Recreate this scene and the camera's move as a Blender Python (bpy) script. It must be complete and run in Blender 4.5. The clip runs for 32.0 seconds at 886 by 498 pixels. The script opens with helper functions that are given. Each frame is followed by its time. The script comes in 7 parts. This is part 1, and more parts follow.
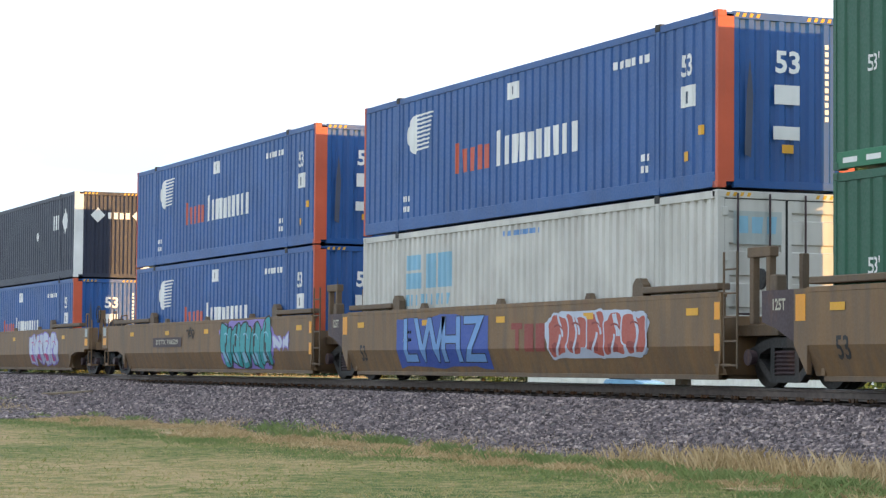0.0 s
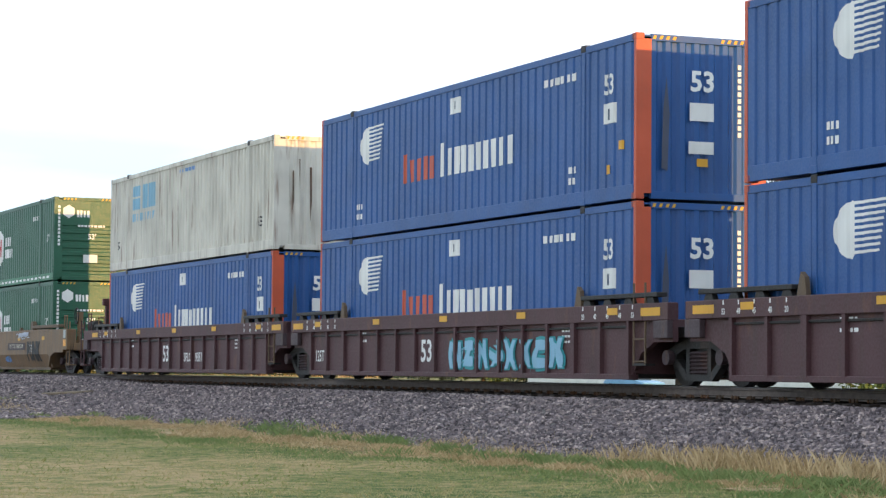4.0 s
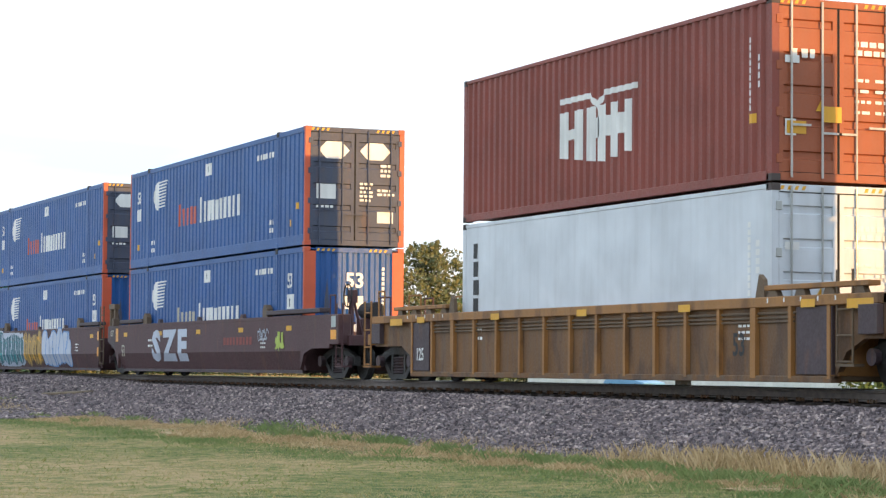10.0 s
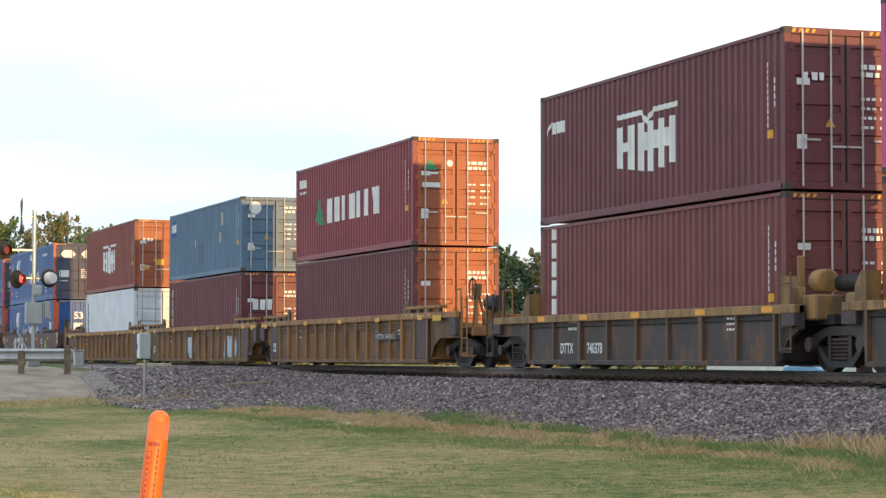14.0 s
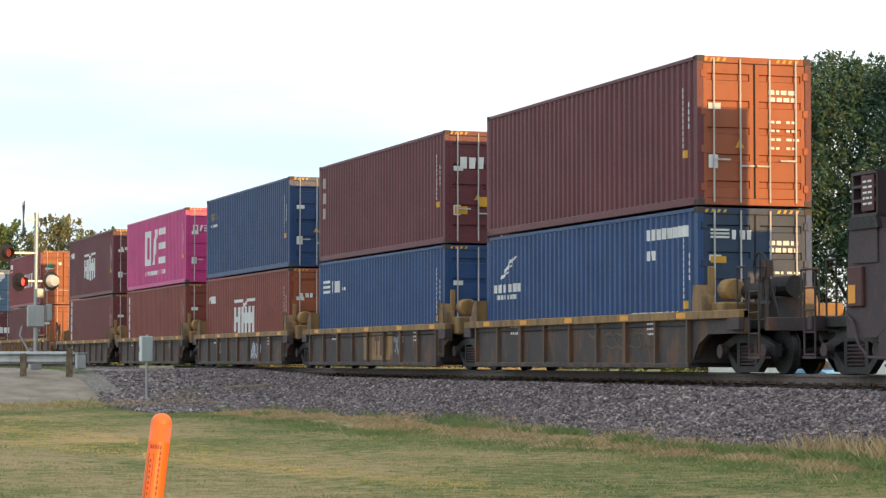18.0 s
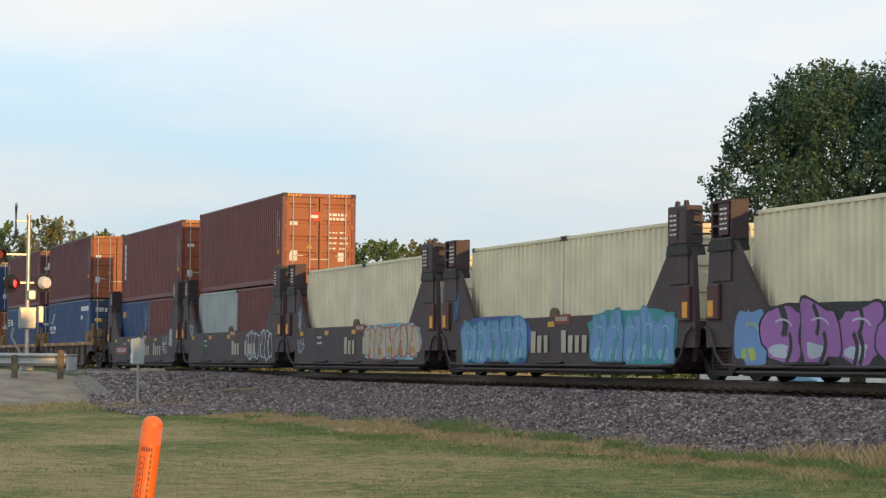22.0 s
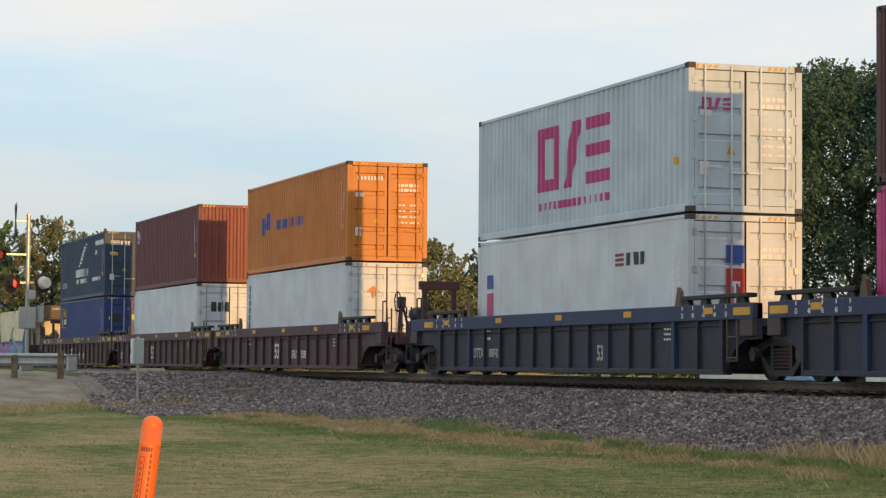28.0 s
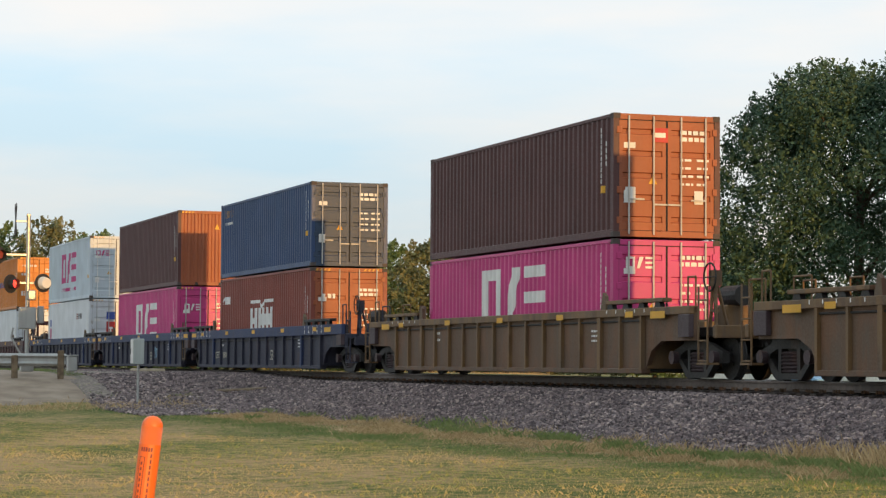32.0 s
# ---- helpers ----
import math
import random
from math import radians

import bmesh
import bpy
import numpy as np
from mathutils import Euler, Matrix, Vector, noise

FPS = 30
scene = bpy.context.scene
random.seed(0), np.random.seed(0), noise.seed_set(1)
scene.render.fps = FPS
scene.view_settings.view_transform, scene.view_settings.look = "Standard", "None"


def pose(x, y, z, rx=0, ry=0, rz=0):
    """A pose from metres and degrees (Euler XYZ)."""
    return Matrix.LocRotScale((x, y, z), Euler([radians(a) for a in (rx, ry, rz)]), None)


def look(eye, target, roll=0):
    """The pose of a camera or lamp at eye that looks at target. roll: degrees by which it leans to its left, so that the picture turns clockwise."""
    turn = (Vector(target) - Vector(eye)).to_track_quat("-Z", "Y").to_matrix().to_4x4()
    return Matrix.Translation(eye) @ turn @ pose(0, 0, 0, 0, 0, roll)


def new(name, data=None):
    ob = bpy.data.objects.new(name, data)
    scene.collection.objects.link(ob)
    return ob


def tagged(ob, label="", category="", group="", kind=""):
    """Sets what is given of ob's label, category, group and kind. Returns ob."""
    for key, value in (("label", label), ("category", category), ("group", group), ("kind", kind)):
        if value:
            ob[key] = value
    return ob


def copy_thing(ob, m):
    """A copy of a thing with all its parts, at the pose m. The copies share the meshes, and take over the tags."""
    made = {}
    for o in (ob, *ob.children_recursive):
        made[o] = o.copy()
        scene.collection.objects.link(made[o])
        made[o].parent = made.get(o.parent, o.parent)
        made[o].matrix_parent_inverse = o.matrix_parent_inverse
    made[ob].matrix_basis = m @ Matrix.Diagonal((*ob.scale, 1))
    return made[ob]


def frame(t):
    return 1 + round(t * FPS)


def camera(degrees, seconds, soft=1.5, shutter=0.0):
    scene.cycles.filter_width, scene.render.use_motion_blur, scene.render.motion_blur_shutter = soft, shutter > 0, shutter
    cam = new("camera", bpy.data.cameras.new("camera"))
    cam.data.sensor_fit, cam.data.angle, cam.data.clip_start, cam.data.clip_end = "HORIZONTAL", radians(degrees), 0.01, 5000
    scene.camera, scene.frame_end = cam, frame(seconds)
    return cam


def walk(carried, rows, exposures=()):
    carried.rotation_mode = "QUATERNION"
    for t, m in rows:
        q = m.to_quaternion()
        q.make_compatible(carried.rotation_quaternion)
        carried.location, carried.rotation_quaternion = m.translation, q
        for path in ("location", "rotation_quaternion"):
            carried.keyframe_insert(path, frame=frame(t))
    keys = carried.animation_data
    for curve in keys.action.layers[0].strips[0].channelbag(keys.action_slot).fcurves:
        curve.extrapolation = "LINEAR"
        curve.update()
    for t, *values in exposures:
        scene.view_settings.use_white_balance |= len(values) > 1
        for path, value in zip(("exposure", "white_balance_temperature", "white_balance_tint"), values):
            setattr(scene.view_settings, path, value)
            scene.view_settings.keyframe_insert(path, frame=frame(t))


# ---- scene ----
# ---- the camera: it stands on the lawn beside the track and pans once ----
# x runs along the track (the train leaves towards -x), y across it, z = 0 is the top of the rails
cam = camera(21.608, 32.0, soft=1.35)
EYE = (0.0, 0.0, 0.256)
AIM = [  # seconds, turn to the left of +y, tilt up, roll
    (0.0, 67.323, 2.963, 0.467),
    (3.0, 67.323, 2.963, 0.467),
    (6.0, 67.323, 2.963, 0.467),
    (9.0, 67.323, 2.963, 0.467),
    (10.5, 67.323, 2.963, 0.467),
    (11.0, 67.403, 2.948, 0.395),
    (11.5, 67.325, 2.963, 0.469),
    (12.0, 67.325, 2.963, 0.469),
    (12.5, 67.644, 2.912, 0.512),
    (13.0, 68.007, 2.755, 0.199),
    (13.1, 68.573, 2.740, 0.170),
    (13.3, 69.858, 2.705, 0.102),
    (13.5, 70.922, 2.676, 0.046),
    (13.8, 71.546, 2.671, 0.047),
    (14.3, 71.746, 2.670, 0.047),
    (15.5, 71.789, 2.669, 0.047),
    (16.0, 71.776, 2.691, 0.029),
    (16.5, 71.749, 2.702, 0.096),
    (17.0, 71.738, 2.702, 0.097),
    (18.0, 71.724, 2.735, 0.021),
    (19.0, 71.703, 2.735, 0.022),
    (19.5, 71.596, 2.788, 0.099),
    (20.0, 71.532, 2.846, 0.380),
    (20.5, 71.538, 2.860, 0.492),
    (21.0, 71.539, 2.860, 0.473),
    (22.0, 71.538, 2.856, 0.469),
    (22.5, 71.533, 2.846, 0.402),
    (23.0, 71.740, 2.806, 0.311),
    (23.5, 71.718, 2.820, 0.018),
    (24.0, 71.704, 2.753, -0.014),
    (24.5, 71.720, 2.720, -0.064),
    (26.5, 71.723, 2.699, -0.106),
    (27.0, 71.641, 2.777, 0.027),
    (27.5, 71.548, 2.830, 0.307),
    (28.0, 71.533, 2.845, 0.407),
    (28.5, 71.534, 2.846, 0.397),
    (29.0, 71.552, 2.862, 0.372),
    (30.0, 71.544, 2.849, 0.380),
    (31.0, 71.534, 2.846, 0.397),
    (32.0, 71.533, 2.846, 0.376),
]


def aim(turn, tilt, lean):
    a, b = radians(turn), radians(tilt)
    way = Vector((-math.sin(a) * math.cos(b), math.cos(a) * math.cos(b), math.sin(b)))
    return look(EYE, Vector(EYE) + way, lean)


walk(cam, [(t, aim(a, b, c)) for t, a, b, c in AIM],
     exposures=[(0.0, 0.68, 6090, 17), (1.0, 0.66, 6090, 17), (3.0, 0.56, 6090, 17), (6.0, 0.68, 6090, 17), (9.0, 0.70, 6090, 17), (11.0, 0.60, 6090, 17), (12.4, 0.60, 6090, 17), (13.5, 0.50, 6190, 17), (15.5, 0.40, 6400, 16), (20.0, 0.34, 6450, 16), (22.0, -0.06, 6500, 16), (23.0, -0.16, 6600, 16), (24.0, -0.28, 6650, 16), (26.5, -0.12, 6650, 16), (27.2, -0.06, 6650, 16), (28.0, -0.16, 6650, 16), (30.0, -0.14, 6650, 16), (32.0, -0.04, 6650, 16)])

# ---- sky and sun: a low sun beyond the right end of the track ----
SUN_TURN, SUN_HIGH = 9.5, 4.1          # degrees from +x towards +y, degrees above the horizon
world = bpy.data.worlds.new("sky")
scene.world = world
world.use_nodes = True
wn, wl = world.node_tree.nodes, world.node_tree.links
sky = wn.new("ShaderNodeTexSky")
sky.sky_type = 'NISHITA'
sky.sun_disc = False
sky.sun_elevation = radians(SUN_HIGH)
sky.sun_rotation = radians(90 - SUN_TURN)
sky.air_density, sky.dust_density, sky.ozone_density = 1.0, 0.4, 3.0
coords = wn.new("ShaderNodeTexCoord")
squash = wn.new("ShaderNodeMapping")
squash.inputs["Scale"].default_value = (2.0, 2.0, 11.0)
squash.inputs["Rotation"].default_value = (radians(5), radians(-4), 0)
cloud = wn.new("ShaderNodeTexNoise")
cloud.inputs["Scale"].default_value, cloud.inputs["Detail"].default_value = 1.7, 6.0
cloud.inputs["Roughness"].default_value = 0.52
ramp = wn.new("ShaderNodeValToRGB")      # thin high cloud: pale blue gaps, cream streaks
ramp.color_ramp.elements[0].position, ramp.color_ramp.elements[1].position = 0.36, 0.66
ramp.color_ramp.elements[0].color, ramp.color_ramp.elements[1].color = (8.0, 10.8, 12.1, 1), (11.4, 11.7, 11.2, 1)
mix = wn.new("ShaderNodeMixRGB")
mix.inputs[0].default_value = 0.80
wl.new(coords.outputs["Generated"], squash.inputs["Vector"])
wl.new(squash.outputs["Vector"], cloud.inputs["Vector"])
wl.new(cloud.outputs["Fac"], ramp.inputs["Fac"])
wl.new(ramp.outputs["Color"], mix.inputs[2])
wl.new(sky.outputs["Color"], mix.inputs[1])
part_xyz = wn.new("ShaderNodeSeparateXYZ")
haze = wn.new("ShaderNodeValToRGB")      # the air greys towards the horizon
haze.color_ramp.elements[0].position, haze.color_ramp.elements[1].position = 0.0, 0.13
haze.color_ramp.elements[0].color, haze.color_ramp.elements[1].color = (0.78, 0.76, 0.74, 1), (1, 1, 1, 1)
dim = wn.new("ShaderNodeMixRGB")
dim.blend_type, dim.inputs[0].default_value = 'MULTIPLY', 1.0
wl.new(coords.outputs["Generated"], part_xyz.inputs[0])
wl.new(part_xyz.outputs["Z"], haze.inputs["Fac"])
wl.new(mix.outputs["Color"], dim.inputs[1])
wl.new(haze.outputs["Color"], dim.inputs[2])
wl.new(dim.outputs["Color"], wn["Background"].inputs["Color"])
wn["Background"].inputs["Strength"].default_value = 0.10
lamp = bpy.data.lights.new("sun", 'SUN')
lamp.energy, lamp.angle, lamp.color = 3.4, radians(0.6), (1.0, 0.56, 0.165)
sun = new("sun", lamp)
ca, cb = radians(SUN_TURN), radians(SUN_HIGH)
sun.matrix_world = look((40, 30, 30), (40 - math.cos(ca) * math.cos(cb), 30 - math.sin(ca) * math.cos(cb), 30 - math.sin(cb)))


# ---- materials ----
def nodes_of(name, rough=0.6, metal=0.0):
    m = bpy.data.materials.new(name)
    m.use_nodes = True
    n, l = m.node_tree.nodes, m.node_tree.links
    b = n["Principled BSDF"]
    b.inputs["Roughness"].default_value, b.inputs["Metallic"].default_value = rough, metal
    return m, n, l, b


def noise_node(n, l, scale, detail=4.0, stretch=(1, 1, 1), coord="Object"):
    tc, mp, no = n.new("ShaderNodeTexCoord"), n.new("ShaderNodeMapping"), n.new("ShaderNodeTexNoise")
    mp.inputs["Scale"].default_value = stretch
    no.inputs["Scale"].default_value, no.inputs["Detail"].default_value = scale, detail
    l.new(tc.outputs[coord], mp.inputs["Vector"])
    l.new(mp.outputs["Vector"], no.inputs["Vector"])
    return no


def ramp_node(n, l, source, stops):
    r = n.new("ShaderNodeValToRGB")
    while len(r.color_ramp.elements) < len(stops):
        r.color_ramp.elements.new(0.5)
    for e, (p, c) in zip(r.color_ramp.elements, stops):
        e.position, e.color = p, (*c, 1)
    l.new(source, r.inputs["Fac"])
    return r


def paint(name, color, rough=0.5, dirt=0.35, rust=0.0, grime=(0.10, 0.075, 0.055), metal=0.0):
    """Paint on steel: broad fading, vertical dirt runs and, where asked, rust spots."""
    m, n, l, b = nodes_of(name, rough, metal)
    c = Vector(color)
    fade = noise_node(n, l, 0.9, 3.0)
    base = ramp_node(n, l, fade.outputs["Fac"], [(0.3, c * 0.86), (0.7, c * 1.08 + Vector((.006, .006, .006)))])
    runs = noise_node(n, l, 5.0, 6.0, (1.0, 1.0, 0.10))
    mask = ramp_node(n, l, runs.outputs["Fac"], [(0.48 - (.08 if dirt > .55 else 0), (0, 0, 0)), (0.78 - (.14 if dirt > .55 else 0), (dirt, dirt, dirt))])
    mx = n.new("ShaderNodeMixRGB")
    mx.inputs[2].default_value = (*grime, 1)
    l.new(mask.outputs["Color"], mx.inputs[0])
    l.new(base.outputs["Color"], mx.inputs[1])
    last = mx
    if rust:
        spots = noise_node(n, l, 2.6, 8.0, (1.0, 1.0, 0.45)) if sum(color) < 1.5 or rust < .5 else noise_node(n, l, 6.5, 8.0, (1.0, 1.0, 0.09))
        rm = ramp_node(n, l, spots.outputs["Fac"], [(0.60 - (.09 if rust > .4 and sum(color) < 1 else 0), (0, 0, 0)), (0.68 - (.05 if rust > .4 and sum(color) < 1 else 0), (rust, rust, rust))])
        m2 = n.new("ShaderNodeMixRGB")
        m2.inputs[2].default_value = (0.17, 0.075, 0.035, 1) if rust < .4 or sum(color) > 1 or sum(color) < .22 else (0.060, 0.030, 0.018, 1)
        l.new(rm.outputs["Color"], m2.inputs[0])
        l.new(mx.outputs["Color"], m2.inputs[1])
        last = m2
    l.new(last.outputs["Color"], b.inputs["Base Color"])
    fine = noise_node(n, l, 24.0, 4.0)
    rr = ramp_node(n, l, fine.outputs["Fac"], [(0.3, (rough - .08,) * 3), (0.7, (rough + .15,) * 3)])
    l.new(rr.outputs["Color"], b.inputs["Roughness"])
    bump = n.new("ShaderNodeBump")
    bump.inputs["Strength"].default_value, bump.inputs["Distance"].default_value = 0.08, 0.01
    l.new(fine.outputs["Fac"], bump.inputs["Height"])
    l.new(bump.outputs["Normal"], b.inputs["Normal"])
    return m


def speckled(name, stops, scale, rough=0.9, bump_by=0.4, coord="Object", island=False, own=.7):
    m, n, l, b = nodes_of(name, rough)
    no = noise_node(n, l, scale, 6.0, coord=coord)
    src = no.outputs["Fac"]
    if island:
        g, add = n.new("ShaderNodeNewGeometry"), n.new("ShaderNodeMath")
        half = n.new("ShaderNodeMath")
        half.operation, half.inputs[1].default_value = 'MULTIPLY_ADD', 1.0 if own < .5 else 0.35
        half.inputs[2].default_value = -own / 2 if own < .5 else 0.0
        l.new(no.outputs["Fac"], half.inputs[0])
        add.operation = 'MULTIPLY_ADD'
        add.inputs[1].default_value = own
        l.new(g.outputs["Random Per Island"], add.inputs[0])
        l.new(half.outputs[0], add.inputs[2])
        src = add.outputs[0]
    r = ramp_node(n, l, src, stops)
    l.new(r.outputs["Color"], b.inputs["Base Color"])
    if bump_by:
        bump = n.new("ShaderNodeBump")
        bump.inputs["Strength"].default_value, bump.inputs["Distance"].default_value = bump_by, 0.02
        l.new(no.outputs["Fac"], bump.inputs["Height"])
        l.new(bump.outputs["Normal"], b.inputs["Normal"])
    return m


MAT = {}
for key, col, rough, dirt, rust in (
        ("blue53", (0.006, 0.073, 0.262), .45, .14, .0), ("orange_post", (0.558, 0.094, 0.035), .5, .25, .0),
        ("navy53", (0.007, 0.012, 0.036), .5, .05, .0), ("white53", (0.560, 0.545, 0.500), .5, .2, .1),
        ("green53", (0.006, 0.086, 0.044), .45, .15, .0), ("green_emp", (0.009, 0.153, 0.066), .45, .15, .0),
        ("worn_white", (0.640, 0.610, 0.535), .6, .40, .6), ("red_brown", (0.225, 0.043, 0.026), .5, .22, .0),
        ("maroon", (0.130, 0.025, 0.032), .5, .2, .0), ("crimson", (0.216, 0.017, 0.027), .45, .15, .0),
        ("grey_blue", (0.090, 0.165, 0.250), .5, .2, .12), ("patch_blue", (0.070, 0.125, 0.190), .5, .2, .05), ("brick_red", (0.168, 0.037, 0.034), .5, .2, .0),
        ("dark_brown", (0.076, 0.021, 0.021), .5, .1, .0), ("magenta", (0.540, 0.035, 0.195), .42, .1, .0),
        ("white_box", (0.600, 0.632, 0.675), .42, .14, .0), ("deep_blue", (0.010, 0.045, 0.138), .45, .15, .0),
        ("sea_blue", (0.011, 0.058, 0.178), .45, .18, .0), ("slate_navy", (0.017, 0.043, 0.092), .5, .12, .0),
        ("royal_blue", (0.010, 0.040, 0.185), .45, .15, .0), ("amber", (0.570, 0.178, 0.014), .45, .15, .0),
        ("cream", (0.800, 0.715, 0.510), .5, .02, .0), ("pale_grey", (0.391, 0.437, 0.428), .5, .25, .0),
        # the orange for red containers' camera-side ends has warm sunlight put into it
        ("car_yellow", (0.310, 0.140, 0.034), .6, .50, .5), ("car_tan", (0.190, 0.106, 0.042), .55, .60, .32), ("car_sheet", (0.052, 0.039, 0.038), .65, .45, .6), ("rust_sheet", (0.126, 0.062, 0.028), .7, .8, .8), ("yellow_sheet", (0.165, 0.074, 0.021), .65, .60, .6), ("door_grey", (0.058, 0.070, 0.112), .6, .4, .2), ("rib_brown", (0.120, 0.064, 0.034), .65, .6, .5), ("sunlit_end", (0.320, 0.080, 0.026), .5, .2, .0), ("car_gold", (0.330, 0.180, 0.050), .6, .65, .55), ("end_red", (0.085, 0.024, 0.024), .6, .3, .1), ("reflector", (0.800, 0.330, 0.010), .4, .1, .0),
        ("car_maroon", (0.072, 0.027, 0.031), .6, .45, .3), ("car_blue", (0.016, 0.032, 0.098), .6, .5, .1),
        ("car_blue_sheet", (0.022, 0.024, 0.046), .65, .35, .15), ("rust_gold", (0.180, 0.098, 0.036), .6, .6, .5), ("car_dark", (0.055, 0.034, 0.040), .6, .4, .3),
        ("car_brown", (0.135, 0.086, 0.047), .65, .6, .4), ("steel_dark", (0.012, 0.011, 0.011), .6, .35, .12),
        ("steel_bar", (0.520, 0.500, 0.470), .45, .3, .2), ("white", (0.740, 0.740, 0.720), .5, .18, .0),
        ("yellow", (0.700, 0.360, 0.020), .5, .15, .0), ("orange_word", (0.495, 0.078, 0.031), .5, .1, .0),
        ("red", (0.495, 0.023, 0.023), .5, .1, .0), ("pink_word", (0.495, 0.047, 0.187), .5, .1, .0),
        ("ink", (0.020, 0.020, 0.022), .6, .1, .0), ("faded_blue", (0.234, 0.450, 0.594), .6, .2, .0),
        ("teal", (0.016, 0.270, 0.297), .5, .1, .0), ("sky_paint", (0.133, 0.281, 0.558), .5, .1, .0),
        ("violet", (0.234, 0.172, 0.495), .5, .1, .0), ("silver_paint", (0.450, 0.495, 0.594), .4, .1, .0),
        ("brick_paint", (0.378, 0.078, 0.055), .5, .1, .0), ("casting", (0.062, 0.046, 0.042), .65, .5, .4), ("ice_box", (0.500, 0.580, 0.650), .42, .14, .0), ("mustard", (0.400, 0.235, 0.040), .5, .1, .0), ("orchid", (0.330, 0.120, 0.400), .5, .1, .0), ("deep_teal", (0.010, 0.110, 0.150), .5, .1, .0), ("lime", (0.405, 0.495, 0.078), .5, .1, .0),
        ("blue_paint", (0.027, 0.070, 0.324), .5, .1, .0), ("green_mark", (0.023, 0.234, 0.109), .5, .1, .0),
        ("faded_red", (0.234, 0.043, 0.035), .6, .2, .0), ("sand_word", (0.450, 0.414, 0.324), .6, .2, .0),
        ("galvanised", (0.420, 0.430, 0.420), .4, .25, .05), ("post_orange", (0.850, 0.160, 0.015), .4, .05, .0),
        ("shed_white", (0.720, 0.720, 0.680), .5, .2, .0), ("roof_metal", (0.405, 0.450, 0.486), .4, .2, .0),
        ("car_glass", (0.016, 0.027, 0.036), .1, .0, .0), ("rubber", (0.015, 0.015, 0.015), .8, .2, .0),
        ("pale_blue_car", (0.156, 0.342, 0.540), .3, .05, .0)):
    MAT[key] = paint(key, col, rough, dirt, rust, grime=(0.10, 0.075, 0.055) if sum(col) > .16 else (0.05, 0.036, 0.028), metal=0.6 if key == "galvanised" else 0.0)
MAT["rail_side"] = speckled("rail_side", [(0.3, (0.105, 0.086, 0.078)), (0.7, (0.185, 0.142, 0.120))], 9.0, .7, .3)
m_, n_, l_, b_ = nodes_of("rail_top", 0.45, 0.5)
b_.inputs["Base Color"].default_value = (0.50, 0.51, 0.54, 1)
MAT["rail_top"] = m_
MAT["wheel_rim"] = m_
MAT["tie"] = speckled("tie", [(0.3, (0.018, 0.013, 0.011)), (0.7, (0.050, 0.032, 0.024))], 9.0, .9, .5)
MAT["stone"] = speckled("stone", [(0.1, (0.044, 0.036, 0.040)), (0.45, (0.160, 0.128, 0.133)), (0.75, (0.280, 0.222, 0.216)), (0.98, (0.66, 0.53, 0.46))], 3.0, .9, .5, island=True)
MAT["ballast_bed"] = speckled("ballast_bed", [(0.3, (0.032, 0.028, 0.028)), (0.5, (0.110, 0.094, 0.089)), (0.75, (0.30, 0.255, 0.23))], 16.0, .95, .9)
MAT["gravel_dirt"] = speckled("gravel_dirt", [(0.3, (0.085, 0.072, 0.064)), (0.5, (0.190, 0.160, 0.138)), (0.72, (0.36, 0.30, 0.25))], 11.0, .95, .9)


def turf(name, stops, patch, fine, rough=.95, bump_by=.5, shift=0.0):
    """Grass seen from afar: broad patches broken up by middling and fine tufts."""
    m, n, l, b = nodes_of(name, rough)
    b.inputs["Specular IOR Level"].default_value = 0.15
    big = noise_node(n, l, patch, 3.0, (.6, 1.0, 1.0))
    mid = noise_node(n, l, fine * .16, 4.0)
    small = noise_node(n, l, fine, 6.0)
    add = n.new("ShaderNodeMath")
    add.operation, add.inputs[1].default_value = 'MULTIPLY_ADD', 0.95
    l.new(mid.outputs["Fac"], add.inputs[0])
    l.new(big.outputs["Fac"], add.inputs[2])
    more = n.new("ShaderNodeMath")
    more.operation, more.inputs[1].default_value = 'MULTIPLY_ADD', 0.80
    l.new(small.outputs["Fac"], more.inputs[0])
    l.new(add.outputs[0], more.inputs[2])
    level = n.new("ShaderNodeMath")
    level.operation, level.inputs[1].default_value = 'ADD', -0.885 + shift
    l.new(more.outputs[0], level.inputs[0])
    r = ramp_node(n, l, level.outputs[0], stops)
    l.new(r.outputs["Color"], b.inputs["Base Color"])
    bump = n.new("ShaderNodeBump")
    bump.inputs["Strength"].default_value, bump.inputs["Distance"].default_value = bump_by, 0.02
    l.new(small.outputs["Fac"], bump.inputs["Height"])
    l.new(bump.outputs["Normal"], b.inputs["Normal"])
    return m


MAT["lawn"] = turf("lawn", [(0.27, (0.060, 0.090, 0.022)), (0.41, (0.134, 0.148, 0.042)), (0.53, (0.226, 0.184, 0.070)), (0.66, (0.350, 0.245, 0.122))], 0.34, 22.0)
MAT["grass"] = speckled("grass", [(0.30, (0.185, 0.230, 0.064)), (0.46, (0.285, 0.295, 0.096)), (0.58, (0.40, 0.335, 0.145)), (0.75, (0.50, 0.39, 0.20))], 0.28, .85, 0, island=True, own=.24)
MAT["weed"] = speckled("weed", [(0.25, (0.125, 0.185, 0.055)), (0.6, (0.195, 0.250, 0.080)), (0.8, (0.32, 0.31, 0.13))], 0.7, .85, 0, island=True, own=.3)
MAT["thatch"] = turf("thatch", [(0.30, (0.140, 0.115, 0.050)), (0.45, (0.255, 0.180, 0.088)), (0.60, (0.375, 0.262, 0.138)), (0.75, (0.49, 0.36, 0.21))], 0.6, 34.0, bump_by=.8)
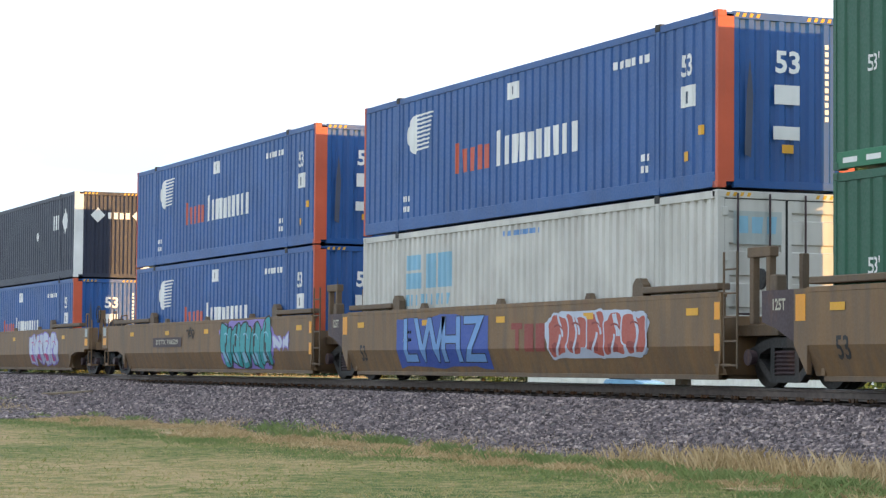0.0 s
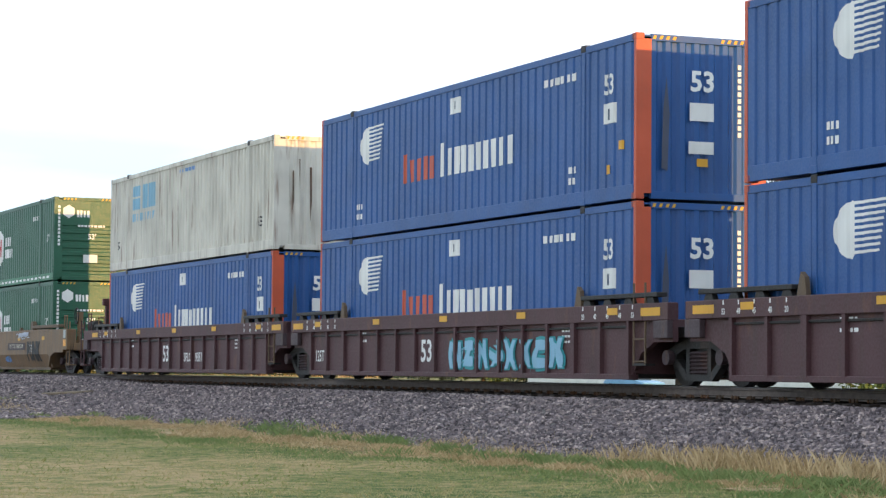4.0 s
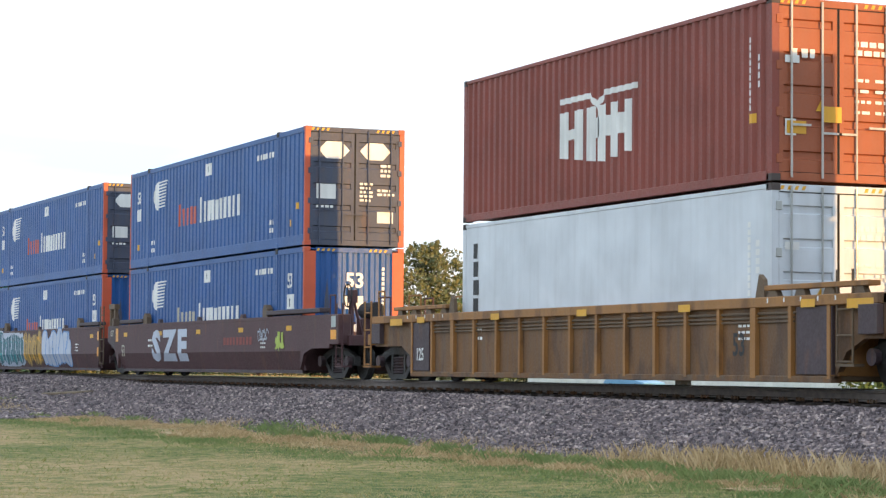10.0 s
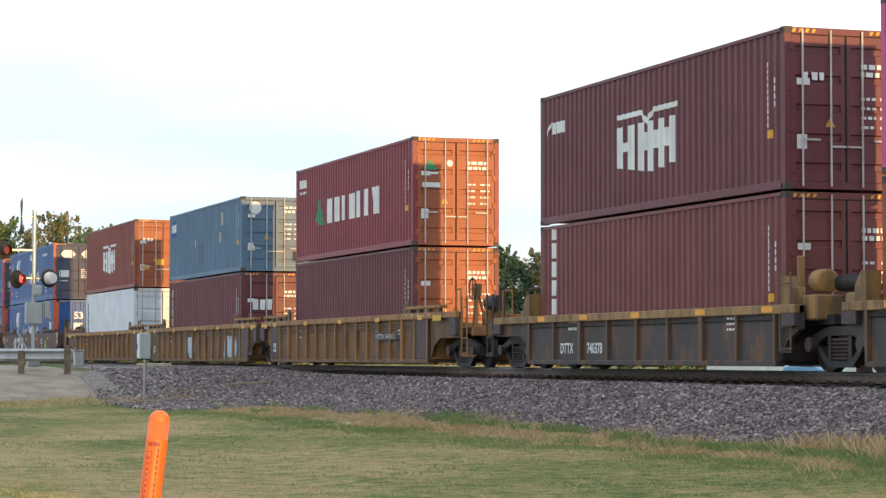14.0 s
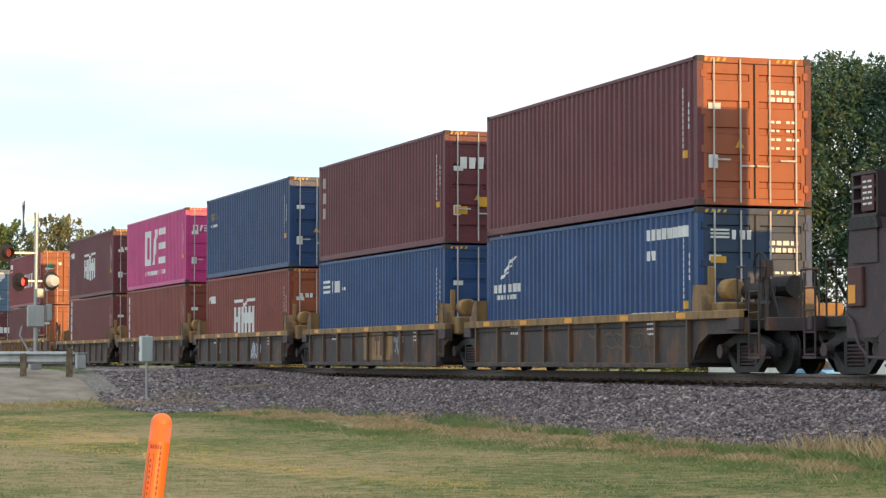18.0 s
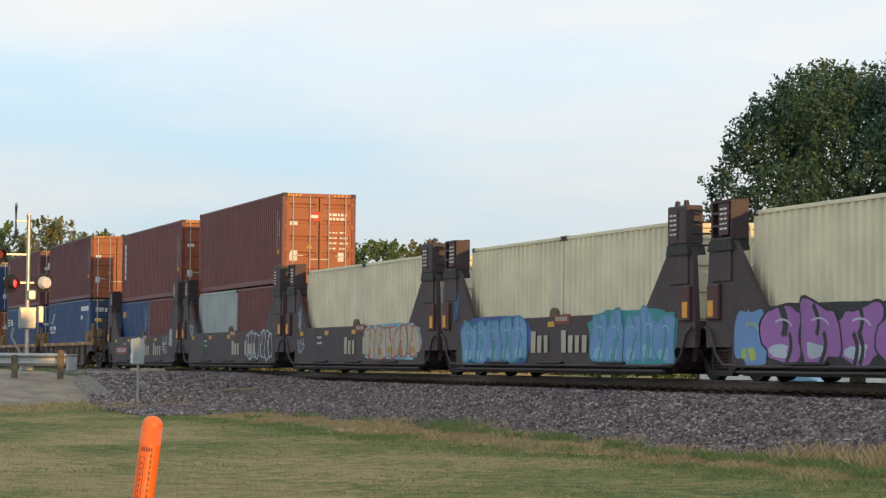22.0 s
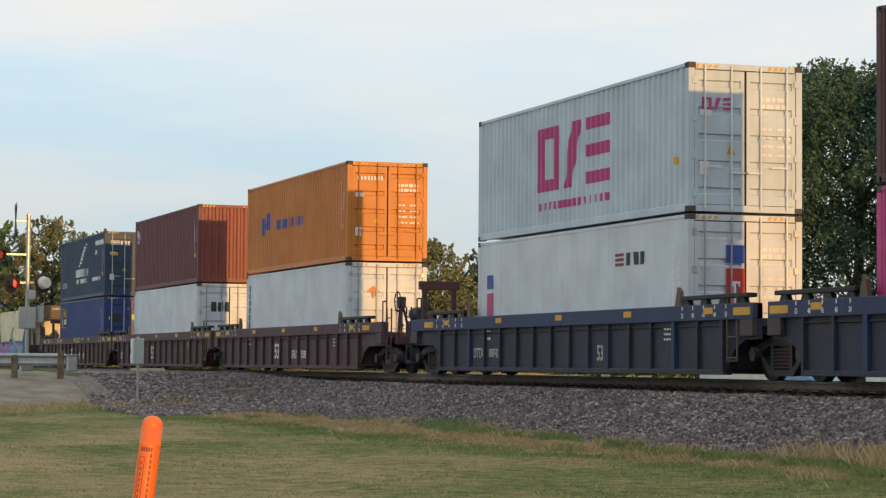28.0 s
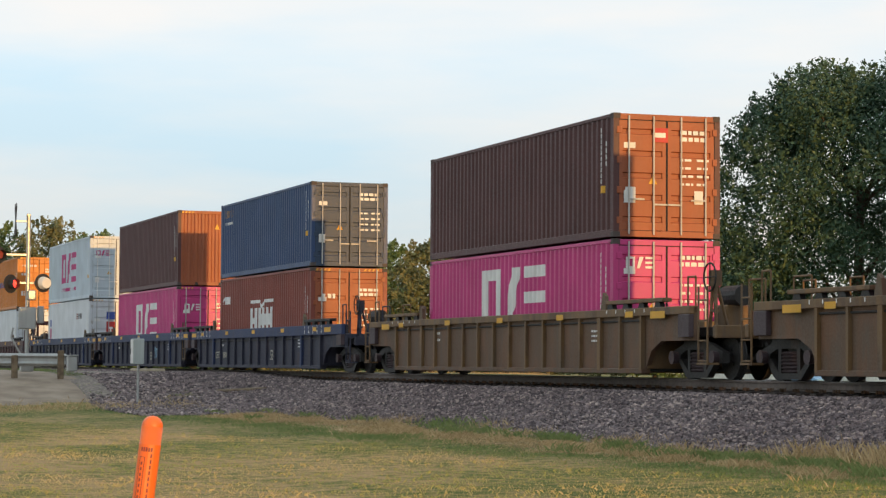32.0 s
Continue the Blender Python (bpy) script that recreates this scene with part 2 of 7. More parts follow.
MAT["dry_grass"] = speckled("dry_grass", [(0.1, (0.27, 0.185, 0.082)), (0.5, (0.47, 0.33, 0.165)), (0.9, (0.62, 0.47, 0.27))], 0.6, .85, 0, island=True)
MAT["asphalt"] = speckled("asphalt", [(0.3, (0.20, 0.152, 0.110)), (0.5, (0.275, 0.217, 0.162)), (0.7, (0.34, 0.275, 0.21))], 1.3, .95, .4)
MAT["wood"] = speckled("wood", [(0.3, (0.10, 0.07, 0.045)), (0.7, (0.23, 0.17, 0.11))], 6.0, .9, .4)
MAT["bark"] = speckled("bark", [(0.3, (0.04, 0.032, 0.025)), (0.7, (0.11, 0.088, 0.065))], 4.0, .95, .6)
MAT["concrete"] = speckled("concrete", [(0.3, (0.28, 0.23, 0.16)), (0.7, (0.42, 0.36, 0.26))], 5.0, .9, .3)
MAT["field"] = speckled("field", [(0.35, (0.10, 0.13, 0.035)), (0.5, (0.30, 0.22, 0.09)), (0.7, (0.40, 0.29, 0.12))], 0.02, .95, 0)
for key, stops in (("leaf_dark", [(0.1, (0.021, 0.056, 0.032)), (0.6, (0.040, 0.094, 0.050)), (0.95, (0.085, 0.125, 0.056))]),
                   ("leaf_fresh", [(0.1, (0.060, 0.112, 0.036)), (0.6, (0.108, 0.172, 0.056)), (0.95, (0.17, 0.21, 0.072))]),
                   ("leaf_autumn", [(0.1, (0.085, 0.108, 0.042)), (0.55, (0.145, 0.158, 0.066)), (0.95, (0.23, 0.20, 0.085))])):
    MAT[key] = speckled(key, stops, 0.5, .7, 0, island=True)
m_, n_, l_, b_ = nodes_of("signal_red", 0.3)
b_.inputs["Base Color"].default_value = (0.5, 0.01, 0.01, 1)
b_.inputs["Emission Color"].default_value, b_.inputs["Emission Strength"].default_value = (1.0, 0.05, 0.03, 1), 3.0
MAT["signal_red"] = m_


# ---- mesh helpers ----
def box(bm, x0, x1, y0, y1, z0, z1):
    v = [bm.verts.new((x, y, z)) for z in (z0, z1) for x, y in ((x0, y0), (x1, y0), (x1, y1), (x0, y1))]
    for f in ((3, 2, 1, 0), (4, 5, 6, 7), (0, 1, 5, 4), (1, 2, 6, 5), (2, 3, 7, 6), (3, 0, 4, 7)):
        bm.faces.new([v[i] for i in f])
    return bm


def prism(bm, pts, y0, y1):
    """A plate with the outline pts in x and z, from y0 to y1."""
    a = [bm.verts.new((x, y0, z)) for x, z in pts]
    b = [bm.verts.new((x, y1, z)) for x, z in pts]
    k = len(pts)
    bm.faces.new(a)
    bm.faces.new(b[::-1])
    for i in range(k):
        bm.faces.new((a[i], b[i], b[(i + 1) % k], a[(i + 1) % k]))
    return bm


def tube(bm, p, q, r, seg=8):
    """A round bar from p to q."""
    p, q = Vector(p), Vector(q)
    d = (q - p)
    m = Matrix.Translation((p + q) / 2) @ d.to_track_quat('Z', 'Y').to_matrix().to_4x4()
    bmesh.ops.create_cone(bm, cap_ends=True, segments=seg, radius1=r, radius2=r, depth=d.length, matrix=m)
    return bm


def soft(bm, by=0.012):
    bmesh.ops.bevel(bm, geom=bm.edges[:], offset=by, segments=1, affect='EDGES')
    return bm


def shape(name, bm, material):
    bmesh.ops.recalc_face_normals(bm, faces=bm.faces[:])
    me = bpy.data.meshes.new(name)
    bm.to_mesh(me)
    bm.free()
    me.materials.append(MAT[material])
    return me


def part(name, bm, material, parent, label="", at=None):
    me = shape(name, bm, material) if isinstance(bm, bmesh.types.BMesh) else bm
    ob = new(name, me)
    ob.parent = parent
    if at is not None:
        ob.matrix_basis = at
    if label:
        tagged(ob, label)
    return ob


def B():
    return bmesh.new()


def slab(x0, x1, y0, y1, z0, z1, by=0.0):
    bm = box(B(), x0, x1, y0, y1, z0, z1)
    return soft(bm, by) if by else bm


TEXTS = {}


def letters(text, size, bold=0.0):
    """The outlines of a text as a flat mesh in x and y, its middle at the origin."""
    key = (text, size, bold)
    if key not in TEXTS:
        cu = bpy.data.curves.new("writing", 'FONT')
        cu.body, cu.size, cu.align_x, cu.align_y = text, size, 'CENTER', 'CENTER'
        cu.resolution_u, cu.offset = 2, bold
        ob = bpy.data.objects.new("writing", cu)
        scene.collection.objects.link(ob)
        me = bpy.data.meshes.new_from_object(ob)
        TEXTS[key] = ([tuple(v.co) for v in me.vertices], [tuple(p.vertices) for p in me.polygons])
        bpy.data.objects.remove(ob)
        bpy.data.meshes.remove(me)
        bpy.data.curves.remove(cu)
    return TEXTS[key]


def rect(u0, u1, v0, v1):
    return [(u0, v0), (u1, v0), (u1, v1), (u0, v1)]


def decal(polys, where, cuts=(), level=None, layer=None):
    """Paint on a surface: polygons in u and v, cut at the given u and level, laid by where(u, v) -> (x, y, z); layer lifts each polygon over the last."""
    bm = B()
    for k, poly in enumerate(polys):
        if isinstance(poly, tuple) and isinstance(poly[0], str):
            _, text, size, cu, cv, bold, wide = poly
            vs, fs = letters(text, size, bold)
            vv = [bm.verts.new((cu + x * wide, cv + y, k)) for x, y, z in vs]
            for f in fs:
                try:
                    bm.faces.new([vv[i] for i in f])
                except ValueError:
                    pass
        else:
            bm.faces.new([bm.verts.new((u, v, k)) for u, v in poly])
    bm.normal_update()
    many = [f for f in bm.faces if len(f.verts) > 6]
    if many:
        bmesh.ops.triangulate(bm, faces=many)
    if cuts:
        lo, hi = min(v.co.x for v in bm.verts), max(v.co.x for v in bm.verts)
        for c in cuts:
            if lo < c < hi:
                bmesh.ops.bisect_plane(bm, geom=bm.verts[:] + bm.edges[:] + bm.faces[:], plane_co=(c, 0, 0), plane_no=(1, 0, 0), dist=1e-5)
    if level is not None:
        bmesh.ops.bisect_plane(bm, geom=bm.verts[:] + bm.edges[:] + bm.faces[:], plane_co=(0, level, 0), plane_no=(0, 1, 0), dist=1e-5)
    for v in bm.verts:
        lift = v.co.z
        v.co = where(v.co.x, v.co.y)
        if layer is not None:
            v.co += Vector(layer) * lift
    bm.normal_update()
    return bm


# ---- the train: containers ----
SPEED = 16.646                          # metres a second towards -x
MID = 19.794                            # y of the track's middle
FLOOR = 0.30                            # height of the well floors over the rails


def ribs(kind, u0, u1):
    """The corrugation of a wall from u0 to u1: points (u, depth)."""
    if kind == "smooth":
        return [(u0, 0.0), (u1, 0.0)]
    flat, slope, deep, depth = {"iso": (.080, .056, .080, .044), "wide": (.205, .035, .055, .026), "deep": (.105, .035, .105, .045), "end": (.10, .05, .09, .04)}[kind]
    period = flat + 2 * slope + deep
    count = max(1, round((u1 - u0) / period))
    k = (u1 - u0) / (count * period)
    pts, u = [(u0, 0.0)], u0
    for i in range(count):
        for step, d in ((flat, 0.0), (slope, depth), (deep, depth), (slope, 0.0)):
            u += step * k
            pts.append((min(u, u1), d))
    return pts


def depth_at(pts, u):
    if u <= pts[0][0] or u >= pts[-1][0]:
        return 0.0
    for (a, da), (b, db) in zip(pts, pts[1:]):
        if a <= u <= b:
            return da + (db - da) * (u - a) / max(b - a, 1e-9)
    return 0.0


def wall_sheet(pts, v0, v1, where):
    bm = B()
    lo = [bm.verts.new(where(u, v0, d)) for u, d in pts]
    hi = [bm.verts.new(where(u, v1, d)) for u, d in pts]
    for i in range(len(pts) - 1):
        bm.faces.new((lo[i], lo[i + 1], hi[i + 1], hi[i]))
    return bm


def word(u0, v0, size, count, pitch, seed=0, style="block"):
    """A row of plain blocks in the place of a word, one block a letter."""
    rnd, out = random.Random(seed), []
    for i in range(count):
        u = u0 + i * pitch
        w = pitch * rnd.choice((.58, .68, .76))
        h = size * (1.25 if i == 0 and style == "cap" else rnd.choice((1.0, 1.0, .96)))
        lean = rnd.choice((-.12, 0, 0, .12)) * w
        out.append([(u + max(lean, 0), v0), (u + w + min(lean, 0), v0), (u + w, v0 + h), (u, v0 + h)])
    return out


def tiny_lines(u, v, wide, rows, pitch, size, seed):
    """Small unreadable lines of print, as bars."""
    rnd, out = random.Random(seed), []
    for r in range(rows):
        x = u
        while x < u + wide - .04:
            w = rnd.uniform(.06, .16)
            out.append(rect(x, min(x + w, u + wide), v - r * pitch, v - r * pitch + size))
            x += w + .035
    return out


SIZES = {53: (16.154, 2.591), 40: (12.192, 2.438), 20: (6.058, 2.438)}


def container(feet, high, color, post=None, wall="iso", end="doors", rail=None, end_color=None, kind="container", label="", bars="steel_bar"):
    """A container with its parts; the near side faces -y, the end towards the camera faces +x."""
    L, W = SIZES[feet]
    post, rail, end_color = post or color, rail or color, end_color or color
    low = 0.26 if feet == 53 else 0.16
    hi = high - (0.14 if feet == 53 else 0.085)
    top = tagged(new("container" if feet != 20 else "short_container"), label, kind)
    top["feet"], top["high"] = feet, high
    pw = 0.09 if feet == 53 else 0.16
    u0, u1 = -L / 2 + pw, L / 2 - pw
    pts = ribs(wall, u0, u1)
    inset = 0.012
    part("side_wall", wall_sheet(pts, low, hi, lambda u, v, d: (u, -W / 2 + inset + d, v)), color, top)
    part("side_wall", wall_sheet([(u0, 0), (u1, 0)], low, hi, lambda u, v, d: (u, W / 2 - inset - d, v)), color, top)
    part("roof", slab(-L / 2 + .02, L / 2 - .02, -W / 2 + .03, W / 2 - .03, high - .06, high - .03), color, top)
    part("floor_pan", slab(-L / 2 + .1, L / 2 - .1, -W / 2 + .06, W / 2 - .06, .05, .15), rail, top)
    for s in (-1, 1):
        y = s * (W / 2 - .05)
        part("bottom_rail", slab(-L / 2 + .1, L / 2 - .1, y - .05, y + .05, .012, low, .006), rail, top)
        part("top_rail", slab(-L / 2 + .1, L / 2 - .1, y - .05, y + .05, hi, high - .012, .006), color, top)
    ex = 0.30 if feet == 53 and end != "doors" else 0.13
    for sx in (-1, 1):
        for sy in (-1, 1) if sx > 0 else (-1,):
            bm = box(B(), *sorted((sx * (L / 2 - .004), sx * (L / 2 - pw))), *sorted((sy * (W / 2 - .004), sy * (W / 2 - ex))), .10, high - .10)
            part("corner_post", bm, post, top)
            for z in (0, high - .118):
                bm = box(B(), *sorted((sx * L / 2, sx * (L / 2 - .178))), *sorted((sy * W / 2, sy * (W / 2 - .162))), z, z + .118)
                part("corner_casting", soft(bm, .008), post if feet == 53 else "casting", top)
    if feet == 53:
        for sx in (-6.0, 6.0):
            part("stacking_post", slab(sx - .07, sx + .07, -W / 2 - .004, -W / 2 + .12, .0, high - .02, .01), color, top)
            for z in (-.004, high - .11):
                part("corner_casting", slab(sx - .09, sx + .09, -W / 2 - .012, -W / 2 + .15, z, z + .13, .01), "steel_dark" if z > 0 else color, top)
    # the far end
    part("end_wall", slab(-L / 2 + .03, -L / 2 + .07, -W / 2 + ex, W / 2 - ex, .1, high - .1), color, top)
    x = L / 2
    y0, y1 = -W / 2 + ex, W / 2 - ex
    part("end_header", slab(x - .09, x - .01, y0, y1, high - .13, high - .01, .006), end_color, top)
    part("end_sill", slab(x - .09, x - .01, y0, y1, .01, .14, .006), end_color, top)
    if end == "doors":
        for s in (-1, 1):
            a, b = (y0, -.012) if s < 0 else (.012, y1)
            prof = [(.15, .0)]
            n = 5
            step = (high - .3) / n
            for i in range(n):
                z = .15 + i * step
                prof += [(z + step * .36, 0), (z + step * .40, .035), (z + step * .60, .035), (z + step * .64, 0)]
            prof += [(high - .14, 0)]
            bm = B()
            rows = [[bm.verts.new((x - .02 - d, yy, z)) for z, d in prof] for yy in (a + .09, b - .09)]
            for i in range(len(prof) - 1):
                bm.faces.new((rows[0][i], rows[1][i], rows[1][i + 1], rows[0][i + 1]))
            box(bm, x - .06, x - .018, a, a + .09, .14, high - .135)
            box(bm, x - .06, x - .018, b - .09, b, .14, high - .135)
            leaf = part("door", bm, end_color, top)
            bm = B()
            for yy in (a - .008, b - .010):
                box(bm, x - .03, x - .0145, yy, yy + .018, .135, high - .135)
            for z in (.128, high - .145):
                box(bm, x - .03, x - .0145, a + .010, b - .010, z, z + .016)
            part("gasket", bm, "rubber", leaf)
            for k in (.28, .80):
                yy = a + (b - a) * (k if s > 0 else 1 - k)
                bm = tube(B(), (x + .022, yy, .06), (x + .022, yy, high - .05), .019, 7)
                part("locking_bar", bm, bars, leaf)
                zz = high * (.26 if k < .5 else .30)
                bm = box(B(), x + .03, x + .05, *sorted((yy, yy + s * -.34)), zz, zz + .035)
                part("handle", bm, bars, leaf)
            for z in np.linspace(.35, high - .35, 4):
                yy = (a if s < 0 else b)
                part("hinge", slab(x - .02, x + .012, yy - .05, yy + .05, z - .07, z + .07, .006), end_color if wall != "smooth" else bars, leaf)
    elif end == "ribbed":
        pts_e = ribs("end", y0, y1)
        part("front_wall", wall_sheet(pts_e, .13, high - .12, lambda u, v, d: (x - .02 - d, u, v)), end_color, top)
    else:                               # sheet with level ribs below
        bm = B()
        prof = [(.13, 0)]
        z = .2
        while z < high * .62:
            prof += [(z, 0), (z + .03, .03), (z + .12, .03), (z + .15, 0)]
            z += .26
        prof += [(high - .12, 0)]
        rows = [[bm.verts.new((x - .02 - d, yy, zz)) for zz, d in prof] for yy in (y0, y1)]
        for i in range(len(prof) - 1):
            bm.faces.new((rows[0][i], rows[1][i], rows[1][i + 1], rows[0][i + 1]))
        part("front_wall", bm, end_color, top)
    # warning stripes at the top corners of tall boxes
    if high > 2.7 and feet != 20 and wall != "smooth2":
        for a in (y0 + .02, y1 - .62):
            part("warning_stripe", decal([[(a + i * .13, high - .10), (a + i * .13 + .06, high - .10), (a + i * .13 + .09, high - .035), (a + i * .13 + .03, high - .035)] for i in range(4)],
                                         lambda u, v: (x - .006, u, v)), "yellow", top)
    cuts = [u for u, d in pts]

    def laid(name, polys, where, material, text, at_cuts=()):
        """Plates, stickers and letters are parts one by one; fine print is one part."""
        if name in ("placard", "sticker", "lettering", "number") or (name == "emblem" and len(polys) < 10):
            return [part(name, decal([p], where, at_cuts), material, top, text) for p in polys][-1]
        ob = part(name, decal(polys, where, at_cuts), material, top, text)
        if name == "fine_print":
            tagged(ob, kind="stuff")
        return ob

    layers = {"side": 0, "front": 0}

    def side(polys, material, name="marking", text=""):
        layers["side"] += 1
        lift = .004 + .0009 * layers["side"]
        return laid(name, polys, lambda u, v: (u, -W / 2 + inset - lift + depth_at(pts, u), v), material, text, cuts)

    def front(polys, material, name="marking", text=""):
        layers["front"] += 1
        off = -.011 + .0022 * layers["front"]
        return laid(name, polys, lambda u, v: (x + off, u, v), material, text)
    return top, side, front


def T(text, size, u, v, bold=0.0, wide=1.0):
    return ("text", text, size, u, v, bold, wide)


def moon(u, v, wu, wv):
    """The half disc with its streaks of a domestic container's mark."""
    out = [(u - wu * .1 + wu * .72 * math.cos(a), v + wv * math.sin(a)) for a in np.linspace(math.pi * .52, math.pi * 1.48, 12)]
    for i in range(8, -1, -1):
        z, tip = v + wv * (.9 - i * .21), u + wu * (1.0 - .03 * i)
        out += [(u - wu * .08, z - wv * .05), (tip, z), (tip - wu * .02, z + wv * .09), (u - wu * .08, z + wv * .06)]
    return [out]


def domestic_blue(end="ribbed", mark=0):
    top, side, front = container(53, 2.896, "blue53", post="orange_post", wall="wide", end=end, end_color=None if end == "ribbed" else "door_grey", bars="steel_bar" if end == "ribbed" else "door_grey",
                                 label="blue corrugated 53-foot steel container with orange corner posts" if end == "ribbed" else "blue 53-foot steel container with dull blue-grey doors")
    side(moon(-4.85, 2.03, .78, .43), "white", "emblem", "white half-disc emblem with streaks")
    side(word(-2.82, 1.02, .50, 5, .365, 3, "cap"), "orange_word" if mark == 0 else "sand_word", "lettering", "faded orange word mark")
    side(word(-.77, 1.02, .56, 10, .374, 8, "cap"), "white", "lettering", "white word mark")
    side([rect(-.23, .27, 2.27, 2.60)], "white", "placard", "white placard")
    if end == "ribbed":
        side([T("53", .50, 7.02, 2.08, .012, .8)], "white", "number")
        side([rect(6.82, 7.28, 1.40, 1.76)], "white", "placard", "white placard")
        side([rect(6.98, 7.06, 1.46, 1.66)], "slate_navy", "sticker", "dark sign on the placard")
    side([rect(-.04, .05, 2.36, 2.52)], "slate_navy", "sticker", "dark sign on the placard")
    if end != "ribbed":
        side([T("53", .50, -7.05, 2.08, .012, .8)], "white", "number")
        side([rect(-7.28, -6.82, 1.40, 1.76)], "white", "placard", "white placard")
        side([rect(-7.2, -7.06, .52, .70)], "yellow", "sticker", "yellow sticker")
    side(word(4.32, 2.32, .14, 6, .24, 5), "white", "lettering", "small white code")
    side(tiny_lines(-5.65, .62, .3, 2, .22, .12, 4) + tiny_lines(5.4, .62, .3, 2, .2, .12, 6), "white", "fine_print", "small white print")
    side([rect(7.42, 7.58, .90, 1.06), rect(6.9, 7.08, .50, .66)], "yellow", "sticker", "yellow sticker")
    if end == "ribbed":
        front([T("53", .50, .02, 2.08, .014)], "white", "number")
        front([rect(-.24, .24, 1.40, 1.72), rect(-.26, .24, .82, 1.04)], "white", "placard", "white placard")
        front([rect(.72, .79, 1.15 + i * .12, 1.23 + i * .12) for i in range(11)], "white", "fine_print", "small white upright code")
        front([rect(-.1, .12, .60, .74)], "yellow", "sticker", "yellow sticker")
        front([[(-.80, .55), (-.68, .50), (-.64, 1.5), (-.70, 2.15), (-.76, 1.6)]], "door_grey", "stain_mark", "dark rubbed streak")
    else:
        for s in (-.55, .52):
            front([[(s - .40, 2.33), (s - .20, 2.12), (s + .20, 2.12), (s + .40, 2.33), (s + .20, 2.54), (s - .20, 2.54)]], "white", "emblem", "white six-sided mark")
        front([rect(-1.0, -.5, 1.14, 1.50), rect(.58, 1.0, .58, .86)], "white", "placard", "white placard")
        front(tiny_lines(.12, 1.5, .34, 5, .10, .055, 3) + tiny_lines(.58, 1.35, .45, 2, .1, .06, 8) + tiny_lines(.66, 1.95, .3, 3, .12, .07, 2) + tiny_lines(-1.0, .92, .5, 1, .1, .06, 4), "white", "fine_print", "small white print")
    return top


def dark_domestic():
    top, side, front = container(53, 2.896, "navy53", post="white", wall="wide", end="ribbed", label="black 53-foot container with white corner posts")
    front([[(-.75, 2.1), (-.5, 1.85), (-.25, 2.1), (-.5, 2.35)]] + word(-.15, 1.98, .22, 4, .2, 2, "solid") + [[(.68, 2.1), (.86, 1.92), (1.0, 2.1), (.86, 2.28)]], "white", "emblem", "white diamond word mark")
    side(word(5.0, 1.7, .5, 3, .3, 4) + [[(6.3, 1.95), (6.7, 1.5), (7.1, 1.95), (6.7, 2.4)]], "white", "lettering", "white word mark")
    side([[(2.4, 1.6), (2.6, 1.4), (2.8, 1.6), (2.6, 1.8)]], "white", "placard", "small white diamond")
    return top


def white_domestic(worn):
    top, side, front = container(53, 2.896, "worn_white" if worn else "white53", wall="deep", end="ribbed" if worn else "doors", end_color=None,
                                 label="rust-streaked white 53-foot container" if worn else "white ribbed 53-foot container with faded blue mark", bars="white" if worn else "car_dark")
    u, d = -5.55, 0 if worn else -.12
    side([rect(u, u + .95, 1.78 + d, 2.12 + d), rect(u + .1, u + .8, 2.18 + d, 2.5 + d), rect(u + 1.1, u + 1.65, 1.78 + d, 2.5 + d), rect(u + 1.85, u + 2.5, 1.78 + d, 2.5 + d)] + word(u, 1.42 + d, .24, 9, .28, 6), "faded_blue", "emblem", "faded pale blue mark")
    side(tiny_lines(-.4, 2.55, 1.6, 1, .2, .1, 3), "sky_paint", "fine_print", "small blue print")
    side([T("53", .36, 6.93, .75, .006, .8), T("53", .36, -7.0, .75, .006, .8)], "ink", "number")
    if worn:
        front([[(-.80, 2.0), (-.76, 2.0), (-.75, 1.25), (-.79, .9)], [(-.62, 2.3), (-.59, 2.3), (-.60, 1.5)], [(-.34, 2.1), (-.28, 2.1), (-.27, 1.3), (-.31, .7)], rect(.30, .75, 1.30, 1.36), rect(.30, .75, 1.18, 1.24)], "rust_sheet", "stain_mark", "brown rust runs")
    else:
        front([rect(-1.0, -.10, 2.02, 2.56)], "pale_grey", "placard", "pale panel on the door")
        front(word(-.94, 2.2, .28, 3, .28, 5), "faded_blue", "emblem", "faded blue word mark")
    return top


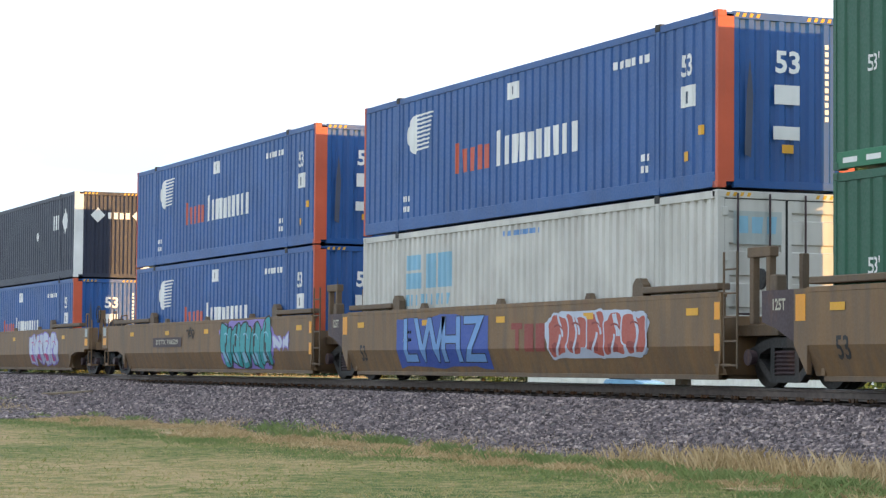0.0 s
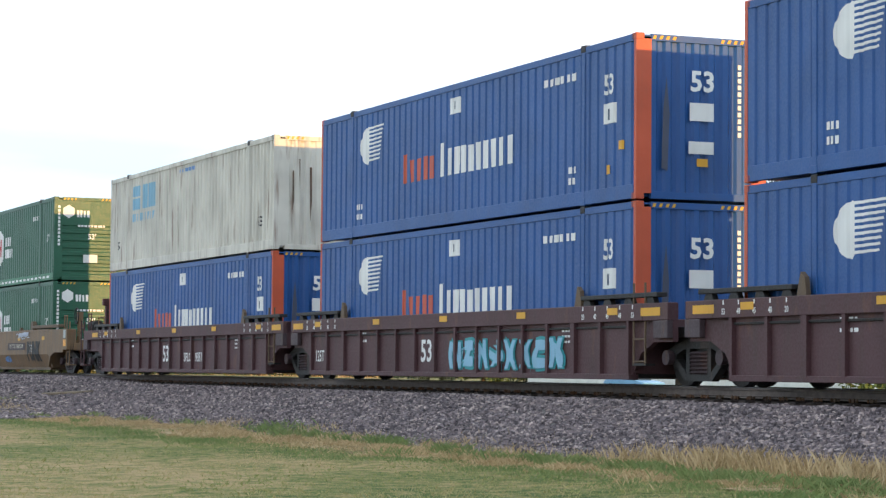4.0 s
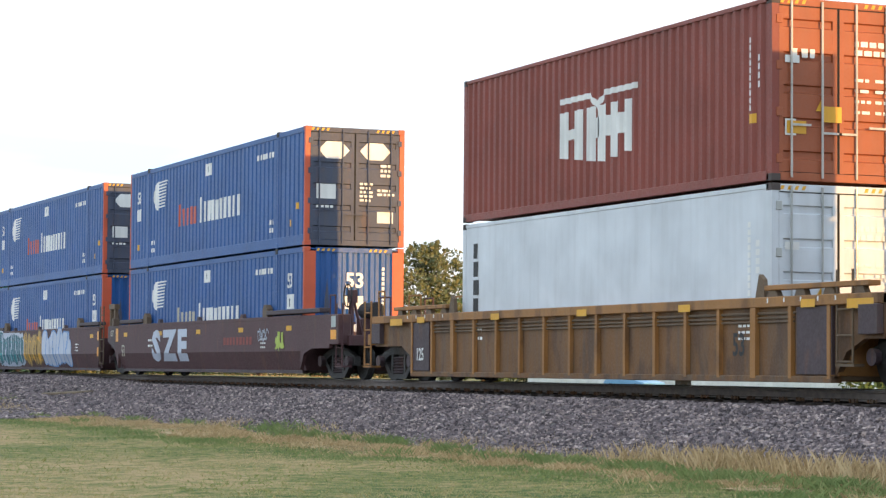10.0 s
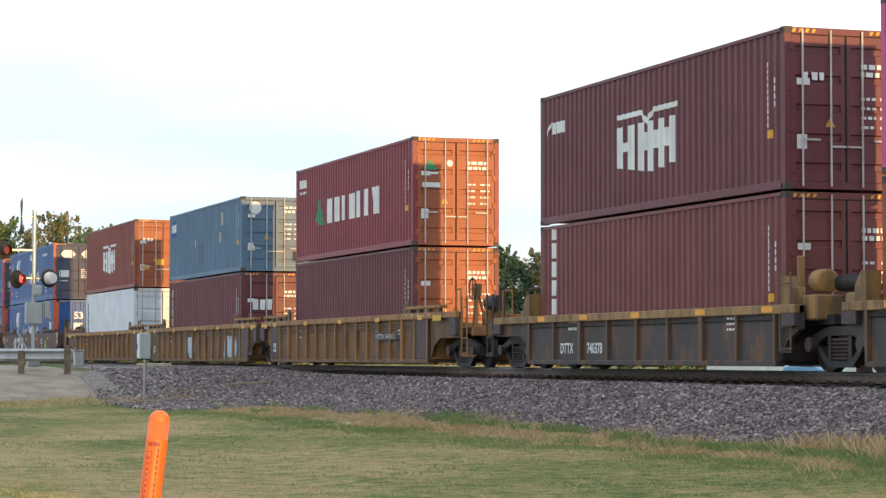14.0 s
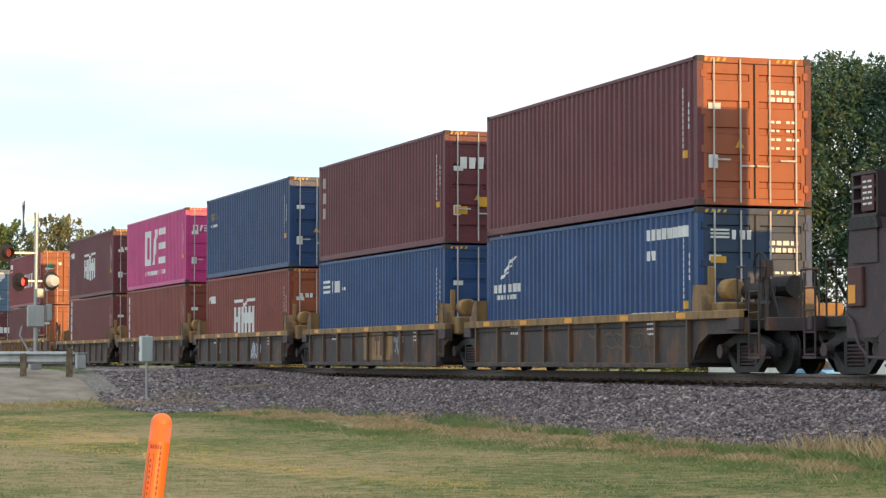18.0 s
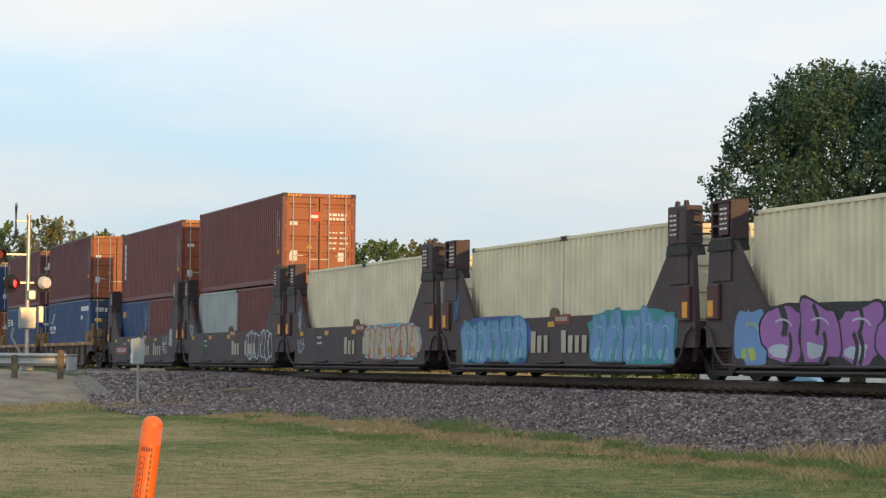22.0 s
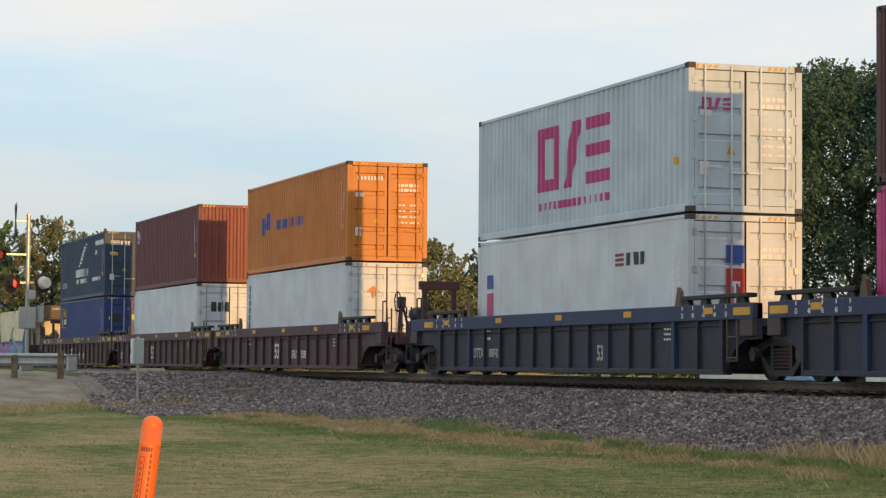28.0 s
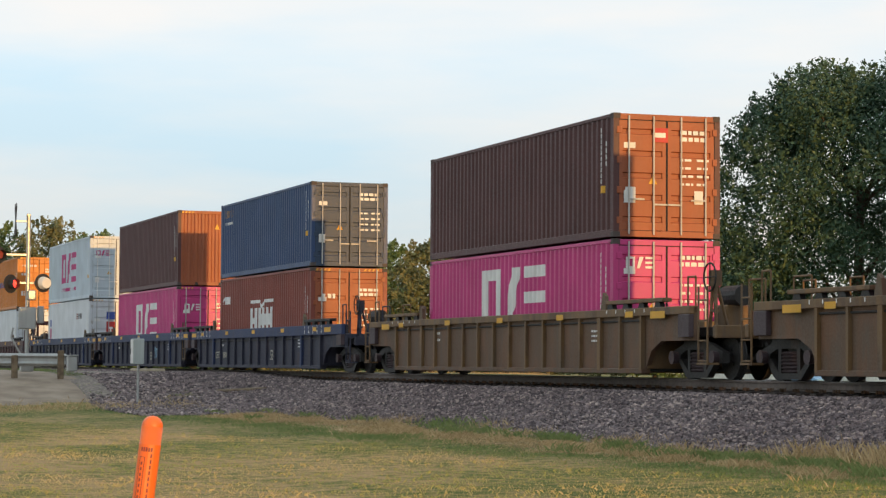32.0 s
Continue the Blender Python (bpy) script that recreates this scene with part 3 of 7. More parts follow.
def green_hub():
    top, side, front = container(53, 2.896, "green53", wall="wide", end="sheet", rail="green_emp", label="dark green 53-foot container with white hexagon emblem")
    hexa = [(-1.52, 1.90), (-.86, 2.17), (-.19, 1.90), (-.19, 1.06), (-.86, .78), (-1.52, 1.06)]
    side([hexa[::-1]], "white", "emblem", "white hexagon emblem")
    part("emblem", decal([rect(-1.22, -1.02, 1.14, 1.80), rect(-.70, -.50, 1.14, 1.80), rect(-1.02, -.70, 1.40, 1.55)], lambda u, v: (u, -1.295 - .004, v)), "red", top, "red bars of the emblem")
    side(word(.15, 1.50, .33, 3, .36, 4) + word(.13, 1.06, .33, 5, .27, 7), "white", "lettering", "white word mark")
    side(word(4.76, 2.2, .15, 6, .16, 5), "white", "lettering", "small white code")
    side([T("53'", .36, 7.08, 1.48, .006, .8), T("53'", .34, -7.0, 1.48, .004, .8)], "white", "number")
    for i in range(25):
        part("reflector", decal([rect(-7.8 + i * .62, -7.42 + i * .62, .09, .17)], lambda u, v: (u, -1.2955 - .004, v)), "white", top)
    front([[(-.98, 2.5), (-.78, 2.62), (-.58, 2.5), (-.58, 2.28), (-.78, 2.15), (-.98, 2.28)][::-1]] + word(-.5, 2.2, .24, 4, .12, 6), "white", "emblem", "white hexagon emblem")
    front([T("53'", .26, .05, 1.52, .006)] + tiny_lines(-.45, 1.86, .95, 1, .2, .07, 4), "white", "number")
    front([rect(-.25, .25, .62, .9)], "white", "placard", "white placard")
    for yy in (-1.12, 1.15):
        part("lettering", decal([rect(yy - .04, yy + .04, 1.2 + i * .13, 1.29 + i * .13) for i in range(11)], lambda u, v: (8.077 + .002, u, v)), "white", top, "white upright code")
    return top


def green_yellow(low):
    top, side, front = container(53, 2.896, "green_emp", wall="wide", end="doors", label="green 53-foot container with yellow square emblem")
    u, v = (-3.78, 1.55) if not low else (-2.06, 1.22)
    s = 1.0 if low else .95
    side([rect(u, u + (1.46 if not low else 1.7), v, v + s)], "yellow", "emblem", "yellow square emblem")
    part("emblem", decal([rect(u + .15, u + .25, v + .15, v + .75), rect(u + .25, u + .5, v + .15, v + .27), rect(u + .25, u + .5, v + .62, v + .75), rect(u + .6, u + .72, v + .12, v + .72), rect(u + .85, u + .97, v + .12, v + .72), rect(u + 1.1, u + 1.22, v + .05, v + .7)],
                         lambda a, b: (a, -1.2955 - .004, b)), "blue_paint", top, "dark blue bars on the emblem")
    side([[(-4.78, 2.16), (-4.54, 1.96), (-4.30, 2.16), (-4.54, 2.37)]] if not low else [[(2.68, 2.02), (2.93, 1.82), (3.18, 2.02), (2.93, 2.24)]], "white", "placard", "white diamond placard")
    side(word(-.95, 2.53, .11, 8, .19, 3) + (word(4.07, 2.30, .16, 6, .21, 6) if low else word(-7.85, 2.27, .15, 6, .2, 6)), "white", "lettering", "small white code")
    if not low:
        side(tiny_lines(-6.09, 1.42, 1.3, 2, .16, .13, 8) + tiny_lines(-4.17, 1.35, 1.3, 1, .18, .2, 9), "silver_paint", "scrawl", "pale scrawled tag")
    side([T("53'", .34, 6.85, 1.98 if not low else .62, .006, .8)], "white", "number")
    side([rect(-6.02, -5.9, 2.5, 2.66), rect(5.72, 5.86, 2.44, 2.62), rect(5.72, 5.84, .70, .86), rect(-6.0, -5.88, .52, .66)], "white", "fine_print", "small white print")
    if not low:
        side(tiny_lines(6.25, .72, 1.3, 1, .2, .13, 5), "white", "fine_print", "small white print")
    front([rect(-1.0, -.35, 1.95, 2.45) if not low else rect(.1, .9, 1.7, 2.4)], "yellow", "emblem", "yellow square emblem")
    front([T("53", .3, -.6, 1.45, .006)] + tiny_lines(.2, 2.2, .7, 3, .2, .09, 2), "white", "number")
    return top


def door_print(front, seed, extra=True):
    """The small print, plates and stickers of a container's doors."""
    rnd = random.Random(seed)
    front(tiny_lines(.30, 2.18, .62, 2, .14, .085, seed) + tiny_lines(.30, 1.62, .30, 4, .17, .05, seed + 1) + tiny_lines(.68, 1.62, .28, 4, .17, .05, seed + 2), "white", "fine_print", "small white print")
    if extra:
        front([[(-.42, 1.12), (-.22, 1.12), (-.32, 1.30)]], "yellow", "sticker", "yellow warning triangle")
        front([rect(-.98, -.78, .72, .98)], "white", "placard", "small white plate")
        front([rect(-.98, -.72, 1.86, 1.98)], "white", "placard", "small white plate")


def side_print(side, L, seed):
    u = L / 2 - .75
    side([rect(u, u + .09, 1.15 + i * .12, 1.24 + i * .12) for i in range(10)], "white", "lettering", "small white upright code")
    side([rect(u + .25, u + .37, 1.5 + i * .14, 1.6 + i * .14) for i in range(4)], "white", "fine_print", "small white print")
    side([rect(u, u + .2, .95, 1.1)], "yellow", "sticker", "yellow sticker")


def plain_box(feet, high, color, label, seed, mark=None, wall="iso", upright=None, **more):
    top, side, front = container(feet, high, color, wall=wall, label=label, **more)
    L = SIZES[feet][0]
    if more.get("end", "doors") == "doors":
        door_print(front, seed)
    side_print(side, L, seed)
    if upright:                         # a name set upright by the far corner, as blocks
        count, v0, size, mat, u = upright
        polys = []
        for i in range(count):
            z = v0 + (count - 1 - i) * size * 1.22
            polys += word(u, z, size, 1, size * 1.2, seed + i)
        side(polys, mat, "lettering", "upright word mark")
    if mark:
        mark(side, front)
    return top


def shield_mark(u, v, s, mat="white"):
    """A spiked bar over three stout uprights, cut to a point below."""
    def mark(side, front):
        side([rect(u, u + 1.15 * s, v + .95 * s, v + 1.05 * s), [(u + 1.15 * s, v + .95 * s), (u + 1.45 * s, v + .72 * s), (u + 1.75 * s, v + .95 * s), (u + 1.75 * s, v + 1.05 * s), (u + 1.45 * s, v + .86 * s), (u + 1.15 * s, v + 1.05 * s)],
              rect(u + 1.75 * s, u + 2.9 * s, v + .95 * s, v + 1.05 * s)], mat, "emblem", "white line of the emblem")
        legs = []
        for i, (x, drop) in enumerate(((0, 0), (.55, .06), (1.05, .12), (1.5, .16), (1.95, .12), (2.45, .06))):
            legs.append([(u + x * s, v - drop * s), (u + (x + .3) * s, v - (drop + .03) * s), (u + (x + .3) * s, v + .8 * s), (u + x * s, v + .8 * s)])
        legs += [rect(u + .3 * s, u + .55 * s, v + .3 * s, v + .48 * s)]
        for x in (1.35, 1.8, 2.25):
            legs.append([(u + x * s, v + .25 * s), (u + (x + .2) * s, v + .25 * s), (u + (x + .2) * s, v + .6 * s), (u + x * s, v + .6 * s)])
        side(legs, mat, "emblem", "white block emblem")
        front(word(-.85, 1.95, .14, 3, .16, 4), "white", "emblem", "small white emblem")
    return mark


def block_trio(v, mat, small=True, door_mat="white"):
    """A hollow block, a solid block and three level bars."""
    def three(a, b, ku, kv):
        t, q = .24 * ku, .22 * kv
        out = [rect(a, a + t, b, b + 1.2 * kv), rect(a + .68 * ku, a + .68 * ku + t, b, b + 1.2 * kv), rect(a + t, a + .68 * ku, b, b + q), rect(a + t, a + .68 * ku, b + 1.2 * kv - q, b + 1.2 * kv)]
        c = a + 1.12 * ku
        out += [[(c, b), (c + .28 * ku, b), (c + .70 * ku, b + 1.2 * kv), (c + .28 * ku, b + 1.2 * kv)]]
        c = a + 2.0 * ku
        return out + [rect(c, c + .9 * ku, b + z * kv, b + z * kv + q) for z in (0, .49, .98)]

    def mark(side, front):
        side(three(-2.08, v, 1.43, 1.19), mat, "emblem", "large block emblem")
        if small:
            side(word(-2.05, v - .42, .17, 14, .30, 5), mat, "lettering", "small word mark under the emblem")
        front(three(-.93, 1.98, .22, .20), door_mat, "emblem", "small block emblem")
    return mark


def big_word(side, u, v, size, count, pitch, mat, seed, front=None):
    side(word(u, v, size, count, pitch, seed), mat, "lettering", "large word mark in blocks")


def m_hyundai(side, front):
    side([[(-3.91, 1.03), (-2.81, 1.03), (-3.38, 1.87)]], "green_mark", "emblem", "green triangle emblem")
    part_red = [[(-3.91, 1.03), (-3.55, 1.03), (-3.42, 1.36)]]
    side(part_red, "red", "emblem", "red corner of the emblem")
    big_word(side, -2.55, 1.04, .76, 7, .80, "white", 11)
    side(word(-5.7, 2.28, .26, 3, .3, 2) + tiny_lines(-5.7, 2.1, .9, 1, .1, .07, 3), "white", "lettering", "small white mark")
    front([[(-.92, 2.02), (-.52, 2.02), (-.72, 2.3)]], "green_mark", "emblem", "green triangle emblem")
    front([rect(-.95, -.45, 1.55, 1.68), rect(-.95, -.5, 1.9, 1.96)], "white", "placard", "white plate")
    front([[(-.18 + .09 * math.cos(a), 2.2 + .09 * math.sin(a)) for a in np.linspace(0, 6.28, 13)[:-1]]], "white", "sticker", "round white sticker")


def m_mol(side, front):
    side([rect(-5.75, -4.85, 1.72, 2.34)], "blue_paint", "emblem", "blue square emblem")
    side(word(-5.66, 1.88, .32, 3, .28, 3), "white", "emblem", "white bar on the blue emblem")
    side([rect(-.9, .1, .5, 1.2)], "patch_blue", "patch", "darker repaired patch")
    side([rect(-1.5, -1.28, 1.18, 1.42)], "white", "placard", "small white plate")
    side([rect(2.9, 3.3, 1.75, 2.2), rect(2.7, 2.95, 1.15, 1.5)], "sand_word", "patch", "faded tan patch")
    front([[(-.72 + .22 * math.cos(a), 2.2 + .22 * math.sin(a)) for a in np.linspace(0, 6.28, 15)[:-1]]], "white", "emblem", "round white emblem")
    front([rect(-.95, -.72, .72, .86)], "white", "placard", "white plate")
    front([rect(.62, .98, .38, .7)], "ink", "placard", "dark plate")


def m_seaco(side, front):
    side(word(-5.5, 2.1, .24, 5, .26, 4), "yellow", "emblem", "yellow word mark")
    side(tiny_lines(-5.5, 1.85, 1.1, 1, .1, .09, 4), "white", "fine_print", "small white print")


def m_tex(side, front):
    side(word(-5.70, 1.28, .32, 1, .5, 2) + word(-5.70, 1.74, .32, 1, .5, 5) + word(-5.70, 2.2, .32, 1, .5, 9), "sand_word", "lettering", "upright pale word mark")
    front(word(-.8, 1.92, .3, 3, .24, 5), "white", "emblem", "white word mark")


def m_tex_door(side, front):
    front(word(-.8, 1.6, .36, 3, .26, 5), "white", "emblem", "white word mark")
    front([rect(-.3, .0, .95, 1.2)], "yellow", "sticker", "yellow sticker")


def m_blue_line(side, front):
    side([rect(-5.6, -4.9, 1.95, 2.03), rect(-5.6, -4.9, 2.1, 2.18), rect(-5.6, -4.9, 2.25, 2.33)] + word(-4.7, 1.95, .34, 3, .34, 4) + tiny_lines(-3.6, 2.0, .5, 1, .1, .09, 2), "white", "emblem", "white striped word mark")


def m_wing(u, v, k):
    def mark(side, front):
        polys = []
        for i in range(7):
            a, z = u + .12 * k + i * .21 * k, v + .1 + i * .13 * k
            polys += [[(a, z), (a + .42 * k, z + .12 * k), (a + .48 * k, z + .2 * k), (a + .05 * k, z + .1 * k)], [(a + .55 * k, z + .14 * k), (a + .8 * k, z + .2 * k), (a + .86 * k, z + .28 * k), (a + .6 * k, z + .22 * k)]]
        side(polys, "white", "emblem", "white wing-shaped emblem")
        side(word(u - .55 * k, v - .32 * k, .36 * k, 12, .27 * k, 3) + word(u - .3 * k, v - .62 * k, .2 * k, 12, .22 * k, 6), "white", "lettering", "white word mark")
        side(word(3.6, 2.35, .22, 8, .26, 2, "solid") + word(3.6, 1.95, .2, 2, .25, 3, "solid") + tiny_lines(2.8, .75, 2.3, 1, .1, .16, 5), "white", "lettering", "white code")
        side([rect(-5.5, -5.1, .62 + i * .1, .67 + i * .1) for i in range(3)] + word(-4.95, .62, .26, 3, .26, 9), "white", "emblem", "small white striped mark")
        front([rect(-.95, -.55, 2.3 + i * .07, 2.34 + i * .07) for i in range(3)] + word(-.5, 2.28, .18, 3, .16, 4), "white", "emblem", "small white striped mark")
        front([rect(-.95, -.62, 1.82, 1.95), rect(.3, .6, .95, 1.12)], "yellow", "sticker", "yellow sticker")
    return mark


def m_liner(side, front):
    side([rect(2.46, 2.92, 2.0, 2.06), rect(2.46, 2.92, 2.1, 2.16), rect(2.46, 2.92, 2.2, 2.26)], "faded_red", "emblem", "small red stripes")
    side(word(3.05, 2.0, .26, 3, .36, 4), "ink", "lettering", "black word mark")
    side([rect(-5.43, -5.0, 1.75, 2.08)], "blue_paint", "emblem", "blue upright block")
    side([rect(-5.43, -5.0, .95, 1.65), rect(-5.43, -5.0, .2, .85)], "pink_word", "emblem", "crimson upright block")
    front([rect(-.42, -.02, 1.95, 2.3)], "blue_paint", "emblem", "blue block")
    front([rect(-.42, -.02, .95, 1.85)], "red", "emblem", "red block")
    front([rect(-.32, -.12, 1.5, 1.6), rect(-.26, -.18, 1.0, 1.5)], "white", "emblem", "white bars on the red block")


def m_hapag(side, front):
    side([rect(-4.08, -3.68, 1.22, 1.78), rect(-3.45, -3.05, 1.36, 1.92), [(-3.68, 1.42), (-3.45, 1.5), (-3.45, 1.68), (-3.68, 1.6)]], "blue_paint", "emblem", "dark blue block emblem")
    side(word(-2.28, 1.32, .30, 9, .40, 7), "blue_paint", "lettering", "dark blue word mark")
    front(word(-.92, 2.35, .12, 8, .1, 3), "white", "lettering", "small word mark")


def m_umbrella(side, front):
    front([[(-.62, 2.05), (-.22, 2.05), (-.42, 2.22)], rect(-.45, -.39, 1.85, 2.05)], "amber", "emblem", "orange tree-shaped emblem")


def m_tal(side, front):
    front([rect(-.32, .02, 2.0, 2.3)], "red", "emblem", "red plate")
    front([rect(-.28, -.04, 2.1, 2.2)], "white", "lettering", "white bar on the red plate")
    front([rect(.62, .82, .72, 1.0), rect(-.95, -.72, .72, 1.05)], "white", "placard", "white plate")


def m_jdc(side, front):
    side([[(-5.7, 1.95), (-5.5, 2.2), (-5.5, 2.3), (-5.75, 2.0)]] + word(-5.35, 2.0, .26, 3, .26, 4), "white", "lettering", "small white mark")


def m_ribbed_end(side, front):
    front([[(.22, 2.18), (.42, 2.18), (.32, 2.40)]], "yellow", "sticker", "yellow warning triangle")
    front([rect(.74, .80, 1.5 + i * .1, 1.57 + i * .1) for i in range(11)], "white", "fine_print", "small white upright code")
    front([rect(.92, 1.0, 1.2, 1.62), rect(.92, 1.0, 1.78, 2.2)], "yellow", "sticker", "yellow upright plate")
    for u in (-.55, .38):
        front([[(u, .02), (u + .16, .02), (u + .12, .13), (u + .04, .13)]], "ink", "marking", "dark lifting pocket")


def both(*marks):
    def mark(side, front):
        for m in marks:
            m(side, front)
    return mark


def m_yellow_door(side, front):
    front([rect(-.3, .05, .95, 1.2), rect(-.95, -.6, .75, .95)], "yellow", "sticker", "yellow sticker")


def m_flag(side, front):
    side([rect(-5.6, -4.35, 1.62, 2.56)], "yellow", "emblem", "yellow rim of the square emblem")
    side([rect(-5.57, -4.38, 1.65, 2.53)], "ink", "emblem", "dark square emblem")
    side([[(-5.3, 2.24 + .045 * i), (-4.42, 2.10 + .10 * i), (-4.42, 2.16 + .10 * i), (-5.3, 2.265 + .045 * i)] for i in range(4)], "yellow", "emblem", "yellow ray of the emblem")
    side([[(-5.45, 1.74), (-5.3, 1.74), (-5.34, 2.2), (-5.41, 2.2)]] + word(-5.22, 1.78, .26, 4, .2, 3), "white", "emblem", "white shape of the emblem")
    front([rect(-.95, -.45, 1.75, 2.1)], "ink", "emblem", "dark plate")
    front([rect(.05, .3, 1.85, 2.1)], "lime", "sticker", "lime round sticker")


MADE = {}


def stack_box(key, maker):
    """The first call builds the box; the next ones copy it."""
    if key not in MADE:
        MADE[key] = [maker(), False]
    ob, used = MADE[key]
    if used:
        ob = copy_thing(ob, Matrix())
    MADE[key][1] = True
    return ob


HC, STD = 2.896, 2.591
# red, maroon and brown boxes get an orange end, sunlight painted into its colour
BOX = {
    "pacer": lambda: domestic_blue("ribbed"), "pacer_doors": lambda: domestic_blue("doors"),
    "pacer_white": lambda: domestic_blue("ribbed", 1), "dark53": dark_domestic,
    "white53": lambda: white_domestic(False), "worn53": lambda: white_domestic(True), "hub": green_hub,
    "emp": lambda: green_yellow(False), "emp_low": lambda: green_yellow(True),
    "hmm": lambda: plain_box(40, HC, "red_brown", "red-brown corrugated container with white block emblem", 21, both(shield_mark(-1.55, .95, 1.05), m_yellow_door), end_color="sunlit_end"),
    "white_triton": lambda: plain_box(40, HC, "white_box", "smooth white refrigerated container", 22, wall="smooth", upright=(6, .35, .3, "ink", -5.55), bars="galvanised"),
    "mol": lambda: plain_box(40, STD, "grey_blue", "weathered grey-blue container with round door emblem", 23, m_mol),
    "tex": lambda: plain_box(40, HC, "maroon", "maroon corrugated container with white door mark", 24, m_tex_door, upright=(6, .45, .3, "sand_word", -5.6)),
    "hyundai": lambda: plain_box(40, HC, "crimson", "crimson container with large white word mark", 25, m_hyundai, end_color="sunlit_end"),
    "tclu": lambda: plain_box(40, HC, "maroon", "plain maroon corrugated container", 26, end_color="sunlit_end"),
    "jdc": lambda: plain_box(40, HC, "maroon", "maroon container with white block emblem", 27, both(shield_mark(-1.6, .95, 1.05), m_jdc)),
    "triton": lambda: plain_box(40, HC, "brick_red", "dusty red container with upright white letters", 28, upright=(6, .5, .34, "white", -5.45)),
    "one": lambda: plain_box(40, HC, "magenta", "magenta container with large white block emblem", 29, block_trio(.92, "white")),
    "one_low": lambda: plain_box(40, STD, "magenta", "magenta container with white block emblem", 30, block_trio(.78, "white", small=False)),
    "triton2": lambda: plain_box(40, HC, "red_brown", "rust-red container with upright white letters", 31, upright=(6, .5, .3, "white", -5.6)),
    "seaco": lambda: plain_box(40, HC, "deep_blue", "dark blue container with small yellow mark", 32, m_seaco),
    "seaco_std": lambda: plain_box(40, STD, "deep_blue", "dark blue standard container with small yellow mark", 33, m_seaco, end_color="slate_navy"),
    "hmm_jdc": lambda: plain_box(40, HC, "red_brown", "red-brown container with white emblem and small mark", 34, both(shield_mark(-1.6, .95, 1.05), m_jdc), end_color="sunlit_end"),
    "tex_up": lambda: plain_box(40, HC, "maroon", "maroon container with upright pale letters", 35, both(m_tex, m_yellow_door)),
    "blue_line": lambda: plain_box(40, HC, "sea_blue", "blue container with white striped mark", 36, both(m_blue_line, m_yellow_door)),
    "plain_maroon": lambda: plain_box(40, HC, "maroon", "plain dark maroon corrugated container", 37, end_color="sunlit_end"),
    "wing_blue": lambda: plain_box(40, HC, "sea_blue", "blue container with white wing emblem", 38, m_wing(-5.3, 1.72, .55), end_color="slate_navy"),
    "cronos": lambda: plain_box(40, HC, "brick_red", "rust-red container with upright white letters by the corner", 39, upright=(6, .95, .21, "white", -5.42), end_color="sunlit_end"),
    "tal_red": lambda: plain_box(40, HC, "brick_red", "plain rust-red corrugated container", 40, m_tal, end_color="sunlit_end"),
    "cream20": lambda: plain_box(20, HC, "cream", "cream corrugated short steel container", 41, wall="deep", bars="cream"),
    "blue20": lambda: plain_box(20, STD, "sea_blue", "blue short container with small yellow mark", 42, lambda s, f: s(word(-2.6, 1.95, .26, 5, .24, 4), "yellow", "emblem", "yellow word mark")),
    "red20": lambda: plain_box(20, STD, "brick_red", "plain brick-red short steel container", 43),
    "pale20": lambda: plain_box(20, STD, "pale_grey", "pale grey short container with white lower mark", 44, lambda s, f: s(word(-2.4, .5, .6, 5, .62, 4), "white", "lettering", "white word mark")),
    "wing_navy": lambda: plain_box(40, HC, "slate_navy", "slate-navy container with large white wing emblem", 45, m_wing(-1.05, 1.38, 1.05), end_color="slate_navy"),
    "flag_blue": lambda: plain_box(40, HC, "royal_blue", "royal blue container with dark square emblem", 46, m_flag),
    "maroon_mark": lambda: plain_box(40, HC, "maroon", "maroon container with small pale blue mark", 47, lambda s, f: s([rect(-5.7, -5.5, 2.2, 2.5), rect(-5.4, -5.2, 2.1, 2.4), rect(-5.6, -5.3, 1.95, 2.08)], "silver_paint", "emblem", "small pale emblem"), end_color="red_brown", end="ribbed"),
    "white_tex": lambda: plain_box(40, HC, "white_box", "smooth white refrigerated container with dark door mark", 48, lambda s, f: f(word(-.7, 1.85, .36, 3, .26, 5), "ink", "emblem", "dark word mark"), wall="smooth", bars="galvanised"),
    "hapag": lambda: plain_box(40, HC, "amber", "orange-yellow container with dark blue word mark", 49, m_hapag, bars="amber"),
    "white_umb": lambda: plain_box(40, HC, "white_box", "smooth white container with orange door emblem", 50, m_umbrella, wall="smooth", upright=(9, .4, .2, "ink", -5.7), bars="galvanised"),
    "one_white": lambda: plain_box(40, HC, "ice_box", "pale blue-grey container with magenta block emblem", 51, block_trio(.90, "pink_word", door_mat="pink_word"), bars="white"),
    "liner_white": lambda: plain_box(40, HC, "white_box", "smooth white container with black word mark", 52, m_liner, wall="smooth", bars="galvanised"),
    "brown_rib": lambda: plain_box(40, HC, "dark_brown", "dark brown container with ribbed end wall", 53, m_ribbed_end, end="ribbed", end_color="sunlit_end"),
    "tal_brown": lambda: plain_box(40, STD, "dark_brown", "dark brown container with red door plate", 54, m_tal, end_color="sunlit_end"),
}
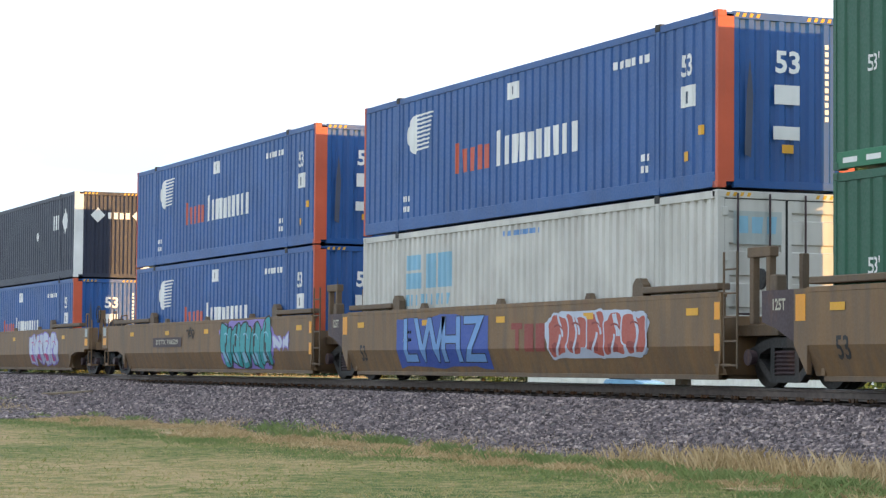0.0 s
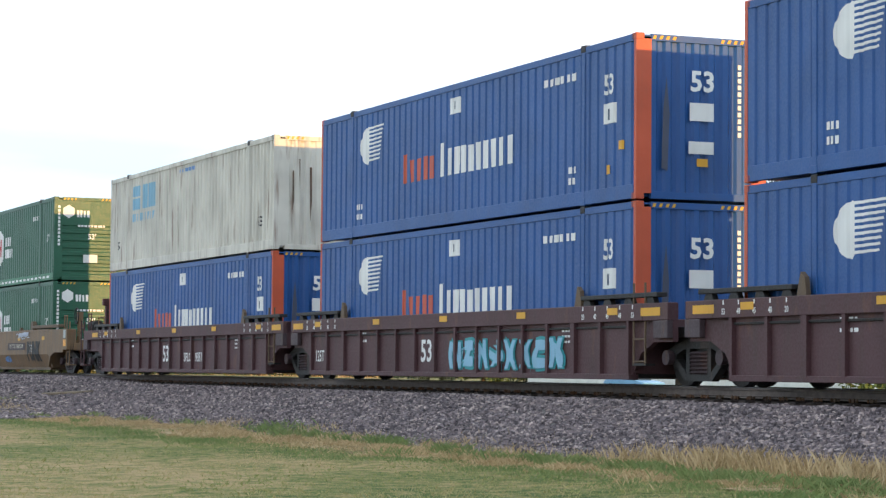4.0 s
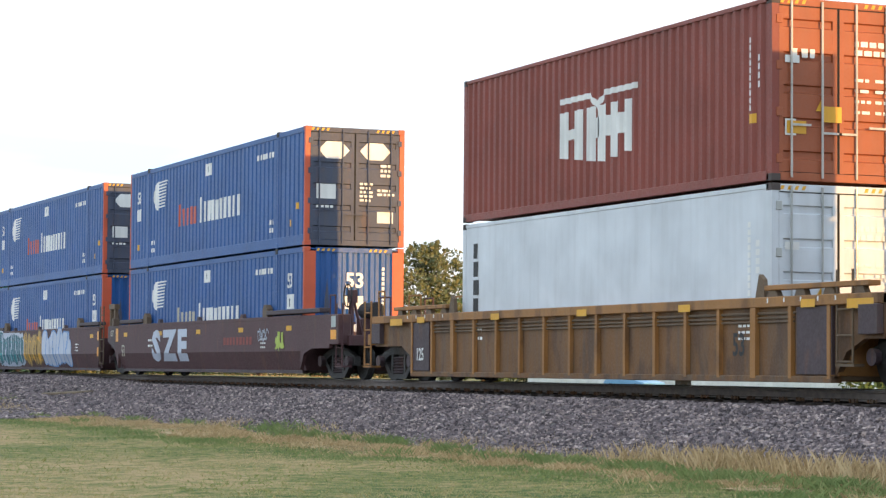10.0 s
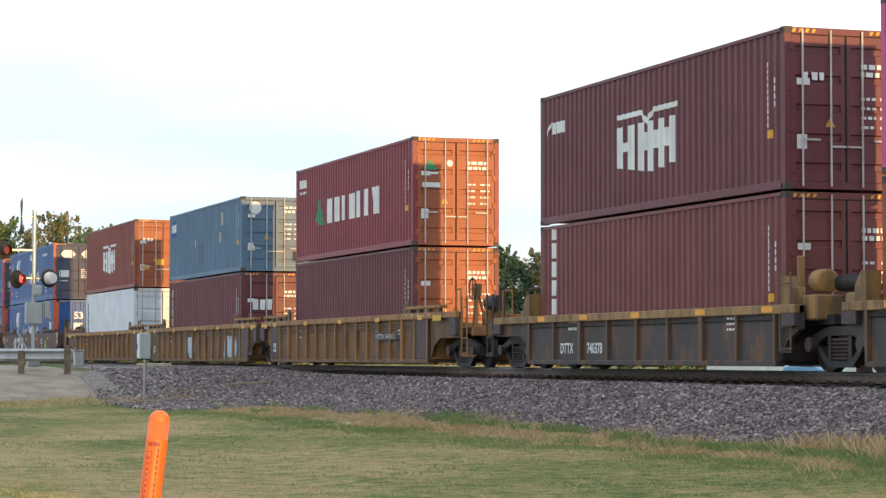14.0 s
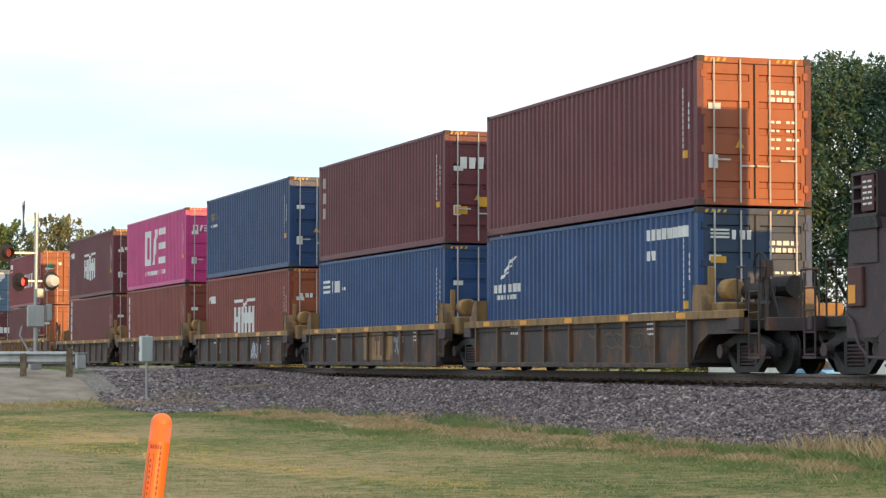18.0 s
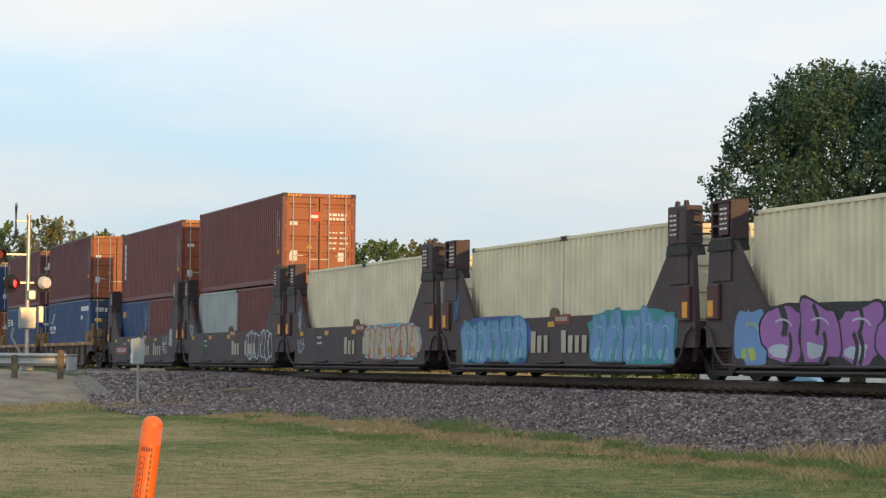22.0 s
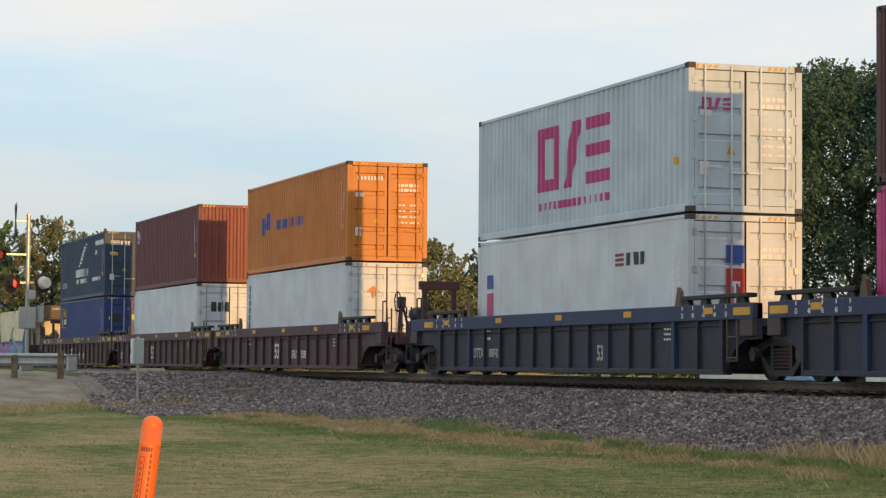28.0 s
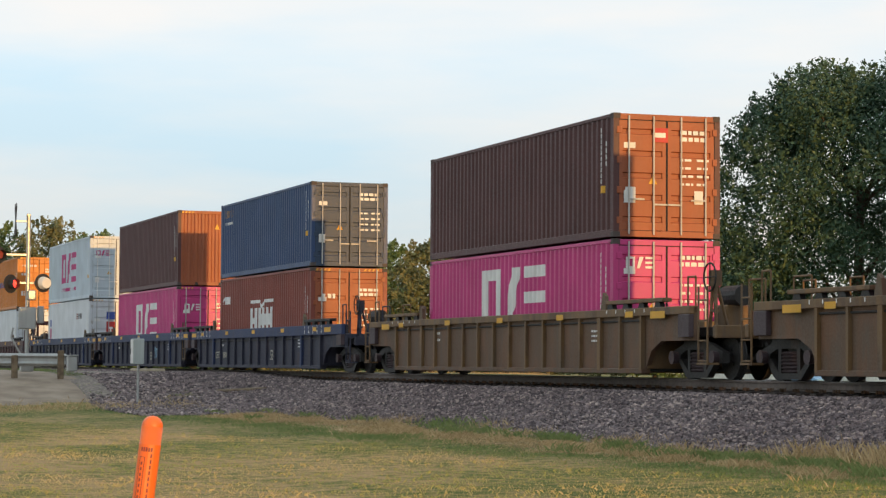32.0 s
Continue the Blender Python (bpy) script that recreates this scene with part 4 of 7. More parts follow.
# middle of each well at 20 s, container length of the well, upper box, lower boxes
WELLS = [
    (-416.67, "dark53", ["pacer"]), (-392.65, "pacer", ["pacer"]), (-373.21, "pacer", ["white53"]), (-353.62, "hub", ["hub"]),
    (-329.75, "worn53", ["pacer"]), (-310.06, "pacer", ["pacer"]), (-290.20, "pacer_white", ["pacer_white"]),
    (-266.54, "emp", ["emp_low"]), (-246.92, "pacer_doors", ["pacer"]), (-227.50, "pacer_doors", ["pacer_white"]),
    (-203.78, "hmm", ["white_triton"]), (-184.25, "mol", ["tex"]), (-164.62, "hyundai", ["tclu"]),
    (-142.86, "jdc", ["triton"]), (-127.22, "one", ["triton2"]), (-111.30, "seaco", ["hmm_jdc"]), (-95.50, "tex_up", ["blue_line"]), (-80.06, "plain_maroon", ["wing_blue"]),
    (-60.02, "cronos", ["blue20", "red20"]), (-44.66, "tal_red", ["pale20", "red20"]), (-29.35, None, ["cream20", "cream20"]), (-14.00, None, ["cream20", "cream20"]), (1.45, None, ["cream20", "cream20"]),
    (23.52, "wing_navy", ["flag_blue"]), (42.85, "maroon_mark", ["white_tex"]), (62.70, "hapag", ["white_umb"]),
    (86.32, "one_white", ["liner_white"]), (105.83, "brown_rib", ["one"]), (125.35, "seaco_std", ["hmm_jdc"]),
    # the last car stays out of view, added to keep sun off the verge
    (149.17, "tal_brown", ["one_low"]), (172.90, "tal_brown", ["one_low"]), (196.63, "tal_brown", ["one_low"]),
]
RIDERS = []                             # (thing, x at 20 s, y, z)
for i_well, (mid_x, upper, lower) in enumerate(WELLS):
    floor_z = 0.20 if 18 <= i_well <= 22 else FLOOR
    z_top = floor_z
    for k, key in enumerate(lower):
        ob = stack_box(key, BOX[key])
        off = 0.0 if len(lower) == 1 else (-3.06 if k == 0 else 3.06)
        RIDERS.append((ob, mid_x + off, MID, floor_z))
        z_top = floor_z + ob["high"] + 0.035
    if upper:
        ob = stack_box(upper, BOX[upper])
        RIDERS.append((ob, mid_x, MID, z_top))


# ---- the train: well cars ----
def wheelset(parent, at, r):
    bm = B()
    for s in (-1, 1):
        m = Matrix.Translation((0, s * .745, 0)) @ pose(0, 0, 0, 90)
        bmesh.ops.create_cone(bm, cap_ends=True, segments=28, radius1=r, radius2=r, depth=.13, matrix=m)
        m = Matrix.Translation((0, s * .685, 0)) @ pose(0, 0, 0, 90)
        bmesh.ops.create_cone(bm, cap_ends=True, segments=28, radius1=r + .026, radius2=r + .026, depth=.03, matrix=m)
        for k in range(3):
            a = k * 2.094
            box(bm, .16 * math.cos(a) - .03, .16 * math.cos(a) + .03, s * .82 - .01, s * .82 + .01, .16 * math.sin(a) - .03, .16 * math.sin(a) + .03)
    tube(bm, (0, -1.0, 0), (0, 1.0, 0), .085, 10)
    return part("wheelset", bm, "steel_dark", parent, at=at)


BOGIES = []


def bogie(car, x, r):
    """A two-axle bogie with cast side frames and spring nests."""
    bm = slab(-.2, .2, -1.0, 1.0, r - .05, r + .22, .03)
    hub = part("bogie", bm, "steel_dark", car, "dark cast-steel two-axle bogie", at=Matrix.Translation((x, 0, 0)))
    for s in (-1, 1):
        y0, y1 = sorted((s * .95, s * 1.09))
        bm = B()
        prism(bm, [(-1.16, r - .10), (-.80, r - .10), (-.72, r + .06), (-.45, r + .15), (.45, r + .15), (.72, r + .06), (.80, r - .10), (1.16, r - .10), (1.16, r + .10), (.62, r + .26), (.30, r + .31), (-.30, r + .31), (-.62, r + .26), (-1.16, r + .10)], y0, y1)
        part("side_frame", bm, "steel_dark", hub)
        bm = prism(B(), [(-.86, r - .06), (-.72, r - .02), (-.38, r - .28), (.38, r - .28), (.72, r - .02), (.86, r - .06), (.45, r - .39), (-.45, r - .39)], y0 + .003, y1 - .003)
        part("tension_bar", bm, "steel_dark", hub)
        for k in (-.36, .36):
            part("frame_column", slab(k - .06, k + .06, y0 + .006, y1 - .006, r - .30, r + .17), "steel_dark", hub)
        zig = [(s * 1.00, r - .28)] + [(s * (1.10 if i % 2 else 1.05), r - .28 + i * .032) for i in range(13)] + [(s * 1.00, r + .104)]
        bm = B()
        a = [bm.verts.new((-.29, yy, z)) for yy, z in zig]
        b2 = [bm.verts.new((.29, yy, z)) for yy, z in zig]
        for i in range(len(zig)):
            bm.faces.new((a[i], b2[i], b2[(i + 1) % len(zig)], a[(i + 1) % len(zig)]))
        part("spring_nest", bm, "car_dark", hub)
        for k in (-.91, .91):
            bm = B()
            bmesh.ops.create_cone(bm, cap_ends=True, segments=12, radius1=.13, radius2=.11, depth=.14, matrix=Matrix.Translation((k, s * 1.14, r)) @ pose(0, 0, 0, 90 * s))
            part("axle_cap", bm, "car_dark", hub)
    for k in (-.915, .915):
        BOGIES.append(wheelset(hub, Matrix.Translation((k, 0, r)), r))
    return hub


def ladder(car, x, y, z0, z1, mat, wide=.4):
    bm = B()
    for s in (-1, 1):
        tube(bm, (x + s * wide / 2, y, z0), (x + s * wide / 2, y, z1), .022, 6)
    z = z0 + .05
    while z < z1 - .1:
        tube(bm, (x - wide / 2, y, z), (x + wide / 2, y, z), .016, 6)
        z += .38
    return part("ladder", bm, mat, car)


def rail_loop(car, x, y, z0, z1, wide, mat):
    bm = B()
    tube(bm, (x - wide / 2, y, z0), (x - wide / 2, y, z1), .02, 6)
    tube(bm, (x + wide / 2, y, z0), (x + wide / 2, y, z1), .02, 6)
    tube(bm, (x - wide / 2, y, z1), (x + wide / 2, y, z1), .02, 6)
    return part("handrail", bm, mat, car)


def brake_gear(car, x, mat, s):
    """The hand-brake stand and cylinder on the platform of an end unit."""
    bm = B()
    bmesh.ops.create_cone(bm, cap_ends=True, segments=14, radius1=.2, radius2=.2, depth=.75, matrix=Matrix.Translation((x - s * .2, -.2, 1.62)) @ pose(0, 0, 0, 0, 90, 0))
    part("brake_cylinder", bm, "steel_dark", car)
    bm = B()
    for dx, dy in ((-.13, -.93), (.13, -.93), (0, -.62)):
        tube(bm, (x + s * .35 + dx, dy, 1.0), (x + s * .35 + dx * .4, -.90, 2.0), .035, 7)
    box(bm, x + s * .35 - .12, x + s * .35 + .12, -.97, -.80, 1.78, 2.08)
    box(bm, x + s * .35 - .10, x + s * .35 + .10, -.95, -.84, 1.28, 1.34)
    part("brake_stand", bm, mat, car)
    bm = slab(x - s * .55, x - s * .05 + .02, -.45, .05, 1.0, 1.44, .03) if s < 0 else slab(x - s * .55, x - s * .05, -.45, .05, 1.0, 1.44, .03)
    part("cylinder_cradle", bm, mat, car)
    bm = B()
    for k in range(16):
        a, b = k * math.tau / 16, (k + 1) * math.tau / 16
        tube(bm, (x + s * .35 + .27 * math.cos(a), -1.0, 1.95 + .27 * math.sin(a)), (x + s * .35 + .27 * math.cos(b), -1.0, 1.95 + .27 * math.sin(b)), .018, 5)
    for k in range(4):
        a = k * math.tau / 4
        tube(bm, (x + s * .35, -1.0, 1.95), (x + s * .35 + .27 * math.cos(a), -1.0, 1.95 + .27 * math.sin(a)), .013, 5)
    part("brake_wheel", bm, "steel_dark", car)


def platform(car, x0, x1, s, coupler, mat, dark, z=1.12):
    """The end structure over a bogie from x0 (the well) to x1; s is +1 at the right end."""
    a, b = sorted((x0, x1))
    part("end_platform", slab(a, b, -1.05, 1.05, .82, 1.0, .01), dark, car)
    part("centre_sill", slab(a, b, -.32, .32, .62, .9, .01), dark, car)
    part("bulkhead", slab(x0 - .05, x0 + .05, -1.38, 1.38, .2, 1.15, .01), mat, car)
    if coupler:
        e = x1
        part("end_sill", slab(e - .08, e + .08, -1.3, 1.3, .78, 1.02, .01), mat, car)
        bm = B()
        box(bm, *sorted((e, e + s * .72)), -.11, .11, .74, .98)
        box(bm, *sorted((e + s * .5, e + s * .78)), -.2, .2, .72, 1.0)
        part("coupler", soft(bm, .02), "steel_dark", car)
        bm = B()
        pts = [(e, -.25, .7), (e + s * .3, -.3, .45), (e + s * .6, -.25, .42), (e + s * .75, -.2, .62)]
        for p, q in zip(pts, pts[1:]):
            tube(bm, p, q, .03, 6)
        part("air_hose", bm, "rubber", car)
        ladder(car, e - s * .25, -1.42, .30, 1.75, mat)
        rail_loop(car, e - s * .9, -1.35, 1.0, 1.95, .35, mat)
        rail_loop(car, e - s * .25, -.3, 1.0, 1.9, .7, mat)
        rail_loop(car, e - s * .25, .8, 1.0, 1.9, .5, mat)
        part("step_bracket", slab(e - s * .25 - .24, e - s * .25 + .24, -1.44, -1.2, .28, .32), mat, car)
        if s > 0:
            brake_gear(car, e - s * 1.2, mat, s)
    else:
        part("pivot_casting", slab(*sorted((x1 - s * .5, x1 + s * .12)), -.28, .28, .6, 1.12, .03), dark, car)


def well_car(style, half, left, right, colors, label):
    """One well unit. left and right: the distance from the well's end to the bogie's middle, and whether a coupler is there."""
    sheet, chord, dark = colors
    car = tagged(new("well_car"), label, "railway wagon", "well cars of the train")
    ends = ((-1, *left), (1, *right))
    H = 1.50 if style == "smooth" else 1.40
    if style == "deck":
        H = 1.18
    if style == "tower":
        H = 1.32
    yo = 1.5
    lo = .10
    part("well_floor", slab(-half, half, -1.3, 1.3, .14, .24), dark, car)
    for s in (-1, 1):
        y = s * yo
        near = s < 0
        if style == "smooth":
            bm = B()
            xs = half + .25
            prof = [(y, H), (y, .66), (s * 1.34, .20), (s * 1.28, .20), (s * 1.42, .66), (s * 1.42, H)]
            a = [bm.verts.new((-xs, yy, z)) for yy, z in prof]
            b = [bm.verts.new((xs, yy, z)) for yy, z in prof]
            bm.faces.new(a)
            bm.faces.new(b[::-1])
            for i in range(6):
                bm.faces.new((a[i], b[i], b[(i + 1) % 6], a[(i + 1) % 6]))
            part("side_wall", bm, sheet, car)
            part("top_chord", slab(-xs, xs, *sorted((s * 1.34, s * 1.506)), H - .06, H + .02, .006), sheet, car)
            part("bottom_chord", slab(-half, half, *sorted((s * 1.2, s * 1.36)), .12, .2, .006), dark, car)
            for e, over, coup in ends:
                tip = e * (half + (over + .55 if coup else (.34 if e > 0 else .62)))
                x0 = e * xs
                if coup:
                    pts = [(x0, H), (x0, .22), (x0 + e * .25, .60), (x0 + e * .8, .72), (tip, .72), (tip, H)]
                else:
                    pts = [(x0, H), (x0, .22), (tip, .66), (tip, H)]
                part("side_extension", prism(B(), pts, *sorted((s * 1.42, y))), sheet, car)
                if near:
                    part("guide_rail", slab(*sorted((e * (half - 2.4), e * (half + (1.6 if coup else .2)))), *sorted((s * 1.25, s * 1.5)), H + .06, H + .17, .015), dark, car)
                    part("guide_fin", prism(B(), [(e * (half - 2.6) - .2, H + .02), (e * (half - 2.6) + .2, H + .02), (e * (half - 2.6) + .2, H + .22), (e * (half - 2.6) + .06, H + .33), (e * (half - 2.6) - .08, H + .33), (e * (half - 2.6) - .2, H + .22)], s * 1.32, s * 1.46), "car_brown", car)
                    if coup:
                        q = tip + e * .02
                        part("end_box", slab(*sorted((q, q + e * .62)), -1.52, -1.2, .80, 1.50, .02), sheet, car)
                        part("reflector", decal([rect(*sorted((q + e * .12, q + e * .50)), .92, 1.14)], lambda u, v: (u, -1.526, v)), "reflector", car)
                        part("sign_plate", decal([rect(*sorted((q + e * .16, q + e * .46)), 1.20, 1.46)], lambda u, v: (u, -1.526, v)), "pale_grey", car)
                    elif e < 0:
                        q = -half - .62
                        part("end_plate", prism(B(), [(q, H), (q - .95, H), (q - .95, 1.02), (q - .55, .92), (q, .70)], -1.49, -1.43), "car_dark", car, "dark end plate")
                        part("reflector", decal([rect(q + .06, q + .34, 1.02, 1.42)], lambda u, v: (u, -1.507, v)), "reflector", car)
                        part("end_print", decal([T("125T", .24, q - .45, 1.27, .006, .8)], lambda u, v: (u, -1.497, v)), "sand_word", car)
                    else:
                        for z in (.72, 1.22):
                            part("reflector", decal([rect(half + .12, half + .30, z - .14, z + .14)], lambda u, v: (u, -1.507, v)), "reflector", car)
                        for x, y2 in ((half + .95, -1.25), (half + 1.45, -1.25), (half + 1.2, -.5)):
                            part("frame_post", slab(x - .06, x + .06, y2 - .06, y2 + .06, 1.0, 2.12, .01), "car_brown", car)
                        part("frame_beam", slab(half + .85, half + 1.55, -1.33, -1.17, 2.04, 2.2, .01), "car_brown", car)
                        part("hand_wheel", tube(B(), (half + .75, -1.0, 1.72), (half + .75, -1.04, 1.72), .17, 14), "steel_dark", car)
            if near:
                for x in (-half * .5, -.2, half * .45):
                    part("guide_bracket", prism(B(), [(x - .14, H + .02), (x + .14, H + .02), (x + .06, H + .13), (x - .06, H + .13)], s * 1.36, s * 1.46), dark, car)
        elif style == "tower":
            part("side_wall", slab(-half - .2, half + .2, *sorted((s * 1.43, y)), .26, H, .006), sheet, car)
            part("bottom_chord", slab(-half + .2, half - .2, *sorted((s * 1.3, s * 1.46)), .1, .2, .01), dark, car)
            if near:
                for z in (.17, .27):
                    bm = tube(B(), (-half + .1, -1.54, z), (half - .1, -1.54, z), .026, 6)
                    part("brake_pipe", bm, "car_dark", car)
                for x in (-half * .55, 0, half * .55):
                    part("pipe_guard", slab(x - .75, x + .75, -1.58, -1.5, .30, .35, .01), dark, car)
                bm = B()
                bmesh.ops.create_cone(bm, cap_ends=True, segments=14, radius1=.2, radius2=.2, depth=.1, matrix=Matrix.Translation((0, -1.42, H)) @ pose(0, 0, 0, 90))
                part("lock_disc", bm, "car_brown", car)
                part("name_board", slab(.18, 1.12, -1.515, -1.49, H - .17, H + .04, .004), "faded_red", car, "faded red name board")
                part("board_print", decal(tiny_lines(.30, H - .10, .72, 1, .1, .09, 3), lambda u, v: (u, -1.519, v)), "sand_word", car)
            for e, over, coup in ends:
                w = e * half
                pts = [(w - e * 1.15, H), (w + e * .25, .62), (w + e * 1.25, .62), (w + e * 1.27, 1.05), (w + e * 1.12, 2.55), (w + e * .1, 2.55)]
                part("tower_plate", prism(B(), pts, *sorted((s * 1.40, y + s * .004))), sheet, car)
                if near:
                    part("end_box", slab(*sorted((w + e * .62, w + e * 1.12)), -1.57, -1.45, 1.12, 1.78, .02), "end_red", car, "dull red end box")
                    part("reflector", decal([rect(*sorted((w + e * .82, w + e * 1.06)), 1.18, 1.48)], lambda u, v: (u, -1.577, v)), "reflector", car)
                    bm = B()
                    way = [(w - e * .2, .28), (w + e * .45, .30), (w + e * .75, .50), (w + e * .95, .88), (w + e * 1.2, 1.0)]
                    for p, q in zip(way, way[1:]):
                        tube(bm, (p[0], -1.55, p[1]), (q[0], -1.55, q[1]), .026, 6)
                    part("brake_pipe", bm, "car_dark", car)
                    part("column_face", slab(*sorted((w + e * .16, w + e * .98)), -1.535, -1.49, 1.82, 2.5, .01), sheet, car)
                    part("column_foot", prism(B(), [(w + e * .05, 2.38), (w + e * 1.08, 2.38), (w + e * .98, 2.58), (w + e * .12, 2.58)], -1.575, -1.2), dark, car)
                    a0, a1 = sorted((w + e * .1, w + e * .95))
                    if e > 0:
                        part("latch_box", slab(a0, a1, -1.56, -1.2, 2.58, 3.32, .02), sheet, car)
                        for xx in (a0 + .2, a1 - .25):
                            part("lifting_lug", prism(B(), [(xx, 3.31), (xx + .16, 3.31), (xx + .12, 3.42), (xx + .04, 3.42)], -1.5, -1.44), sheet, car)
                    else:               # an open rack of shelves
                        rack = part("latch_rack", slab(a0, a1, -1.28, -1.2, 2.58, 3.32), sheet, car)
                        for z in (2.58, 2.82, 3.05, 3.26):
                            part("shelf", slab(a0, a1 - .02, -1.56, -1.28, z, z + .045), sheet, rack)
                        for xx in (a0, a0 + .37, a1 - .05):
                            part("upright", slab(xx, xx + .05, -1.55, -1.28, 2.60, 3.30), sheet, rack)
                    part("sign_plate", slab(*sorted((w + e * .18, w + e * .60)), -1.572, -1.556, 2.66, 3.24), "end_red", car)
                    part("sign_print", decal(tiny_lines(min(w + e * .24, w + e * .54), 3.12, .3, 5, .09, .035, 5), lambda u, v: (u, -1.576, v)), "white", car)
                    for k in range(4):
                        part("rung", tube(B(), (w + e * 1.12, -1.5, 2.55 + k * .22), (w + e * 1.12, -1.1, 2.55 + k * .22), .02, 6), dark, car)
        else:                           # ribbed sheet under a box chord
            ch = .16 if style == "thin" or style == "deck" else .30
            xs = half + .3
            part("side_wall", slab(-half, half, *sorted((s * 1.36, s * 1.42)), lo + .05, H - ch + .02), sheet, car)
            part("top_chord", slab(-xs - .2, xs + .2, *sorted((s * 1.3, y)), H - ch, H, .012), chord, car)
            part("bottom_chord", slab(-half, half, *sorted((s * 1.3, s * 1.49)), lo, lo + .10, .01), sheet, car)
            for e, over, coup in ends:
                tip = e * (half + (over + .55 if coup else (.75 if style == "deck" else over - .30)))
                x0 = e * half
                pts = [(x0, H - .02), (x0, lo + .1), (x0 + e * .28, .55), (x0 + e * .75, .74), (tip, .74), (tip, H - .02)]
                part("side_extension", prism(B(), pts, *sorted((s * 1.30, s * 1.40))), sheet, car)
                part("top_chord", slab(*sorted((e * (xs + .2), tip)), *sorted((s * 1.3, y)), H - ch, H - .004, .012), chord, car)
                if near:
                    part("end_panel", slab(*sorted((tip, tip - e * .5)), -1.51, -1.40, .80, H - ch - .003, .01), "car_dark", car)
            if near:
                step = 1.12 if style != "deck" else 1.55
                count = round(2 * half / step)
                for i in range(count + 1):
                    x = -half + .06 + i * (2 * half - .12) / count
                    wide = .16 if i in (2, count - 2) else .085
                    part("rib", prism(B(), [(x - wide / 2, lo + .06), (x + wide / 2, lo + .06), (x + wide / 2, H - ch + .01), (x - wide / 2, H - ch + .01)], -1.495, -1.41), {"thin": chord, "deck": "rib_brown"}.get(style, chord if wide > .1 else sheet), car)
                if style == "thin" and sheet == "yellow_sheet":
                    for e in (-1, 1):
                        part("number_panel", slab(*sorted((e * half, e * (half - .98))), -1.475, -1.41, lo + .12, H - ch - .01, .006), "car_dark", car, "dark end panel")
                    for z in (H - ch - .16, H - ch - .22):
                        part("brake_pipe", tube(B(), (-half + 1.1, -1.44, z), (half - 1.1, -1.44, z), .018, 6), "car_brown", car)
                bm = tube(B(), (-half + .1, -1.44, H - ch - .09), (half - .1, -1.44, H - ch - .09), .022, 6)
                part("brake_pipe", bm, dark, car)
                for e in (-1, 1) if style != "deck" else ():
                    part("guide_rail", slab(*sorted((e * (half - 1.9), e * (half + 1.0))), -1.49, -1.28, H + .10, H + .18, .01), chord if style == "thin" else dark, car)
                    for x in (half - 1.7, half - .9, half - .1, half + .7):
                        part("guide_bracket", prism(B(), [(e * x - .16, H), (e * x + .16, H), (e * x + .10, H + .10), (e * x - .10, H + .10)], -1.46, -1.36), dark, car)
                    x = e * (half - 2.1)
                    part("guide_fin", prism(B(), [(x - .13, H), (x + .15, H), (x + .1, H + .28), (x - .02, H + .36)], -1.45, -1.37), "car_brown" if style != "deck" else chord, car)
    if style == "tower":
        for e, over, coup in ends:
            if coup:
                w = e * half
                part("end_beam", slab(*sorted((w + e * .12, w + e * .80)), -1.2, 1.52, 2.60, 3.26, .02), "car_brown", car)
                part("beam_flange", slab(*sorted((w + e * .06, w + e * .88)), -1.2, 1.52, 2.50, 2.60, .01), "car_brown", car)
                tagged(part("beam_print", decal(word(-.2, 3.02, .12, 9, .13, 4), lambda u, v: (w + e * .806, u, v)), "sand_word", car), kind="stuff")
    if style == "deck":
        for e, over, coup in ends:
            w = e * half
            for y2 in (-1.28, .9):
                part("end_bracket", prism(B(), [(w + e * .05, H), (w + e * .5, H), (w + e * .42, H + .28), (w + e * .22, H + .50), (w + e * .08, H + .50)], y2 - .14, y2 + .14), "car_gold", car)
            part("cross_beam", slab(*sorted((w + e * .5, w + e * 1.1)), -1.25, 1.25, H - .28, H + .16, .03), "car_gold", car)
            if e > 0:
                bm = B()
                bmesh.ops.create_cone(bm, cap_ends=True, segments=16, radius1=.21, radius2=.21, depth=.40, matrix=Matrix.Translation((w + .78, -.95, H + .40)) @ pose(0, 0, 0, 0, 90, 0))
                part("brake_cylinder", soft(bm, .03), "car_gold", car)
                bm = B()
                bmesh.ops.create_cone(bm, cap_ends=True, segments=16, radius1=.15, radius2=.15, depth=.95, matrix=Matrix.Translation((w + 1.42, -.7, H + .36)) @ pose(0, 0, 0, 0, 90, 0))
                part("air_reservoir", soft(bm, .03), "steel_dark", car)
                part("pipe_stand", slab(w + .30, w + .40, -1.22, -1.1, H + .3, H + .85, .02), "car_gold", car)
        for x in (-half + .9, -half * .45, 0, half * .5, half - .3):
            part("reflector", decal([rect(x - .22, x + .22, H - .13, H - .02)], lambda u, v: (u, -1.506, v)), "reflector", car)
    if style in ("ribbed", "blue", "thin"):
        for e, over, coup in ends:
            for k, text in enumerate(("53", "48", "45", "40", "20")):
                x = e * (half + .15 - k * .48)
                part("length_tick", decal([rect(x - .02, x + .02, H - .09, H - .02)], lambda u, v: (u, -1.505, v)), "white", car)
                if style == "ribbed":
                    part("length_mark", decal([T(text, .13, x, H - .20, .003, .85)], lambda u, v: (u, -1.505, v)), "white", car)
            part("reflector", decal([rect(*sorted((e * (half + .45), e * (half + 1.15))), H - .22, H - .08)], lambda u, v: (u, -1.505, v)), "yellow", car)
